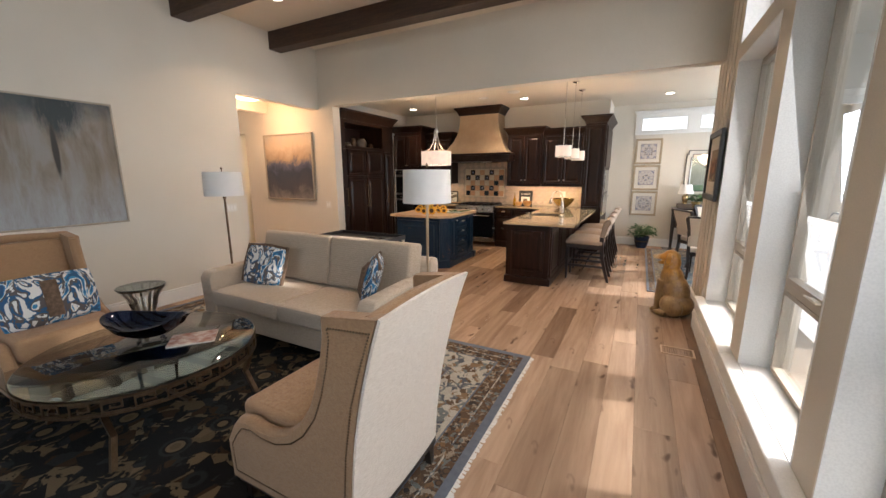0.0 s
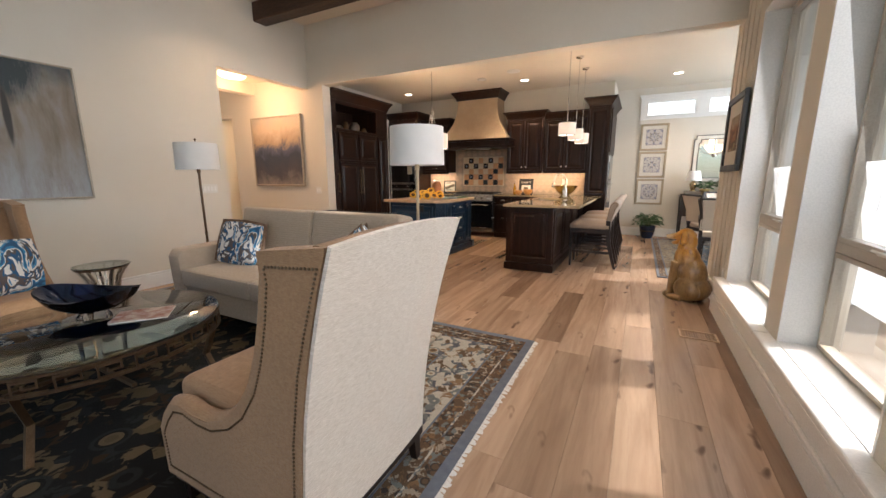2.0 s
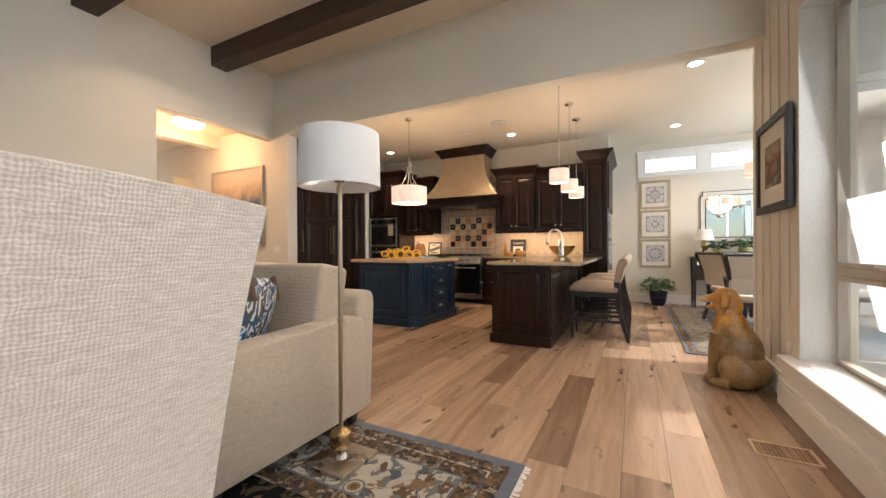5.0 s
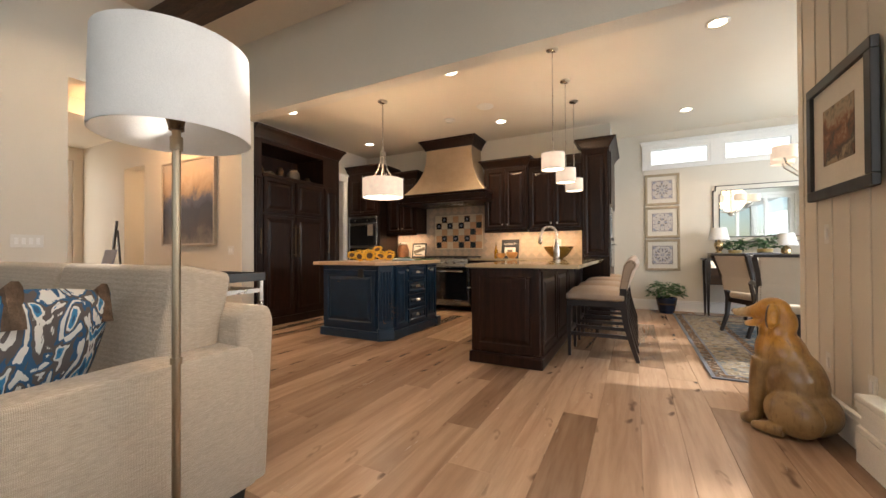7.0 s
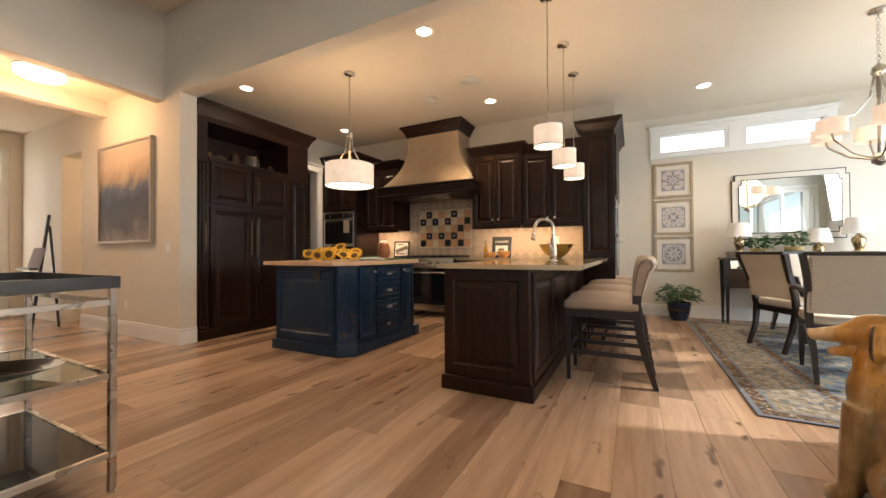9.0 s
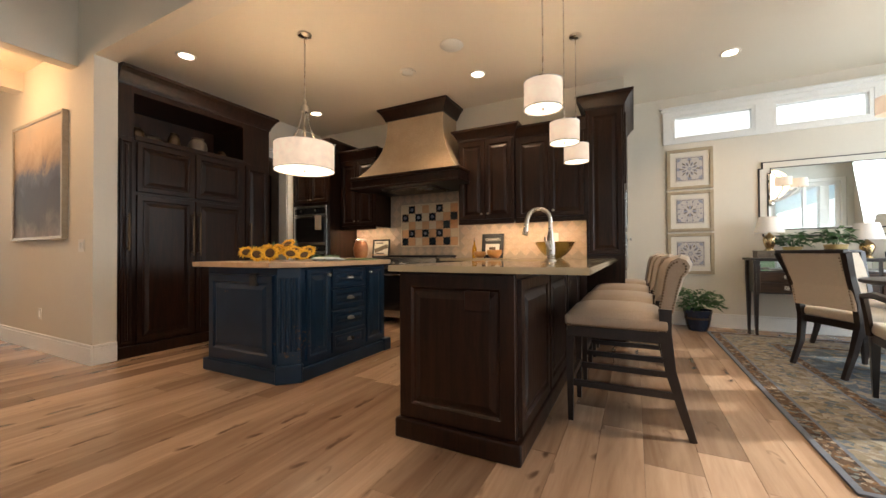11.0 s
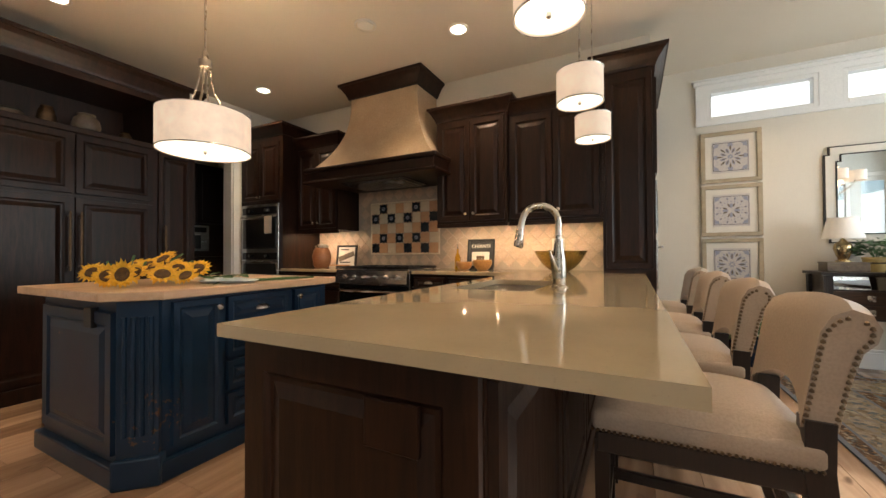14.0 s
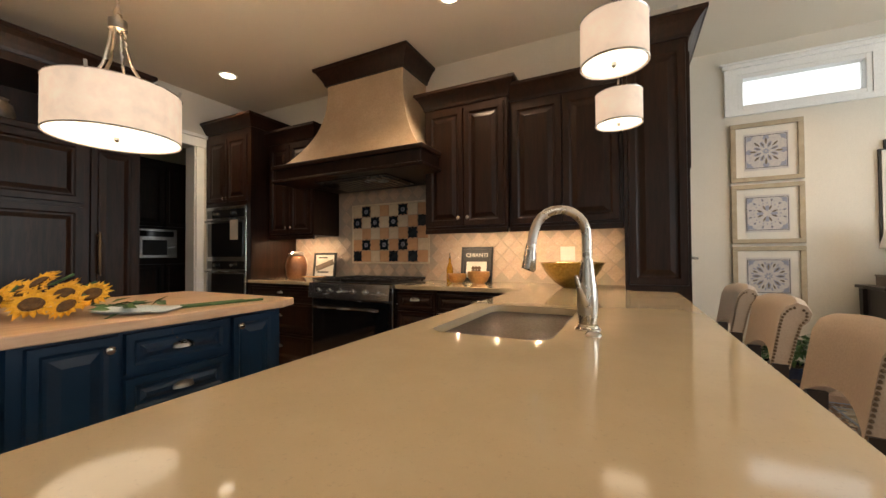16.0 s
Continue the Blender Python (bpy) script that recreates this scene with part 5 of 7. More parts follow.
# bar stools
def bar_stool(y):
    s = thing("bar_stool", "dark wood bar stool with taupe leather seat and rolled back", "stool", pose(-0.66, y, 0), "bar stools")
    seat = joined(boxes((-0.29, 0.245, -0.228, 0.228, 0.555, 0.625), bevel=0.022, seg=3), moved(cushion(0.535, 0.456, 0.13, 0.1, 14, 0.42), pose(-0.022, 0, 0.55)))
    part("seat", seat, STOOLHIDE, s, "domed taupe leather seat", True)
    part("seat_frame", boxes((-0.275, 0.24, -0.219, 0.219, 0.495, 0.557), bevel=0.004, seg=1), DARKLEG, s)
    # back: thick, raked, rolled over at the top and arched along its lower edge
    prof = [(0.190, 0.66), (0.205, 0.75), (0.220, 0.84), (0.230, 0.895), (0.252, 0.936), (0.288, 0.953), (0.322, 0.940), (0.338, 0.908), (0.329, 0.876), (0.305, 0.850), (0.287, 0.79), (0.272, 0.72), (0.260, 0.66)]
    n, hw = 12, 0.212
    bm = bmesh.new()
    rows = []
    for j in range(n + 1):
        u = 2 * j / n - 1
        rise, crown_up, bow = 0.075 * (1 - u * u), 0.022 * (1 - u * u), 0.03 * (1 - u * u)
        rows.append([bm.verts.new((x + bow, hw * u, z + (rise * max(0, (0.80 - z) / 0.14) + crown_up * max(0, (z - 0.80) / 0.18)))) for x, z in prof])
    m = len(prof)
    for a, b in zip(rows, rows[1:]):
        for k in range(m):
            bm.faces.new((a[k], b[k], b[(k + 1) % m], a[(k + 1) % m]))
    bm.faces.new(rows[0]), bm.faces.new(rows[-1][::-1])
    bmesh.ops.recalc_face_normals(bm, faces=bm.faces)
    bk = part("backrest", bm, STOOLHIDE, s, "scrolled leather back", True)
    for sy in (-0.213, 0.213):
        tagged(part("nailhead_row", nail_line([(0.254, sy, 0.675), (0.266, sy, 0.72), (0.280, sy, 0.79), (0.298, sy, 0.855), (0.318, sy, 0.882), (0.322, sy, 0.908), (0.308, sy, 0.925)], 0.0065, 0.0155), NAIL, bk), kind="stuff")
        tagged(part("nailhead_row", nail_line([(0.198, sy, 0.675), (0.212, sy, 0.75), (0.227, sy, 0.84), (0.239, sy, 0.893), (0.260, sy, 0.922), (0.285, sy, 0.934)], 0.0065, 0.0155), NAIL, bk), kind="stuff")
        tagged(part("nailhead_row", nail_line([(0.20, sy, 0.672), (0.26, sy, 0.672)], 0.0065, 0.0155), NAIL, bk), kind="stuff")
        tagged(part("nailhead_trim", nail_line([(-0.285, sy * 1.09, 0.566), (0.24, sy * 1.09, 0.566)], 0.0055, 0.015), NAIL, s), kind="stuff")
    for sy in (-0.194, 0.194):
        part("front_leg", tube([(-0.26, sy, 0.0), (-0.262, sy, 0.3), (-0.26, sy, 0.53)], 0.026, 4, [0.75, 1.0, 1.2]), DARKLEG, s)
        part("back_leg", tube([(0.345, sy, 0.0), (0.295, sy, 0.17), (0.245, sy, 0.36), (0.222, sy, 0.56), (0.226, sy, 0.68)], 0.03, 4, [0.8, 1, 1.2, 1.4, 1.35]), DARKLEG, s)
        part("side_stretcher", boxes((-0.25, 0.27, sy - 0.011, sy + 0.011, 0.205, 0.24)), DARKLEG, s)
    part("foot_rail", boxes((-0.27, -0.248, -0.19, 0.19, 0.22, 0.26)), DARKLEG, s)
    part("rear_stretcher", boxes((0.235, 0.257, -0.19, 0.19, 0.33, 0.36)), DARKLEG, s)
    return s


first = bar_stool(6.15)
for y in (6.88, 7.63, 8.38):
    copy_thing(first, pose(-0.66, y, 0))

# backsplash: a decorative tile panel within diagonal travertine
bsp = setting("backsplash", boxes((-4.765, -1.06, 8.606, 8.619, 0.92, 1.40), (-4.06, -2.66, 8.606, 8.619, 1.40, 1.92)), GROUT, "tumbled travertine backsplash with a decorative tile panel", "backsplash")
part("panel_border", boxes((-3.86, -2.85, 8.592, 8.606, 1.085, 1.105), (-3.86, -2.85, 8.592, 8.606, 1.725, 1.745), (-3.86, -3.84, 8.592, 8.606, 1.105, 1.725), (-2.87, -2.85, 8.592, 8.606, 1.105, 1.725), bevel=0.004, seg=1), CREAMTILE, bsp)
NAVY_AT = {(0, 1), (0, 5), (1, 0), (1, 2), (1, 4), (1, 7), (2, 6), (3, 1), (3, 3), (3, 5), (4, 0), (4, 4), (4, 6)}
tile_mesh, navy_mesh = {}, None
tw, th = 0.97 / 8, 0.62 / 5
for key, m in (("c", CREAMTILE), ("p", PEACHTILE)):
    tile_mesh[key] = mesh(boxes((-tw / 2 + 0.002, tw / 2 - 0.002, -0.009, 0, -th / 2 + 0.002, th / 2 - 0.002), bevel=0.003, seg=1), "tile", m)
star = [(0.5 * tw * (0.93 + 0.09 * math.cos(8 * a)) * math.cos(a) / max(abs(math.cos(a)), abs(math.sin(a))) ** 0.75, 0.5 * th * (0.93 + 0.09 * math.cos(8 * a)) * math.sin(a) / max(abs(math.cos(a)), abs(math.sin(a))) ** 0.75) for a in [2 * math.pi * k / 32 for k in range(32)]]
navy_mesh = mesh(prism(star, 0.007, "y", -0.012), "tile", NAVYTILE)
motif = joined(*[moved(cyl(0.010, 0, 0.002, seg=10), pose(0.026 * math.cos(a), -0.012, 0.026 * math.sin(a), 90)) for a in [math.pi / 4 * k for k in range(8)]], moved(cyl(0.009, 0, 0.002, seg=10), pose(0, -0.012, 0, 90)))
motif_mesh = mesh(moved(motif, Matrix.Translation((0, -0.0045, 0)) @ Matrix.Diagonal((0.72, 0.6, 0.72, 1))), "tile_motif", GREYPRINT)
for r in range(5):
    for c in range(8):
        kind = "c" if (r + c) % 2 == 0 else "p"
        if (r, c) in NAVY_AT:
            kind = "p" if (r + c) % 3 else "c"
        t = new("tile", tile_mesh[kind])
        t.parent, t.location = bsp, (-3.84 + tw * (c + 0.5), 8.606, 1.725 - th * (r + 0.5))
        if (r, c) in NAVY_AT:
            t = new("tile", navy_mesh)
            t.parent, t.location = bsp, (-3.84 + tw * (c + 0.5), 8.606, 1.725 - th * (r + 0.5))
            if (r + c) % 2 or r == 3:
                q = new("tile_motif", motif_mesh)
                q.parent = t
s = 0.105
dia = mesh(moved(boxes((-s / 2 + 0.0015, s / 2 - 0.0015, -0.009, 0, -s / 2 + 0.0015, s / 2 - 0.0015), bevel=0.003, seg=1), pose(0, 0, 0, 0, 45, 0)), "tile", TRAVERTINE)
d = s * math.sqrt(2)
for i in range(-2, 52):
    for j in range(0, 16):
        x, z = -4.765 + i * d / 2, 0.94 + j * d / 2
        if (i + j) % 2 or x < -4.70 or x > -1.12 or z < 0.985 or z > (1.87 if -4.0 < x < -2.72 else 1.34):
            continue
        if -3.94 < x < -2.77 and 1.02 < z < 1.81:
            continue
        t = new("tile", dia)
        t.parent, t.location = bsp, (x, 8.606, z)

# ---- living room ----
def rug(name, label, x0, x1, y0, y1, bands, fringe, z=0.001):
    r = thing(name, label, "rug")
    h = 0.011
    a, b, c, d = x0, x1, y0, y1
    for i, (w, m) in enumerate(bands):
        if i == len(bands) - 1:
            part("field", boxes((a, b, c, d, z, z + h)), m, r)
            break
        part("border", boxes((a, b, c, c + w, z, z + h), (a, b, d - w, d, z, z + h), (a, a + w, c + w, d - w, z, z + h), (b - w, b, c + w, d - w, z, z + h)), m, r)
        a, b, c, d = a + w, b - w, c + w, d - w
    if fringe:
        n = int((y1 - y0) / 0.022)
        for s, xe in ((1, x1), (-1, x0)):
            bm = bmesh.new()
            for i in range(n):
                y = y0 + (i + 0.5) * (y1 - y0) / n
                L, k = random.uniform(0.02, 0.034), random.uniform(-0.012, 0.012)
                q = [bm.verts.new(p) for p in ((xe, y - 0.0105, z + 0.006), (xe, y + 0.0105, z + 0.006), (xe + s * L, y + 0.009 + k, z + 0.003), (xe + s * L, y - 0.009 + k, z + 0.003))]
                bm.faces.new(q[::-1] if s > 0 else q)
            part("fringe", bm, FRINGE, r, "pale cotton fringe")
    return r


rug("living_rug", "dark patterned wool rug with ivory floral border and fringe", -5.0, -0.73, -1.6, 3.08,
    [(0.055, RUGSELV), (0.075, RUGBROWN), (0.012, RUGIVORY), (0.085, RUGBROWN), (0.012, RUGSELV), (0.31, RUGIVORY), (0.012, RUGSELV), (0.085, RUGBROWN), (0.012, RUGIVORY), (0, RUGDARK)], True)
rug("dining_rug", "faded blue and tan patterned rug under the dining table", 0.21, 3.0, 5.74, 9.22,
    [(0.03, RUGSELV), (0.08, RUGBROWN), (0.02, RUGSELV), (0.33, RUGDINEB), (0.02, RUGSELV), (0.07, RUGBROWN), (0, RUGDINE)], False)
RZ = 0.012


def wing_chair(m, label):
    """Faces +x; the origin is on the floor under the middle of the seat."""
    c = thing("wing_chair", label, "armchair", m, "wing chairs")
    # back: raked, curved crest, light outside
    hw = 0.355
    bm = bmesh.new()
    rows = []
    for i in range(11):
        k = i / 10
        x = -0.300 - 0.035 * k - 0.150 * k ** 2.1
        z = 0.14 + 0.98 * k
        w = hw * (0.97 + 0.03 * k)
        rows.append([bm.verts.new((x - 0.012 * (1 - (2 * j / 8 - 1) ** 2), w * (2 * j / 8 - 1), z + 0.022 * k * (1 - (2 * j / 8 - 1) ** 2))) for j in range(9)])
    for a, b in zip(rows, rows[1:]):
        for j in range(8):
            bm.faces.new((a[j], b[j], b[j + 1], a[j + 1]))
    bmesh.ops.recalc_face_normals(bm, faces=bm.faces)
    for f in bm.faces:
        if f.normal.x > 0:
            f.normal_flip()
    bmesh.ops.solidify(bm, geom=bm.faces[:], thickness=-0.012)
    part("outside_back", bm, CHAIRLIGHT, c, "cream slub fabric outside back", True)
    part("inside_back", moved(boxes((-0.05, 0.05, -0.29, 0.29, 0.0, 0.64), bevel=0.03, seg=3), pose(-0.255, 0, 0.44, 0, -14, 0)), TAN, c, smooth=True)
    part("crest", tube([(-0.425, -0.33, 1.08), (-0.425, -0.15, 1.092), (-0.425, 0, 1.098), (-0.425, 0.15, 1.092), (-0.425, 0.33, 1.08)], 0.034, 10), TAN, c, smooth=True)
    # wing and scooped arm in one outline, padded
    edge = [(-0.225, 1.085), (-0.228, 1.02), (-0.205, 0.90), (-0.17, 0.775), (-0.125, 0.665), (-0.05, 0.56), (0.03, 0.495), (0.13, 0.455), (0.22, 0.452), (0.30, 0.468), (0.36, 0.455), (0.405, 0.405), (0.445, 0.335)]
    side = [(-0.475, 1.115)] + edge + [(0.435, 0.14), (-0.30, 0.14), (-0.316, 0.35), (-0.342, 0.58), (-0.383, 0.80), (-0.435, 0.99)]
    trim = [(-0.445, 1.06), (-0.25, 1.045)] + [(x - 0.028, z - 0.022) for x, z in edge[1:-1]] + [(0.42, 0.32), (0.41, 0.18), (-0.22, 0.18)]
    for s in (-1, 1):
        y0 = 0.285 if s > 0 else -0.355
        w = part("side_wing", prism(side, 0.07, "y", y0), TAN, c, "tan woven side with nailhead trim")
        yo = s * 0.356
        part("nailhead_trim", nail_line([(x, yo, z) for x, z in trim], 0.0048, 0.0135), NAIL, w)
        part("nailhead_trim", nail_line([(-0.445, yo, 1.06), (-0.39, yo, 0.90), (-0.345, yo, 0.75), (-0.305, yo, 0.52), (-0.275, yo, 0.18)], 0.0048, 0.0135), NAIL, w)
        part("roll", tube([(x - 0.012, s * 0.32, z - 0.012) for x, z in edge], 0.036, 10), TAN, w, smooth=True)
    part("seat_cushion", moved(boxes((-0.30, 0.44, -0.28, 0.28, 0.34, 0.51), bevel=0.04, seg=4), Matrix.Identity(4)), TAN, c, smooth=True)
    part("front_rail", boxes((-0.27, 0.425, -0.33, 0.33, 0.15, 0.345), bevel=0.012), TAN, c)
    part("base_rail", boxes((-0.315, 0.42, -0.34, 0.34, 0.105, 0.142)), DARKLEG, c)
    for x, y in ((-0.285, -0.3), (-0.285, 0.3), (0.38, -0.3), (0.38, 0.3)):
        part("leg", tube([(x * 1.05, y, 0), (x, y, 0.12)], 0.032, 4, [0.7, 1.1]), DARKLEG, c)
    return c


wing_chair(pose(-1.215, 1.285, RZ, 0, 0, 180), "cream and tan wing chair with nailhead trim on the rug")
wing_chair(pose(-4.02, 1.0, RZ, 0, 0, 0), "tan wing chair with a blue patterned pillow")


def throw_pillow(m, label, w=0.48, h=0.42, fringe="band"):
    p = thing("throw_pillow", label, "pillow", m, "blue ikat pillows")
    part("cover", moved(cushion(w, h, 0.15), pose(0, 0, 0, 90, 0, 0) @ pose(0, 0, -0.075)), IKATBLUE, p, smooth=True)
    if fringe == "band":
        for s in (-1, 1):
            part("fringe_band", tube([(s * 0.155, 0.008, -h / 2 * 0.94), (s * 0.155, -0.06, -h * 0.2), (s * 0.155, -0.068, h * 0.2), (s * 0.155, 0.008, h / 2 * 0.98), (s * 0.155, 0.05, h * 0.25)], 0.028, 8), FUR, p, "brown fringe band", True)
    elif fringe == "mid":
        part("fringe_band", boxes((-0.045, 0.045, -0.081, -0.05, -h * 0.36, h * 0.36), bevel=0.008), FUR, p, "brown braided band", True)
    else:
        part("fringe_band", tube([(-w * 0.46, 0, -h * 0.46), (-w * 0.48, 0, 0), (-w * 0.46, 0, h * 0.46), (0, 0, h * 0.49), (w * 0.46, 0, h * 0.46), (w * 0.48, 0, 0), (w * 0.46, 0, -h * 0.46)], 0.022, 7), FUR, p, "brown fringe edge", True)
    return p


throw_pillow(pose(-3.86, 1.0, 0.70, -14, 0, 90), "blue and white ikat lumbar pillow on the wing chair", 0.56, 0.38, "mid")

# sofa
so = thing("sofa", "oatmeal linen two-seat sofa with loose back cushions", "sofa", pose(0, 0, RZ))
S0, S1, F0, F1 = -3.90, -1.69, 2.12, 3.12
part("base", boxes((S0 + 0.02, S1 - 0.02, F0 + 0.02, F1 - 0.02, 0.10, 0.30), bevel=0.01), LINEN, so)
part("back_frame", prism([(F1 - 0.16, 0.28), (F1 - 0.13, 0.78), (F1 - 0.08, 0.815), (F1 + 0.01, 0.80), (F1 + 0.03, 0.74), (F1 - 0.005, 0.10), (F1 - 0.1, 0.10)], S1 - S0 - 0.01, "x", S0 + 0.005, 0.02), LINEN, so, "linen outside back", True)
for x0 in (S0, S1 - 0.17):
    part("arm", prism([(F0, 0.095), (F0 - 0.02, 0.575), (F0 + 0.02, 0.64), (F1 - 0.10, 0.665), (F1 - 0.06, 0.63), (F1 - 0.05, 0.095)], 0.17, "x", x0, 0.022), LINEN, so, "square linen arm", True)
mid = (S0 + S1) / 2
for x0, x1 in ((S0 + 0.175, mid - 0.004), (mid + 0.004, S1 - 0.175)):
    sc = part("seat_cushion", boxes((x0, x1, F0 - 0.02, F1 - 0.30, 0.30, 0.465), bevel=0.035, seg=4), LINEN, so, smooth=True)
    part("welt", tube([(x0 + 0.012, F0 - 0.018, 0.455), (x1 - 0.012, F0 - 0.018, 0.455)], 0.006), LINEN, sc)
    part("back_cushion", moved(boxes((x0 - (0.08 if x0 < mid - 0.5 else 0), x1 + (0.06 if x0 > mid - 0.5 else 0), -0.11, 0.11, 0.0, 0.515), bevel=0.035, seg=4), pose(0, F1 - 0.28, 0.455, -11, 0, 0)), LINEN, so, smooth=True)
for x in (S0 + 0.1, S1 - 0.1):
    for y in (F0 + 0.08, F1 - 0.08):
        part("leg", tube([(x, y, 0), (x, y, 0.10)], 0.04, 4, [0.7, 1.1]), DARKLEG, so)
throw_pillow(pose(-3.43, 2.52, 0.68, -18, 6, 20), "blue ikat pillow with brown fringe on the sofa", 0.46, 0.42, "edge")
throw_pillow(pose(-2.03, 2.53, 0.71, -16, -6, -58), "blue ikat pillow with fringe bands on the sofa", 0.44, 0.44, "band")


# floor lamps
def floor_lamp(x, y, z0):
    l = thing("floor_lamp", "slim bronze floor lamp with a white drum shade", "floor lamp", pose(x, y, z0), "floor lamps")
    part("base_plate", joined(boxes((-0.13, 0.13, -0.13, 0.13, 0, 0.022), bevel=0.004), lathe([(0.04, 0.022), (0.03, 0.04), (0.02, 0.05)], 16)), NICKEL, l)
    part("ball", lathe([(0.012, 0.05), (0.05, 0.075), (0.058, 0.11), (0.05, 0.145), (0.015, 0.17)], 20), BRASS, l, "brass ball", True)
    part("pole", joined(cyl(0.0115, 0.165, 1.40, seg=12), cyl(0.016, 0.69, 0.71, seg=12), cyl(0.017, 1.33, 1.37, seg=12)), BRONZE if x < -3 else POLE, l, smooth=True)
    part("socket", joined(cyl(0.02, 1.39, 1.46, seg=12), tube([(-0.05, 0, 1.44), (-0.03, 0, 1.40), (0.03, 0, 1.40), (0.05, 0, 1.44)], 0.006)), BRONZE, l)
    part("shade", lathe([(0.200, 1.365), (0.194, 1.632), (0.190, 1.632), (0.196, 1.365)], 44, caps=False), SHADE, l, "white linen drum shade", True)
    part("harp", joined(cyl(0.004, 1.45, 1.66, seg=8), boxes((-0.188, 0.188, -0.003, 0.003, 1.615, 1.621), (-0.003, 0.003, -0.188, 0.188, 1.615, 1.621)), lathe([(0.002, 1.655), (0.012, 1.67), (0.002, 1.685)], 12)), BRONZE, l)


floor_lamp(-1.56, 2.70, RZ)
floor_lamp(-4.22, 2.66, RZ)

# coffee table
tb = thing("coffee_table", "round glass coffee table on a bronze Greek-key frame", "table", pose(-2.864, 1.165, RZ) @ Matrix.Diagonal((0.935, 0.935, 1, 1)))
part("glass_top", lathe([(0.675, 0.445), (0.685, 0.452), (0.675, 0.459)], 64), TABLEGLASS, tb, "thick bevelled glass", True)
ap = part("apron", joined(lathe([(0.665, 0.425), (0.69, 0.43), (0.69, 0.443), (0.665, 0.443)], 64, caps=False), lathe([(0.665, 0.345), (0.688, 0.345), (0.688, 0.357), (0.665, 0.357)], 64, caps=False)), BRONZE, tb, "bronze ring")
for i in range(28):
    a = 2 * math.pi * i / 28
    key = boxes((-0.066, 0.066, -0.004, 0.004, 0.357, 0.366), (-0.066, -0.057, -0.004, 0.004, 0.366, 0.425), (-0.057, 0.035, -0.004, 0.004, 0.412, 0.425), (0.026, 0.035, -0.004, 0.004, 0.38, 0.412), (-0.02, 0.026, -0.004, 0.004, 0.38, 0.388), (-0.028, -0.02, -0.004, 0.004, 0.38, 0.40))
    part("key_motif", moved(key, Matrix.Rotation(a, 4, "Z") @ pose(0, -0.678, 0)), BRONZE, ap)
for i in range(4):
    a = math.pi / 4 + math.pi / 2 * i
    pts = [(0.66 * math.cos(a), 0.66 * math.sin(a), 0.35), (0.60 * math.cos(a), 0.60 * math.sin(a), 0.18), (0.66 * math.cos(a), 0.66 * math.sin(a), 0.0)]
    part("leg", tube(pts, 0.022, 4), BRONZE, tb)
part("stretcher", boxes((-0.44, 0.44, -0.012, 0.012, 0.16, 0.18), (-0.012, 0.012, -0.44, 0.44, 0.182, 0.2)), BRONZE, tb)
bo = thing("glass_bowl", "deep cobalt blue boat-shaped glass bowl on small feet", "bowl", pose(-2.98, 1.22, RZ + 0.459, 0, 0, 25))
bm = bmesh.new()
rings = []
prof = [(0.05, 0.035), (0.11, 0.045), (0.17, 0.085), (0.20, 0.135), (0.19, 0.135), (0.155, 0.09), (0.10, 0.058), (0.03, 0.05)]
for r, z in prof:
    rings.append([bm.verts.new((1.45 * r * math.cos(t), 0.92 * r * math.sin(t), z + 0.05 * (r / 0.2) ** 2 * math.cos(t) ** 2)) for t in [2 * math.pi * i / 40 for i in range(40)]])
for a, b in zip(rings, rings[1:]):
    for i in range(40):
        bm.faces.new((a[i], a[(i + 1) % 40], b[(i + 1) % 40], b[i]))
bm.faces.new(rings[0][::-1]), bm.faces.new(rings[-1])
bmesh.ops.recalc_face_normals(bm, faces=bm.faces)
part("bowl", bm, COBALT, bo, "cobalt glass", True)
for a in (0.3, 2.4, 4.5):
    part("foot", tube([(0.09 * math.cos(a), 0.07 * math.sin(a), 0.0), (0.07 * math.cos(a), 0.05 * math.sin(a), 0.04)], 0.013, 8, [1.3, 0.6]), GLASS, bo, "clear glass foot", True)
mz = thing("magazine", "glossy magazine lying on the glass table", "magazine", pose(-2.70, 1.36, RZ + 0.4602, 0, 0, -38))
part("pages", boxes((-0.105, 0.105, -0.14, 0.14, 0, 0.009)), PAPER, mz)
part("cover", boxes((-0.107, 0.107, -0.142, 0.142, 0.009, 0.0105)), MAGAZINE, mz, "printed cover")

# side table
sd = thing("side_table", "round glass side table on flared metal slats", "table", pose(-4.35, 1.78, RZ))
part("top", lathe([(0.20, 0.50), (0.205, 0.506), (0.20, 0.512)], 40), TABLEGLASS, sd, "glass top", True)
part("ring", lathe([(0.175, 0.485), (0.19, 0.485), (0.19, 0.499), (0.175, 0.499)], 40, caps=False), BRONZE, sd)
for i in range(14):
    a = 2 * math.pi * i / 14
    part("slat", moved(joined(tube([(0.13, 0, 0.0), (0.085, 0, 0.12), (0.09, 0, 0.26), (0.125, 0, 0.4), (0.18, 0, 0.49)], 0.011, 4)), Matrix.Rotation(a, 4, "Z")), NICKEL, sd)

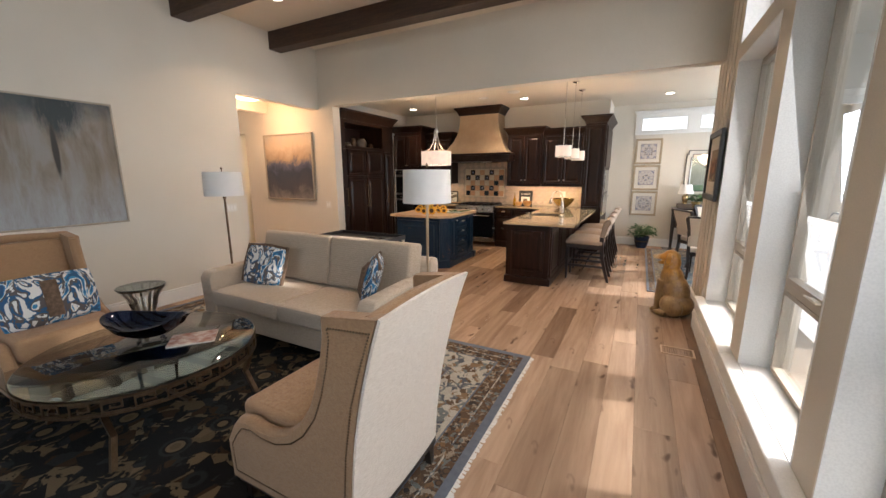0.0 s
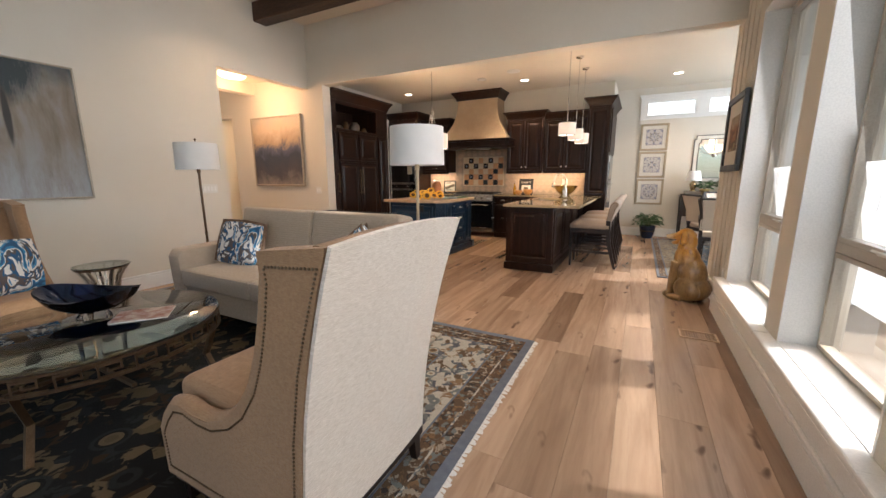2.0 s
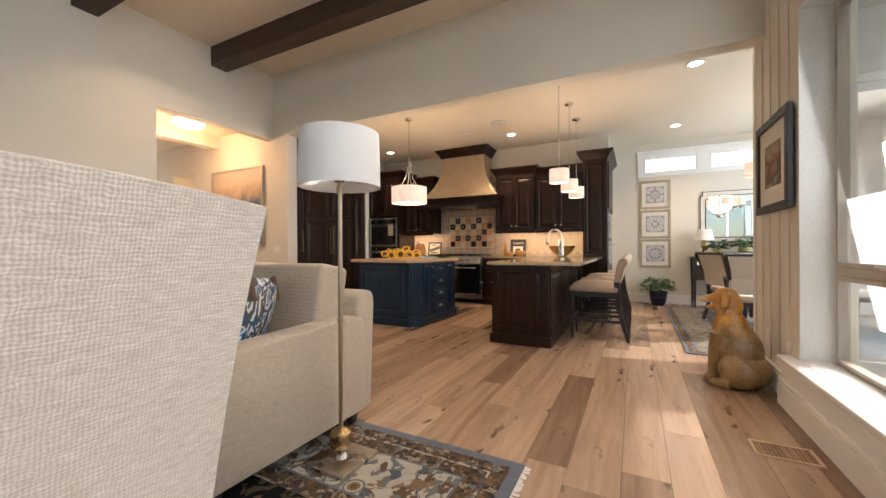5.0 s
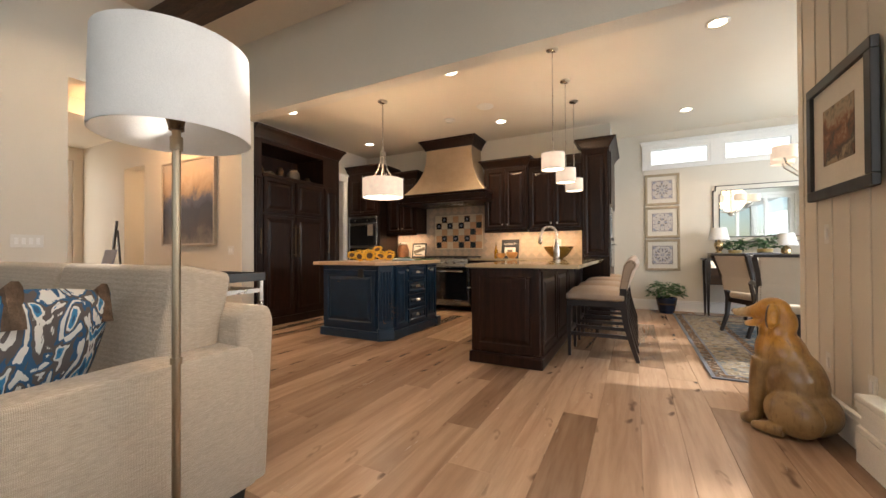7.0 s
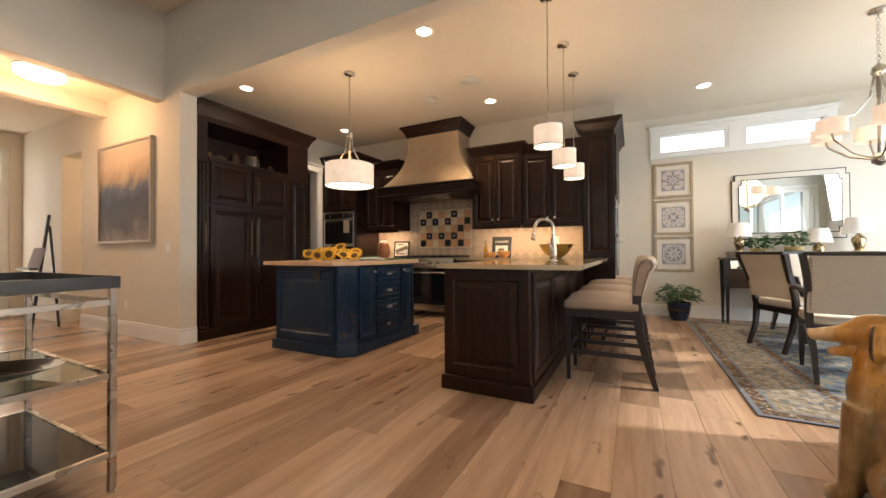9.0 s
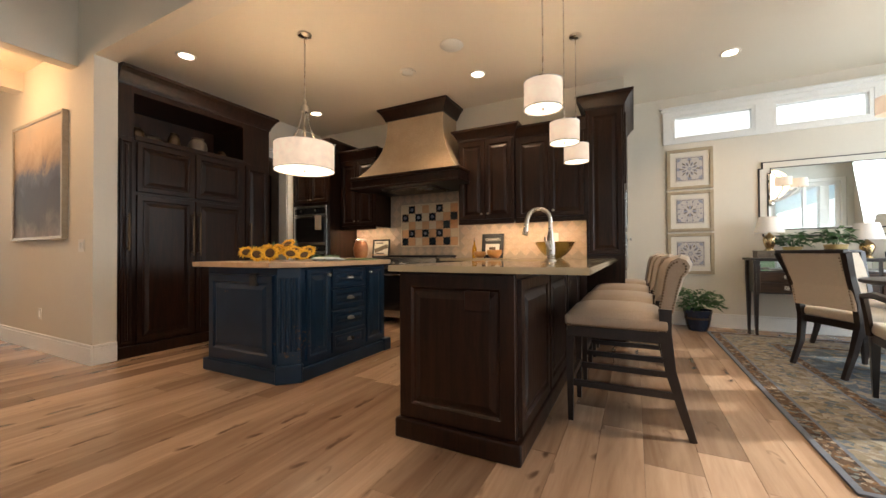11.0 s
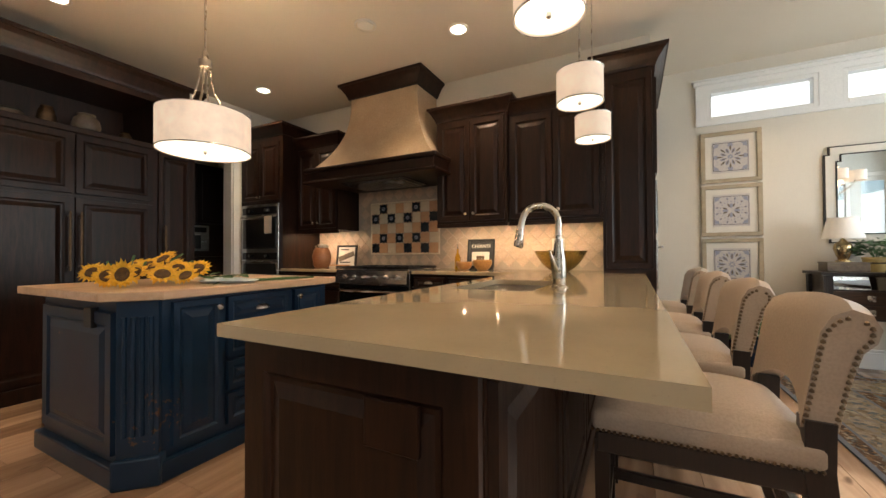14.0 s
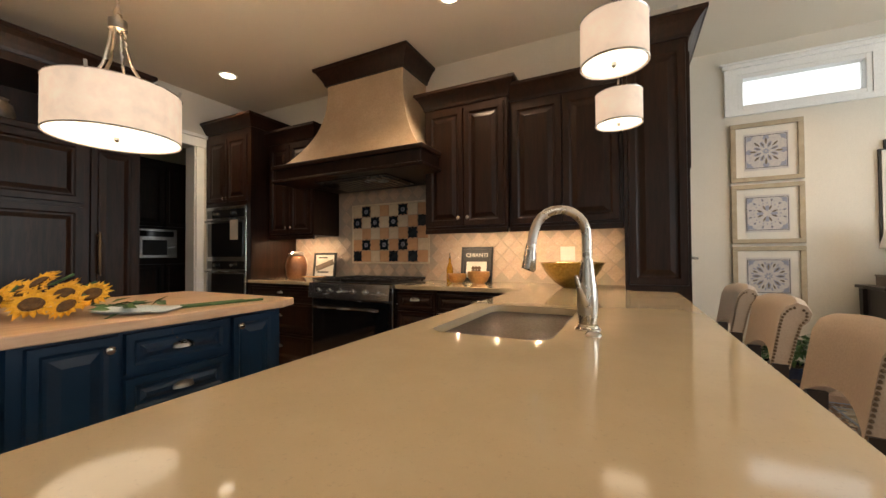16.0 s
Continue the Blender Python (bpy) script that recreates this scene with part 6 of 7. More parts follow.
# bar cart behind the sofa
bc = thing("bar_cart", "silver metal bar cart with black tray top and glass shelves", "cart")
B0, B1, C0, C1 = -3.36, -2.43, 3.22, 3.63
for x in (B0, B1):
    for y in (C0, C1):
        part("leg", boxes((x - 0.013, x + 0.013, y - 0.013, y + 0.013, 0.0, 0.86), bevel=0.003, seg=1), NICKEL, bc)
for z in (0.16, 0.49, 0.80):
    fr2 = part("shelf_frame", boxes((B0 + 0.013, B1 - 0.013, C0 - 0.01, C0 + 0.01, z - 0.012, z + 0.012), (B0 + 0.013, B1 - 0.013, C1 - 0.01, C1 + 0.01, z - 0.012, z + 0.012), (B0 - 0.01, B0 + 0.01, C0 + 0.013, C1 - 0.013, z - 0.012, z + 0.012), (B1 - 0.01, B1 + 0.01, C0 + 0.013, C1 - 0.013, z - 0.012, z + 0.012)), NICKEL, bc)
    if z < 0.7:
        part("shelf_glass", boxes((B0 + 0.01, B1 - 0.01, C0 + 0.01, C1 - 0.01, z, z + 0.008)), DARKGLASS if z < 0.3 else TABLEGLASS, fr2)
part("tray", boxes((B0 - 0.02, B1 + 0.02, C0 - 0.02, C1 + 0.02, 0.86, 0.872), (B0 - 0.02, B1 + 0.02, C0 - 0.02, C0 - 0.008, 0.872, 0.91), (B0 - 0.02, B1 + 0.02, C1 + 0.008, C1 + 0.02, 0.872, 0.91), (B0 - 0.02, B0 - 0.008, C0 - 0.008, C1 + 0.008, 0.872, 0.91), (B1 + 0.008, B1 + 0.02, C0 - 0.008, C1 + 0.008, 0.872, 0.91)), BLACK, bc, "black tray top")
part("inset_plate", boxes((-2.85, -2.6, C0 + 0.06, C1 - 0.1, 0.872, 0.875)), STEEL, bc)
single("leaf_dish", moved(shell([(0.03, 0), (0.10, 0.02), (0.17, 0.05)], 0.005, 26), Matrix.Diagonal((1.2, 0.8, 1, 1))), NICKEL, "silvery leaf-shaped dish on the cart shelf", "dish", m=pose(-2.72, 3.38, 0.498, 0, 0, 40), smooth=True)


# paintings and framed prints
def framed(name, label, axis, at, u0, u1, z0, z1, canvas, frame_mat, fw=0.03, depth=0.04, mat_w=0.0, out=1, inner=None):
    """A framed picture on a wall; axis y: the wall is at y, u runs along x. out: the way it stands off."""
    f = thing(name, label, "picture")
    def b(ua, ub, za, zb, d0, d1):
        lo, hi = sorted((at + out * d0, at + out * d1))
        return (ua, ub, lo, hi, za, zb) if axis == "y" else (lo, hi, ua, ub, za, zb)
    part("frame", boxes(b(u0, u1, z0, z0 + fw, 0, depth), b(u0, u1, z1 - fw, z1, 0, depth), b(u0, u0 + fw, z0 + fw, z1 - fw, 0, depth), b(u1 - fw, u1, z0 + fw, z1 - fw, 0, depth), bevel=0.004, seg=1), frame_mat, f)
    a = fw
    if mat_w:
        part("mount", boxes(b(u0 + a, u1 - a, z0 + a, z1 - a, 0.004, depth * 0.45)), PAPER, f, "cream mount")
        a += mat_w
    part("picture", boxes(b(u0 + a, u1 - a, z0 + a, z1 - a, 0.006, depth * (0.52 if mat_w else 0.7))), canvas, f)
    if inner:
        inner(f)
    return f


big = framed("large_painting", "large grey-brown abstract painting in a thin silver frame", "x", XL, 0.28, 2.11, 1.09, 2.36, ART_BIG, SILVERGILT, 0.018, 0.05)
hp = framed("hall_painting", "misty blue and tan landscape painting in a pale frame", "y", YF, -6.70, -5.39, 1.14, 2.38, ART_HALL, SILVERGILT, 0.03, 0.05, out=-1)
framed("botanical_picture", "framed botanical print with a wide mount and dark frame", "x", XR - 0.016, 4.53, 5.26, 1.335, 2.04, ART_SMALL, BLACK, 0.06, 0.035, 0.13, out=-1)


def tile_motif(cx, cz, y, kind):
    """A medallion of petals in two inks with corner fans and a dark key line."""
    def petals(rows, depth):
        bm = bmesh.new()
        for n, r0, r1, w, turn in rows:
            for i in range(n):
                a = 2 * math.pi * (i + turn) / n
                c, s = math.cos(a), math.sin(a)
                mid = (r0 + r1) / 2
                pet = [(r0, 0), (mid, w / 2), (r1 - 0.006, w * 0.32), (r1, 0), (r1 - 0.006, -w * 0.32), (mid, -w / 2)]
                bm.faces.new([bm.verts.new((cx + u * c - v * s, y - depth, cz + u * s + v * c)) for u, v in pet])
        return bm

    def inner(f):
        h = 0.150
        ink = petals((((8, 0.045, 0.118, 0.034, 0), (16, 0.100, 0.135, 0.014, 0.5), (8, 0.006, 0.034, 0.014, 0.5)), ((4, 0.020, 0.075, 0.040, 0), (20, 0.088, 0.104, 0.013, 0), (12, 0.110, 0.142, 0.020, 0.5)), ((8, 0.030, 0.095, 0.030, 0.5), (4, 0.090, 0.150, 0.050, 0), (8, 0.004, 0.028, 0.016, 0)))[kind], 0.0)
        for sx in (-1, 1):
            for sz in (-1, 1):
                ink.faces.new([ink.verts.new((cx + sx * u, y, cz + sz * v)) for u, v in ((0.142, 0.142), (0.088, 0.142), (0.105, 0.125), (0.108, 0.108), (0.125, 0.105), (0.142, 0.088))])
        bmesh.ops.recalc_face_normals(ink, faces=ink.faces)
        tagged(part("motif", ink, GREYPRINT, f, "blue-grey medallion"), kind="stuff")
        rose = petals((((8, 0.055, 0.108, 0.014, 0), (8, 0.080, 0.125, 0.016, 0.5)), ((8, 0.030, 0.080, 0.016, 0.5), (12, 0.115, 0.135, 0.010, 0.5)), ((8, 0.040, 0.085, 0.012, 0.5), (8, 0.060, 0.120, 0.018, 0)))[kind], 0.0012)
        bmesh.ops.recalc_face_normals(rose, faces=rose.faces)
        tagged(part("motif_tint", rose, POTTERY, f, "brown-grey inner petals"), kind="stuff")
        part("key_line", boxes((cx - h, cx + h, y - 0.001, y + 0.001, cz + h - 0.004, cz + h), (cx - h, cx + h, y - 0.001, y + 0.001, cz - h, cz - h + 0.004), (cx - h, cx - h + 0.004, y - 0.001, y + 0.001, cz - h + 0.004, cz + h - 0.004), (cx + h - 0.004, cx + h, y - 0.001, y + 0.001, cz - h + 0.004, cz + h - 0.004)), NAVYPOT, f, "thin dark key line")
    return inner


FRAMEWOOD = surface("pale_gilt_wood_frame", (0.36, 0.29, 0.19), (0.46, 0.38, 0.26), 0.45, 14, 120, 0.2, 0.25)
PALEPRINT = surface("pale_tile_print", (0.50, 0.47, 0.46), (0.60, 0.55, 0.50), 0.8, 30, 120, 0)
for kind, z0 in enumerate((0.69, 1.26, 1.83)):
    tagged(framed("tile_print", "square print of a blue-grey tile medallion in a silver frame", "y", 9.62, -0.165, 0.36, z0, z0 + 0.545, PALEPRINT, FRAMEWOOD, 0.042, 0.03, 0.062, -1, tile_motif(0.0975, z0 + 0.2725, 9.6005, kind)), group="tile prints")

# ceramic dog by the corner
def ball(x, y, z, rx, ry, rz, turn=0.0):
    bm = bmesh.new()
    bmesh.ops.create_icosphere(bm, subdivisions=3, radius=1.0, matrix=pose(x, y, z, 0, turn, 0) @ Matrix.Diagonal((rx, ry, rz, 1)))
    return bm


def dog_statue():
    """A sitting dog that faces +x: haunches, sloping back, chest, neck, head with open muzzle, ears, legs."""
    body = [ball(-0.05, 0, 0.14, 0.185, 0.15, 0.145), ball(-0.02, 0, 0.29, 0.155, 0.135, 0.20, 16), ball(0.035, 0, 0.42, 0.130, 0.120, 0.17, 15), ball(0.055, 0, 0.53, 0.092, 0.085, 0.13, 8),
            ball(0.075, 0, 0.685, 0.088, 0.068, 0.070), ball(0.035, 0, 0.61, 0.078, 0.070, 0.10), ball(0.125, 0, 0.672, 0.066, 0.050, 0.052, 10),
            tube([(0.13, 0, 0.672), (0.19, 0, 0.656), (0.245, 0, 0.646), (0.282, 0, 0.640)], 0.042, 14, [1.1, 0.84, 0.70, 0.5]),
            tube([(0.11, 0, 0.612), (0.17, 0, 0.590), (0.222, 0, 0.580)], 0.026, 12, [1.2, 0.9, 0.65]),
            ball(0.284, 0, 0.652, 0.016, 0.018, 0.014)]
    for s in (-1, 1):
        body += [tube([(0.058, s * 0.066, 0.715), (0.046, s * 0.092, 0.675), (0.05, s * 0.098, 0.62), (0.066, s * 0.09, 0.585)], 0.030, 10, [0.7, 1.15, 1.1, 0.5]),
                 tube([(0.105, s * 0.075, 0.40), (0.13, s * 0.08, 0.22), (0.14, s * 0.08, 0.06), (0.17, s * 0.08, 0.03), (0.215, s * 0.08, 0.022)], 0.048, 12, [1.2, 0.95, 0.8, 0.85, 0.55]),
                 ball(-0.05, s * 0.12, 0.13, 0.14, 0.075, 0.12, -20), tube([(-0.02, s * 0.16, 0.035), (0.07, s * 0.165, 0.032), (0.13, s * 0.16, 0.024)], 0.036, 10, [1.0, 1.0, 0.6])]
    ob = single("dog_statue", joined(*body), mat("amber_dog_glaze", dog_build), "glazed amber ceramic dog statue sitting by the wall", "statue", m=pose(0.45, 4.89, 0.0, 0, 0, 147) @ Matrix.Diagonal((0.95, 0.95, 1, 1)))
    rm = ob.modifiers.new("fused", "REMESH")
    rm.mode, rm.voxel_size, rm.use_smooth_shade = "VOXEL", 0.007, True
    sm = ob.modifiers.new("softened", "SMOOTH")
    sm.factor, sm.iterations = 0.5, 4


def dog_build(nt, b):
    v = coords(nt)
    tc, sep = nt.nodes.new("ShaderNodeTexCoord"), nt.nodes.new("ShaderNodeSeparateXYZ")
    nt.links.new(tc.outputs["Object"], sep.inputs[0])
    n = noise_tex(nt, v, 8, 4)
    hair = noise_tex(nt, coords(nt, (30, 30, 7), (0, 0.5, 0)), 1.6, 4, 0.6, 0.8)

    def shifted(src, k):
        m = nt.nodes.new("ShaderNodeMath")
        m.operation, m.inputs[1].default_value = "MULTIPLY_ADD", k
        nt.links.new(n, m.inputs[0]), nt.links.new(src, m.inputs[2])
        return m.outputs[0]

    col = ramp(nt, n, [(0.3, (0.40, 0.165, 0.015)), (0.55, (0.52, 0.25, 0.03)), (0.75, (0.58, 0.33, 0.07))])
    coatc = ramp(nt, n, [(0.35, (0.13, 0.080, 0.034)), (0.6, (0.27, 0.175, 0.075))])
    col = mixc(nt, ramp(nt, shifted(sep.outputs[2], 0.15), [(0.48, (0.85,) * 3), (0.60, (0, 0, 0))]), col, coatc)
    col = mixc(nt, ramp(nt, shifted(sep.outputs[0], 0.05), [(0.20, (0, 0, 0)), (0.255, (0.8,) * 3)]), col, (0.60, 0.47, 0.28))
    col = mixc(nt, ramp(nt, sep.outputs[0], [(0.284, (0, 0, 0)), (0.288, (1, 1, 1))]), col, (0.012, 0.008, 0.006))
    col = mixc(nt, ramp(nt, hair, [(0.30, (0.55,) * 3), (0.48, (0, 0, 0))]), col, (0.13, 0.065, 0.018))
    side = nt.nodes.new("ShaderNodeMath")
    side.operation = "ABSOLUTE"
    nt.links.new(sep.outputs[1], side.inputs[0])
    ear = mixc(nt, 1.0, ramp(nt, side.outputs[0], [(0.078, (0, 0, 0)), (0.084, (1, 1, 1))]), ramp(nt, sep.outputs[2], [(0.57, (0, 0, 0)), (0.585, (1, 1, 1))]), "MULTIPLY")
    ear = mixc(nt, 1.0, ear, ramp(nt, sep.outputs[0], [(0.058, (0, 0, 0)), (0.066, (0.9,) * 3)]), "MULTIPLY")
    col = mixc(nt, ear, col, (0.015, 0.010, 0.008))
    nt.links.new(col, b.inputs["Base Color"])
    b.inputs["Roughness"].default_value, b.inputs["Coat Weight"].default_value, b.inputs["Coat Roughness"].default_value = 0.3, 0.8, 0.07
    bump(nt, b, hair, 0.45, 0.006)


dog_statue()

vt = thing("floor_vent", "wooden slatted floor register flush with the boards", "vent")
part("frame", boxes((0.30, 0.57, 3.72, 3.735, 0.0, 0.006), (0.30, 0.57, 3.885, 3.90, 0.0, 0.006), (0.30, 0.315, 3.735, 3.885, 0.0, 0.006), (0.555, 0.57, 3.735, 3.885, 0.0, 0.006)), BUTCHER, vt)
for i in range(14):
    part("slat", boxes((0.32 + i * 0.017, 0.329 + i * 0.017, 3.736, 3.884, 0.0, 0.005)), OAK, vt)


def plate(name, label, x, y, z, side, n=1):
    s = thing(name, label, "switch")
    w = 0.045 * n + 0.03
    if side == "y":
        part("plate", boxes((x - w / 2, x + w / 2, y - 0.006, y, z - 0.058, z + 0.058), bevel=0.002, seg=1), WHITEPLASTIC, s)
        for i in range(n):
            part("rocker", boxes((x - w / 2 + 0.025 + i * 0.045, x - w / 2 + 0.05 + i * 0.045, y - 0.011, y - 0.006, z - 0.03, z + 0.03)), TRIM, s)
    else:
        d = 1 if side == "+x" else -1
        lo, hi = sorted((x, x + d * 0.006))
        part("plate", boxes((lo, hi, y - w / 2, y + w / 2, z - 0.058, z + 0.058), bevel=0.002, seg=1), WHITEPLASTIC, s)
        lo, hi = sorted((x + d * 0.006, x + d * 0.011))
        for i in range(n):
            part("rocker", boxes((lo, hi, y - w / 2 + 0.025 + i * 0.045, y - w / 2 + 0.05 + i * 0.045, z - 0.03, z + 0.03)), TRIM, s)


plate("light_switch", "white four-gang switch plate beside the hall opening", XL, 3.34, 1.15, "+x", 4)
plate("light_switch", "white switch plate on the window wall", XR - 0.001, 5.12, 1.13, "-x", 1)
plate("wall_outlet", "white outlet plate near the floor", XR - 0.001, 5.12, 0.36, "-x", 1)
plate("wall_outlet", "white outlet plate near the floor", XR - 0.001, 4.66, 0.36, "-x", 1)
plate("light_switch", "cream switch plate on the hall wall", -5.10, YF, 1.07, "y", 2)
plate("wall_outlet", "cream outlet plate on the hall wall", -6.05, YF, 0.38, "y", 1)

# ---- hall ----
hl = thing("flush_ceiling_light", "round lit flush ceiling light with a metal band", "ceiling light", pose(-6.05, 4.42, 2.99))
part("drum", lathe([(0.19, -0.012), (0.20, -0.02), (0.20, -0.085), (0.17, -0.11), (0.01, -0.125)], 36), DIFFUSER, hl, smooth=True)
part("band", lathe([(0.203, -0.02), (0.206, -0.03), (0.203, -0.04)], 36, caps=False), NICKEL, hl)
part("canopy", cyl(0.16, -0.014, 0.0), NICKEL, hl)
lamp("hall_glow", "POINT", pose(-6.05, 4.42, 2.55), 36, (1.0, 0.58, 0.29), radius=0.15)
ws = thing("wall_sconce", "lit fabric-shaded sconce in the hall passage", "wall light", pose(-7.72, 6.59, 1.75))
part("shade", lathe([(0.07, 0), (0.05, 0.14)], 20, caps=False), SCONCE, ws)
part("bracket", joined(boxes((-0.03, 0.03, -0.01, 0.01, -0.12, 0.02)), tube([(0, 0, -0.06), (0, -0.05, -0.06), (0, -0.03, 0.0)], 0.006)), BRONZE, ws)
lamp("sconce_glow", "POINT", pose(-7.62, 6.40, 1.85), 12, WARM, radius=0.06)
cn = thing("candle_chandelier", "iron foyer chandelier with candle lights", "chandelier", pose(-8.3, 3.9, 0))
part("stem", tube([(0, 0, 2.99), (0, 0, 1.98)], 0.012), BLACK, cn)
for i in range(6):
    a = math.pi / 3 * i
    am = part("arm", tube([(0, 0, 2.0), (0.15 * math.cos(a), 0.15 * math.sin(a), 1.92), (0.3 * math.cos(a), 0.3 * math.sin(a), 2.02)], 0.010), BLACK, cn)
    part("candle", cyl(0.014, 2.02, 2.14, 0.3 * math.cos(a), 0.3 * math.sin(a), seg=10), SCONCE, am)
ez = thing("hall_easel", "dark wooden easel stand against the foyer wall", "easel")
part("post", tube([(-7.5, 4.75, 0.0), (-7.62, 4.95, 1.55)], 0.022, 4), BLACK, ez)
part("ledge", boxes((-7.75, -7.3, 4.68, 4.76, 0.80, 0.83)), BLACK, ez)
part("back_leg", tube([(-7.6, 5.05, 0.0), (-7.6, 4.95, 1.4)], 0.018, 4), BLACK, ez)
hb = single("display_book", moved(boxes((-0.17, 0.17, -0.012, 0.012, 0, 0.27), bevel=0.003, seg=1), pose(-7.47, 4.76, 0.83, -14, 0, 0)), GREYPRINT, "grey printed brochure resting on the easel", "brochure")

# ---- dining room ----
cs = thing("console_table", "dark wood console with mirrored top drawers and tapered legs", "console")
K0, K1, L0, L1 = 0.66, 2.25, 9.16, 9.56
part("top", boxes((K0 - 0.02, K1 + 0.02, L0 - 0.02, L1, 0.885, 0.91), bevel=0.004), DARKLEG, cs)
part("case", boxes((K0 + 0.03, K1 - 0.03, L0 + 0.01, L1 - 0.01, 0.50, 0.885)), DARKLEG, cs)
for i in range(3):
    x0 = K0 + 0.06 + i * 0.50
    part("mirror_drawer", boxes((x0, x0 + 0.47, L0, L0 + 0.012, 0.76, 0.875), bevel=0.003, seg=1), MIRROR, cs, "mirrored drawer front")
    for z0 in (0.635, 0.515):
        d = part("drawer", boxes((x0, x0 + 0.47, L0 - 0.004, L0 + 0.012, z0, z0 + 0.112), bevel=0.003, seg=1), BEAM, cs)
        part("square_pull", boxes((x0 + 0.21, x0 + 0.26, L0 - 0.014, L0 - 0.004, z0 + 0.03, z0 + 0.08), bevel=0.004, seg=1), NICKEL, d)
for x in (K0 + 0.03, K1 - 0.03):
    for y in (L0 + 0.04, L1 - 0.04):
        part("leg", tube([(x, y, 0), (x, y, 0.06), (x, y, 0.88)], 0.034, 4, [0.55, 0.6, 1.2]), DARKLEG, cs)

mr = thing("wall_mirror", "large rectangular mirror with stepped corners and a pale gilt frame", "mirror")
def stepped(x0, x1, z0, z1, s):
    return [(x0 + s, z0), (x1 - s, z0), (x1 - s, z0 + s * 2.2), (x1, z0 + s * 2.2), (x1, z1 - s * 2.2), (x1 - s, z1 - s * 2.2), (x1 - s, z1), (x0 + s, z1), (x0 + s, z1 - s * 2.2), (x0, z1 - s * 2.2), (x0, z0 + s * 2.2), (x0 + s, z0 + s * 2.2)]
part("outer_frame", prism(stepped(0.82, 2.07, 1.17, 2.10, 0.035), 0.022, "y", 9.597), BLACK, mr)
part("gilt_frame", prism(stepped(0.833, 2.057, 1.183, 2.087, 0.035), 0.012, "y", 9.588), PAPER, mr, "pale gilt border")
part("inner_bead", prism(stepped(0.90, 1.99, 1.25, 2.02, 0.03), 0.008, "y", 9.582), BLACK, mr)
part("glass", prism(stepped(0.912, 1.978, 1.262, 2.008, 0.03), 0.006, "y", 9.578), MIRROR, mr, "silvered mirror glass")


def table_lamp(x, y, z, s, label, base):
    l = thing("table_lamp", label, "table lamp", pose(x, y, z) @ Matrix.Identity(4))
    part("base", lathe([(0.055 * s, 0), (0.055 * s, 0.012), (0.035 * s, 0.02), (0.05 * s, 0.06 * s), (0.07 * s, 0.13 * s), (0.06 * s, 0.17 * s), (0.025 * s, 0.20 * s), (0.012, 0.22 * s), (0.008, 0.27 * s)], 24), base, l, smooth=True)
    part("shade", lathe([(0.15 * s, 0.22 * s), (0.105 * s, 0.42 * s), (0.102 * s, 0.42 * s), (0.147 * s, 0.22 * s)], 32, caps=False), SHADE, l, "white tapered shade", True)


def deco_box(x, y, z):
    single("trinket_box", joined(boxes((-0.14, 0.14, -0.09, 0.09, 0, 0.075), bevel=0.005), boxes((-0.145, 0.145, -0.095, 0.095, 0.075, 0.087), bevel=0.003), moved(cyl(0.009, 0, 0.015, seg=10), pose(0, -0.09, 0.045, 90))), POTTERY, "grey-brown decorated box on the console", "box", "console boxes", m=pose(x, y, z))


deco_box(0.86, 9.36, 0.91)
deco_box(2.05, 9.36, 0.91)
table_lamp(0.86, 9.36, 0.997, 0.95, "small brass lamp with white shade on a box", BRASS)
table_lamp(2.05, 9.36, 0.997, 1.0, "brass lamp with white shade on a box", BRASS)
table_lamp(1.66, 9.30, 0.91, 0.9, "small round brass lamp with white shade", BRASS)


def leafy(center, r, n, leaf, up=0.6, droop=0.2):
    bm = bmesh.new()
    for i in range(n):
        a, e = random.uniform(0, 2 * math.pi), random.uniform(-0.25, 1.3)
        k = r * random.uniform(0.35, 1.0) * (1 + 0.25 * noise.noise((math.cos(a) * 2, math.sin(a) * 2, e)))
        p = Vector(center) + Vector((math.cos(a) * math.cos(e), math.sin(a) * math.cos(e), math.sin(e) * up)) * k
        m = Matrix.Translation(p) @ Euler((random.uniform(-0.7, 0.7), random.uniform(-0.7, 0.5), a + random.uniform(-0.7, 0.7))).to_matrix().to_4x4()
        L = leaf * random.uniform(0.7, 1.25)
        v = [bm.verts.new(m @ Vector(q)) for q in ((0, 0, 0), (L * 0.4, L * 0.24, L * 0.06), (L, 0, -L * droop), (L * 0.4, -L * 0.24, L * 0.06), (L * 0.45, 0, 0))]
        for a2, b2 in ((0, 1), (1, 2), (2, 3), (3, 0)):
            bm.faces.new((v[a2], v[b2], v[4]))
    return bm


def potted_plant(x, y, z, pr, ph, pot_mat, label, r, n, leaf):
    p = thing("potted_plant", label, "plant", pose(x, y, z))
    part("pot", shell([(pr * 0.68, 0), (pr * 0.85, ph * 0.3), (pr, ph * 0.85), (pr * 1.04, ph * 0.86), (pr * 1.04, ph)], 0.008, 28), pot_mat, p, smooth=True)
    part("soil", cyl(pr * 0.95, ph * 0.55, ph * 0.88), SOIL, p)
    for i in range(7):
        a = i * 0.9
        part("stem", tube([(0, 0, ph * 0.8), (r * 0.25 * math.cos(a), r * 0.25 * math.sin(a), ph + r * 0.3), (r * 0.6 * math.cos(a), r * 0.6 * math.sin(a), ph + r * 0.45)], 0.004, 5), LEAF, p)
    part("leaves", leafy((0, 0, ph + r * 0.25), r, n, leaf, 0.75), LEAF, p, "dense small green leaves")


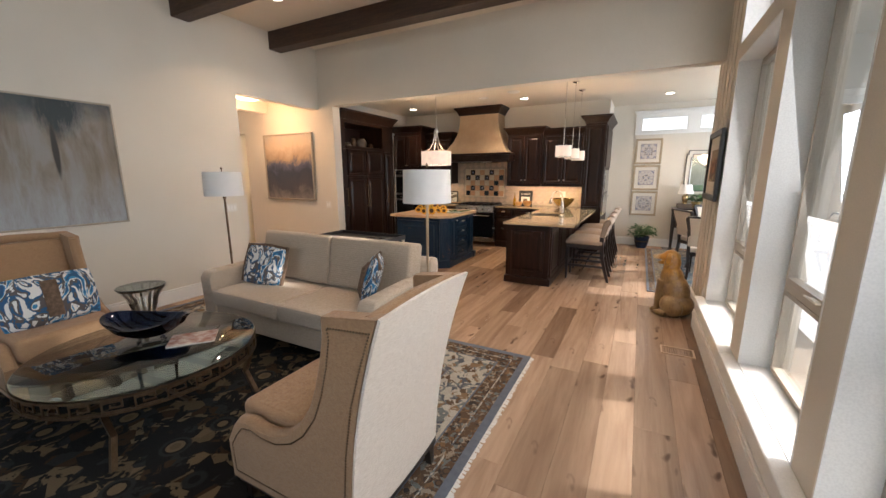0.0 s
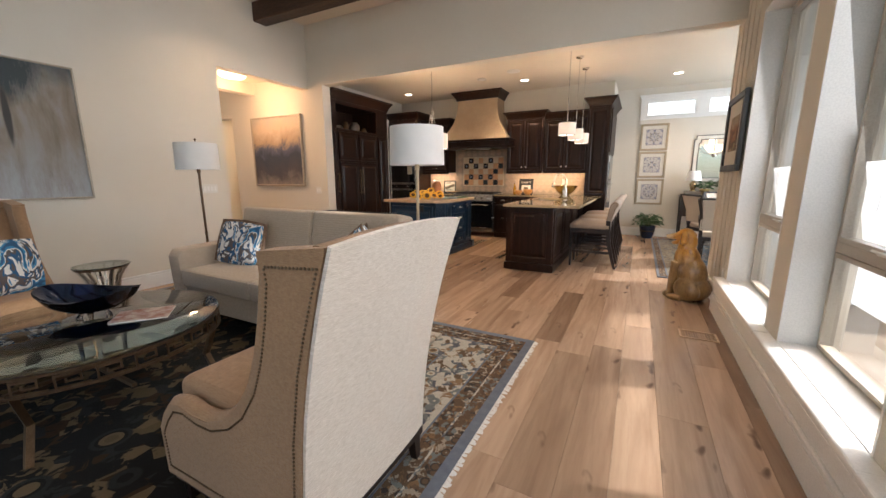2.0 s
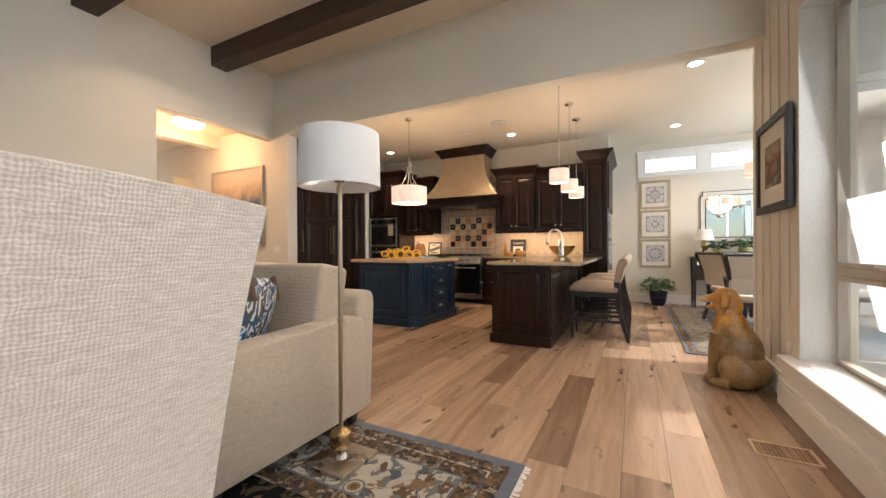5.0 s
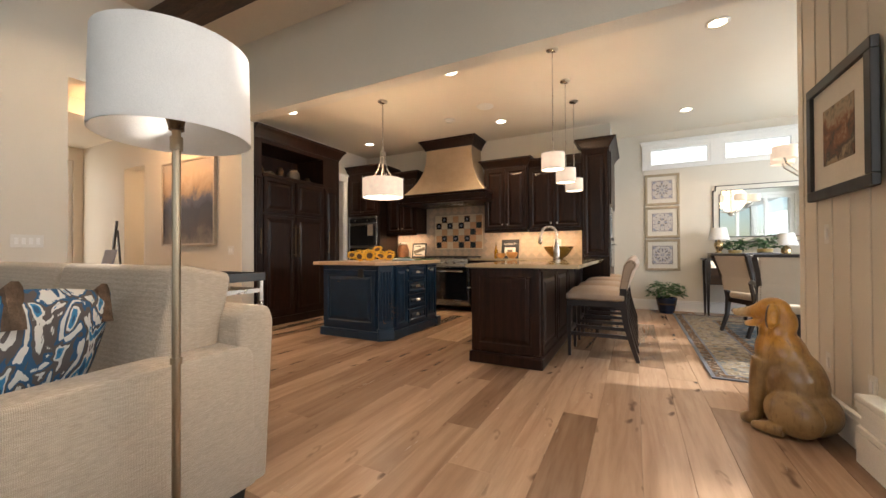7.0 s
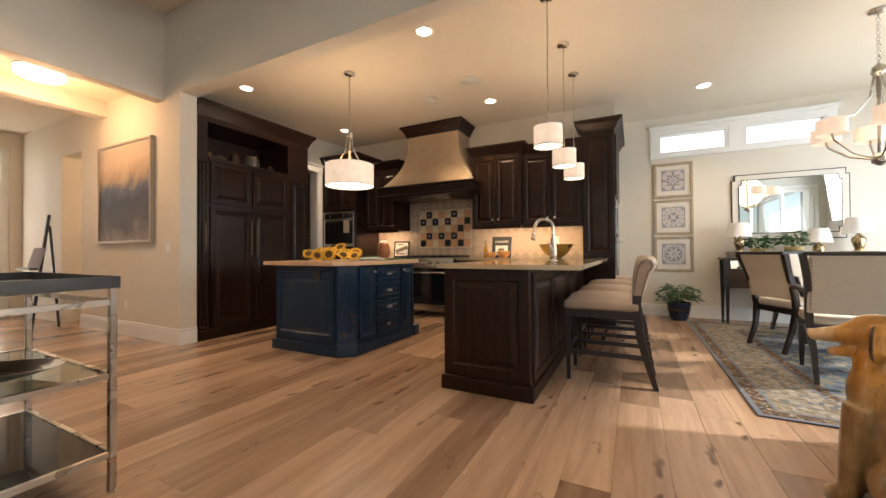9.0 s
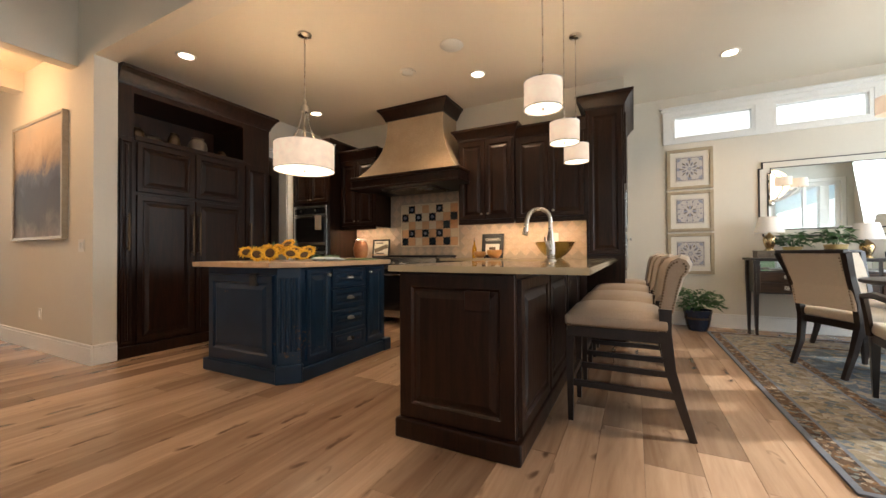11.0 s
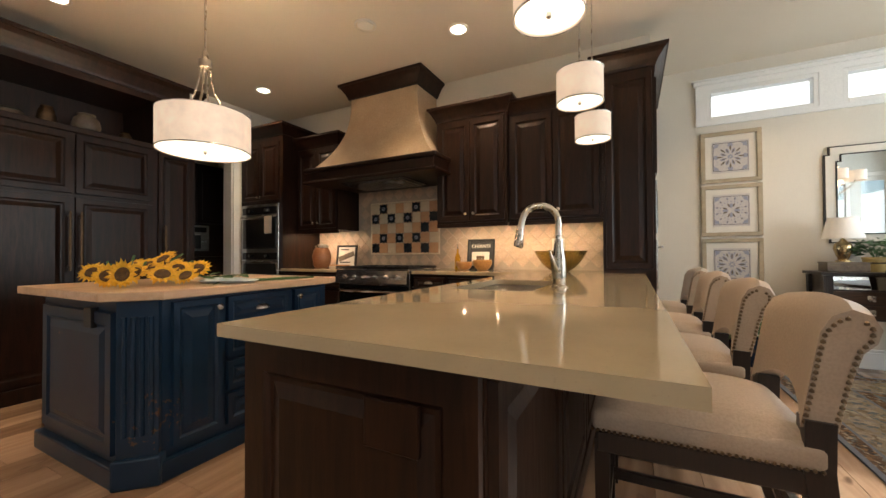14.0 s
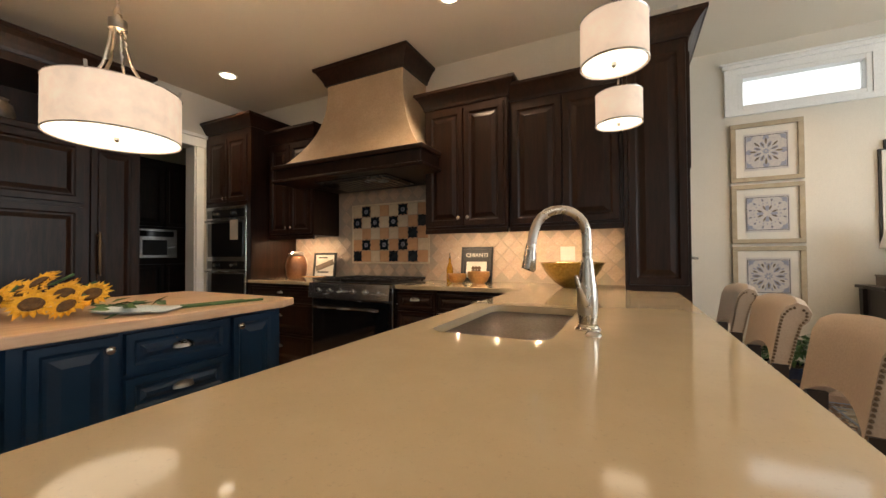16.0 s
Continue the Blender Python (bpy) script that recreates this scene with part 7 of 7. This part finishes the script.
potted_plant(0.13, 9.30, 0.0, 0.15, 0.26, NAVYPOT, "bushy green plant in a navy glazed pot on the floor", 0.27, 420, 0.075)
potted_plant(1.06, 9.34, 0.91, 0.085, 0.13, YELLOWPOT, "trailing green plant in a mustard pot on the console", 0.17, 110, 0.09)
potted_plant(1.42, 9.32, 0.91, 0.095, 0.15, YELLOWPOT, "leafy green plant in a mustard pot on the console", 0.18, 130, 0.085)


def dining_chair(m, label, arms=False, w=0.25):
    """Faces +x; the origin is on the floor under the seat."""
    c = thing("dining_chair", label, "chair", m, "dining chairs")
    part("seat", boxes((-0.24, 0.27, -w, w, 0.42, 0.50), bevel=0.03, seg=3), DINEFAB, c, "cream upholstered seat", True)
    part("seat_frame", boxes((-0.25, 0.26, -w + 0.01, w - 0.01, 0.37, 0.425), bevel=0.004, seg=1), DARKLEG, c)
    prof = [(-0.235, 0.52), (-0.27, 0.70), (-0.32, 0.86), (-0.37, 0.965), (-0.40, 0.965), (-0.36, 0.84), (-0.315, 0.70), (-0.285, 0.52)]
    bk = part("backrest", prism(prof, 2 * w + 0.04, "y", -w - 0.02, 0.006), DINEFAB, c, "cream upholstered back")
    part("top_rail", boxes((-0.412, -0.362, -w - 0.06, w + 0.06, 0.955, 0.985), bevel=0.008), DARKLEG, c)
    for s in (-1, 1):
        part("back_post", tube([(-0.34, s * (w - 0.02), 0.0), (-0.27, s * (w - 0.02), 0.2), (-0.235, s * w, 0.42), (-0.26, s * (w + 0.005), 0.58), (-0.32, s * (w + 0.02), 0.78), (-0.385, s * (w + 0.055), 0.965)], 0.026, 4, [0.8, 1.0, 1.3, 1.2, 1.1, 1.2]), DARKLEG, c)
        part("front_leg", tube([(0.245, s * (w - 0.03), 0.0), (0.235, s * (w - 0.03), 0.4)], 0.028, 4, [0.65, 1.2]), DARKLEG, c)
        part("nailhead_trim", nail_line([(-0.29, s * (w + 0.0), 0.55), (-0.325, s * (w + 0.0), 0.72), (-0.395, s * (w + 0.01), 0.94)], 0.006, 0.024), NAIL, bk)
        if arms:
            part("arm", tube([(-0.28, s * (w + 0.01), 0.68), (-0.05, s * (w + 0.04), 0.70), (0.14, s * (w + 0.04), 0.68), (0.16, s * (w + 0.02), 0.55), (0.2, s * w, 0.42)], 0.022, 6), DARKLEG, c, smooth=True)
    return c


dining_chair(pose(1.06, 6.88, RZ, 0, 0, 82), "cream upholstered dining armchair at the table head", True, 0.29)
dining_chair(pose(1.04, 7.86, RZ, 0, 0, 24), "dark wood dining chair with cream seat beside the table", False, 0.24)
dining_chair(pose(1.42, 8.72, RZ, 0, 0, -70), "dark wood dining chair with cream seat near the console", True, 0.24)
dining_chair(pose(2.45, 8.0, RZ, 0, 0, 180), "dark wood dining chair across the table", False, 0.24)
dt = thing("dining_table", "dark wood pedestal dining table", "table", pose(1.72, 7.98, RZ))
part("top", lathe([(0.58, 0.70), (0.60, 0.71), (0.60, 0.735), (0.58, 0.74)], 48), DARKLEG, dt, smooth=True)
part("pedestal", lathe([(0.30, 0.0), (0.28, 0.05), (0.10, 0.12), (0.08, 0.35), (0.12, 0.6), (0.22, 0.70)], 28), DARKLEG, dt, smooth=True)

cd = thing("shaded_chandelier", "nickel chandelier with six small drum shades, lit", "chandelier", pose(1.46, 7.46, 0))
part("canopy", lathe([(0.065, ZK), (0.06, ZK - 0.02), (0.01, ZK - 0.04)], 20), NICKEL, cd, smooth=True)
part("chain", joined(*[moved(lathe([(0.014, -0.003), (0.017, 0), (0.014, 0.003), (0.011, 0), (0.014, -0.003)], 12, caps=False), Matrix.Translation((0, 0, ZK - 0.06 - i * 0.028)) @ Matrix.Rotation(radians(90), 4, "X" if i % 2 else "Y")) for i in range(16)]), NICKEL, cd)
part("column", lathe([(0.01, 2.63), (0.045, 2.60), (0.05, 2.55), (0.02, 2.52), (0.015, 1.85), (0.05, 1.82), (0.055, 1.77), (0.01, 1.74)], 20), NICKEL, cd, smooth=True)
for i in range(6):
    a = math.pi / 3 * i + 0.3
    c, s = math.cos(a), math.sin(a)
    am = part("arm", joined(tube([(0.03 * c, 0.03 * s, 1.80), (0.2 * c, 0.2 * s, 1.86), (0.34 * c, 0.34 * s, 1.98), (0.36 * c, 0.36 * s, 2.04)], 0.009), tube([(0.03 * c, 0.03 * s, 2.56), (0.06 * c, 0.06 * s, 2.35), (0.18 * c, 0.18 * s, 2.2), (0.36 * c, 0.36 * s, 2.15)], 0.006)), NICKEL, cd, smooth=True)
    part("shade", lathe([(0.105, 2.03), (0.105, 2.16), (0.101, 2.16), (0.101, 2.03)], 26, x=0.36 * c, y=0.36 * s, caps=False), PENDANT, am, "lit mica drum shade", True)
lamp("chandelier_glow", "POINT", pose(1.46, 7.46, 2.1), 8, WARM, radius=0.25)

# ---- outside ----
pdoor = thing("door_1", "white-framed glazed sliding patio door in the pale wall", "door")
pdoor["kind"] = "structure"
part("door_frame", boxes((1.20, 1.27, YW - 0.15, YW - 0.03, 0, 2.44), (3.03, 3.10, YW - 0.15, YW - 0.03, 0, 2.44), (1.27, 3.03, YW - 0.15, YW - 0.03, 2.37, 2.44), (1.27, 3.03, YW - 0.15, YW - 0.03, 0, 0.05), bevel=0.004, seg=1), TRIM, pdoor)
for x0, x1, y0 in ((1.27, 1.98, YW - 0.13), (1.92, 2.53, YW - 0.09), (2.47, 3.03, YW - 0.13)):
    leaf = part("door_leaf", boxes((x0, x0 + 0.06, y0, y0 + 0.035, 0.05, 2.37), (x1 - 0.06, x1, y0, y0 + 0.035, 0.05, 2.37), (x0 + 0.06, x1 - 0.06, y0, y0 + 0.035, 2.30, 2.37), (x0 + 0.06, x1 - 0.06, y0, y0 + 0.035, 0.05, 0.16), bevel=0.003, seg=1), TRIM, pdoor)
    part("pane", boxes((x0 + 0.06, x1 - 0.06, y0 + 0.014, y0 + 0.020, 0.16, 2.30)), GLASS, leaf).visible_shadow = False
part("handle", tube([(1.95, YW - 0.16, 0.95), (1.95, YW - 0.185, 1.0), (1.95, YW - 0.185, 1.12), (1.95, YW - 0.16, 1.17)], 0.008), BLACK, pdoor, smooth=True)
pm = thing("patio_mat", "navy mat with pale lettering on the patio", "mat", pose(1.68, 4.55, -0.05, 0, 0, 0))
part("mat", boxes((-0.42, 0.42, -0.6, 0.6, 0, 0.014), bevel=0.004), MATBLUE, pm)
for y0, y1, x in ((-0.45, 0.42, -0.2), (-0.5, 0.46, 0.02), (-0.3, 0.35, 0.24)):
    part("lettering_bar", boxes((x - 0.05, x + 0.05, y0, y1, 0.014, 0.017)), PAPER, pm)


def patio_chair(x, y, rz):
    c = thing("patio_chair", "white painted slatted patio chair", "chair", pose(x, y, -0.05, 0, 0, rz), "patio chairs")
    for i in range(5):
        part("seat_slat", boxes((-0.22 + i * 0.095, -0.14 + i * 0.095, -0.25, 0.25, 0.40, 0.42)), TRIM, c)
        part("back_slat", moved(boxes((-0.01, 0.01, -0.24 + i * 0.1, -0.16 + i * 0.1, 0, 0.55)), pose(-0.22, 0, 0.42, 0, -15, 0)), TRIM, c)
    for px in (-0.2, 0.22):
        for py in (-0.24, 0.24):
            part("leg", boxes((px - 0.025, px + 0.025, py - 0.025, py + 0.025, 0, 0.62)), TRIM, c)
    for py in (-0.27, 0.27):
        part("arm", boxes((-0.25, 0.28, py - 0.04, py + 0.04, 0.62, 0.645)), TRIM, c)


patio_chair(2.75, 4.9, -110)
patio_chair(3.0, 3.9, 170)
for y in (-3.5, 1.0, 5.2):
    single("patio_post", boxes((4.15, 4.35, y, y + 0.2, -0.05, 2.95), (4.12, 4.38, y - 0.03, y + 0.23, -0.05, 0.15), bevel=0.006, seg=1), SIDING, "pale square patio post", "post", "patio posts")
# glowing board added past the patio to whiten the view and brighten the room
setting("backdrop_haze", boxes((7.2, 7.3, -14, 16, -0.22, 3.3)), glow("pale_glow_board", (0.94, 0.98, 1.0), 0.9), "glowing pale board added past the patio as bright distance", "backdrop")

# ---- floor boards, laid along y ----
BW = 0.205
plank_meshes = {}


def plank_mesh(w, L):
    key = (round(w, 3), round(L, 2))
    if key not in plank_meshes:
        plank_meshes[key] = mesh(boxes((0.0004, w - 0.0004, 0.0005, L - 0.0005, -0.018, 0.0), bevel=0.0014, seg=1), "plank", OAK)
    return plank_meshes[key]


rest = bmesh.new()
rng = random.Random(5)
count = 0
x = -9.68
while x < 3.2:
    w = BW * rng.choice((0.85, 1.0, 1.0, 1.15))
    y = -3.0 - rng.uniform(0, 1.8)
    while y < 9.6:
        L = rng.choice((1.4, 1.8, 2.2, 2.6))
        y1 = min(y + L, 9.62)
        y0 = max(y, -3.0 if x + w < XR + 0.2 else YW)
        if y1 - y0 > 0.05:
            near = -5.0 < x < 0.8 and y1 > 0.8 and count < 300
            if near:
                p = new("plank", plank_mesh(w, round(y1 - y0, 2)))
                p.parent, p.location = floor, (x, y0, 0.0)
                count += 1
            else:
                for b in (boxes((x + 0.0007, x + w - 0.0007, y0 + 0.0008, y1 - 0.0008, -0.018, 0.0)),):
                    me = bpy.data.meshes.new("joining")
                    b.to_mesh(me)
                    b.free()
                    rest.from_mesh(me)
                    bpy.data.meshes.remove(me)
        y += L
    x += w
r = part("plank_rest", rest, OAK, floor)
r["kind"] = "stuff"
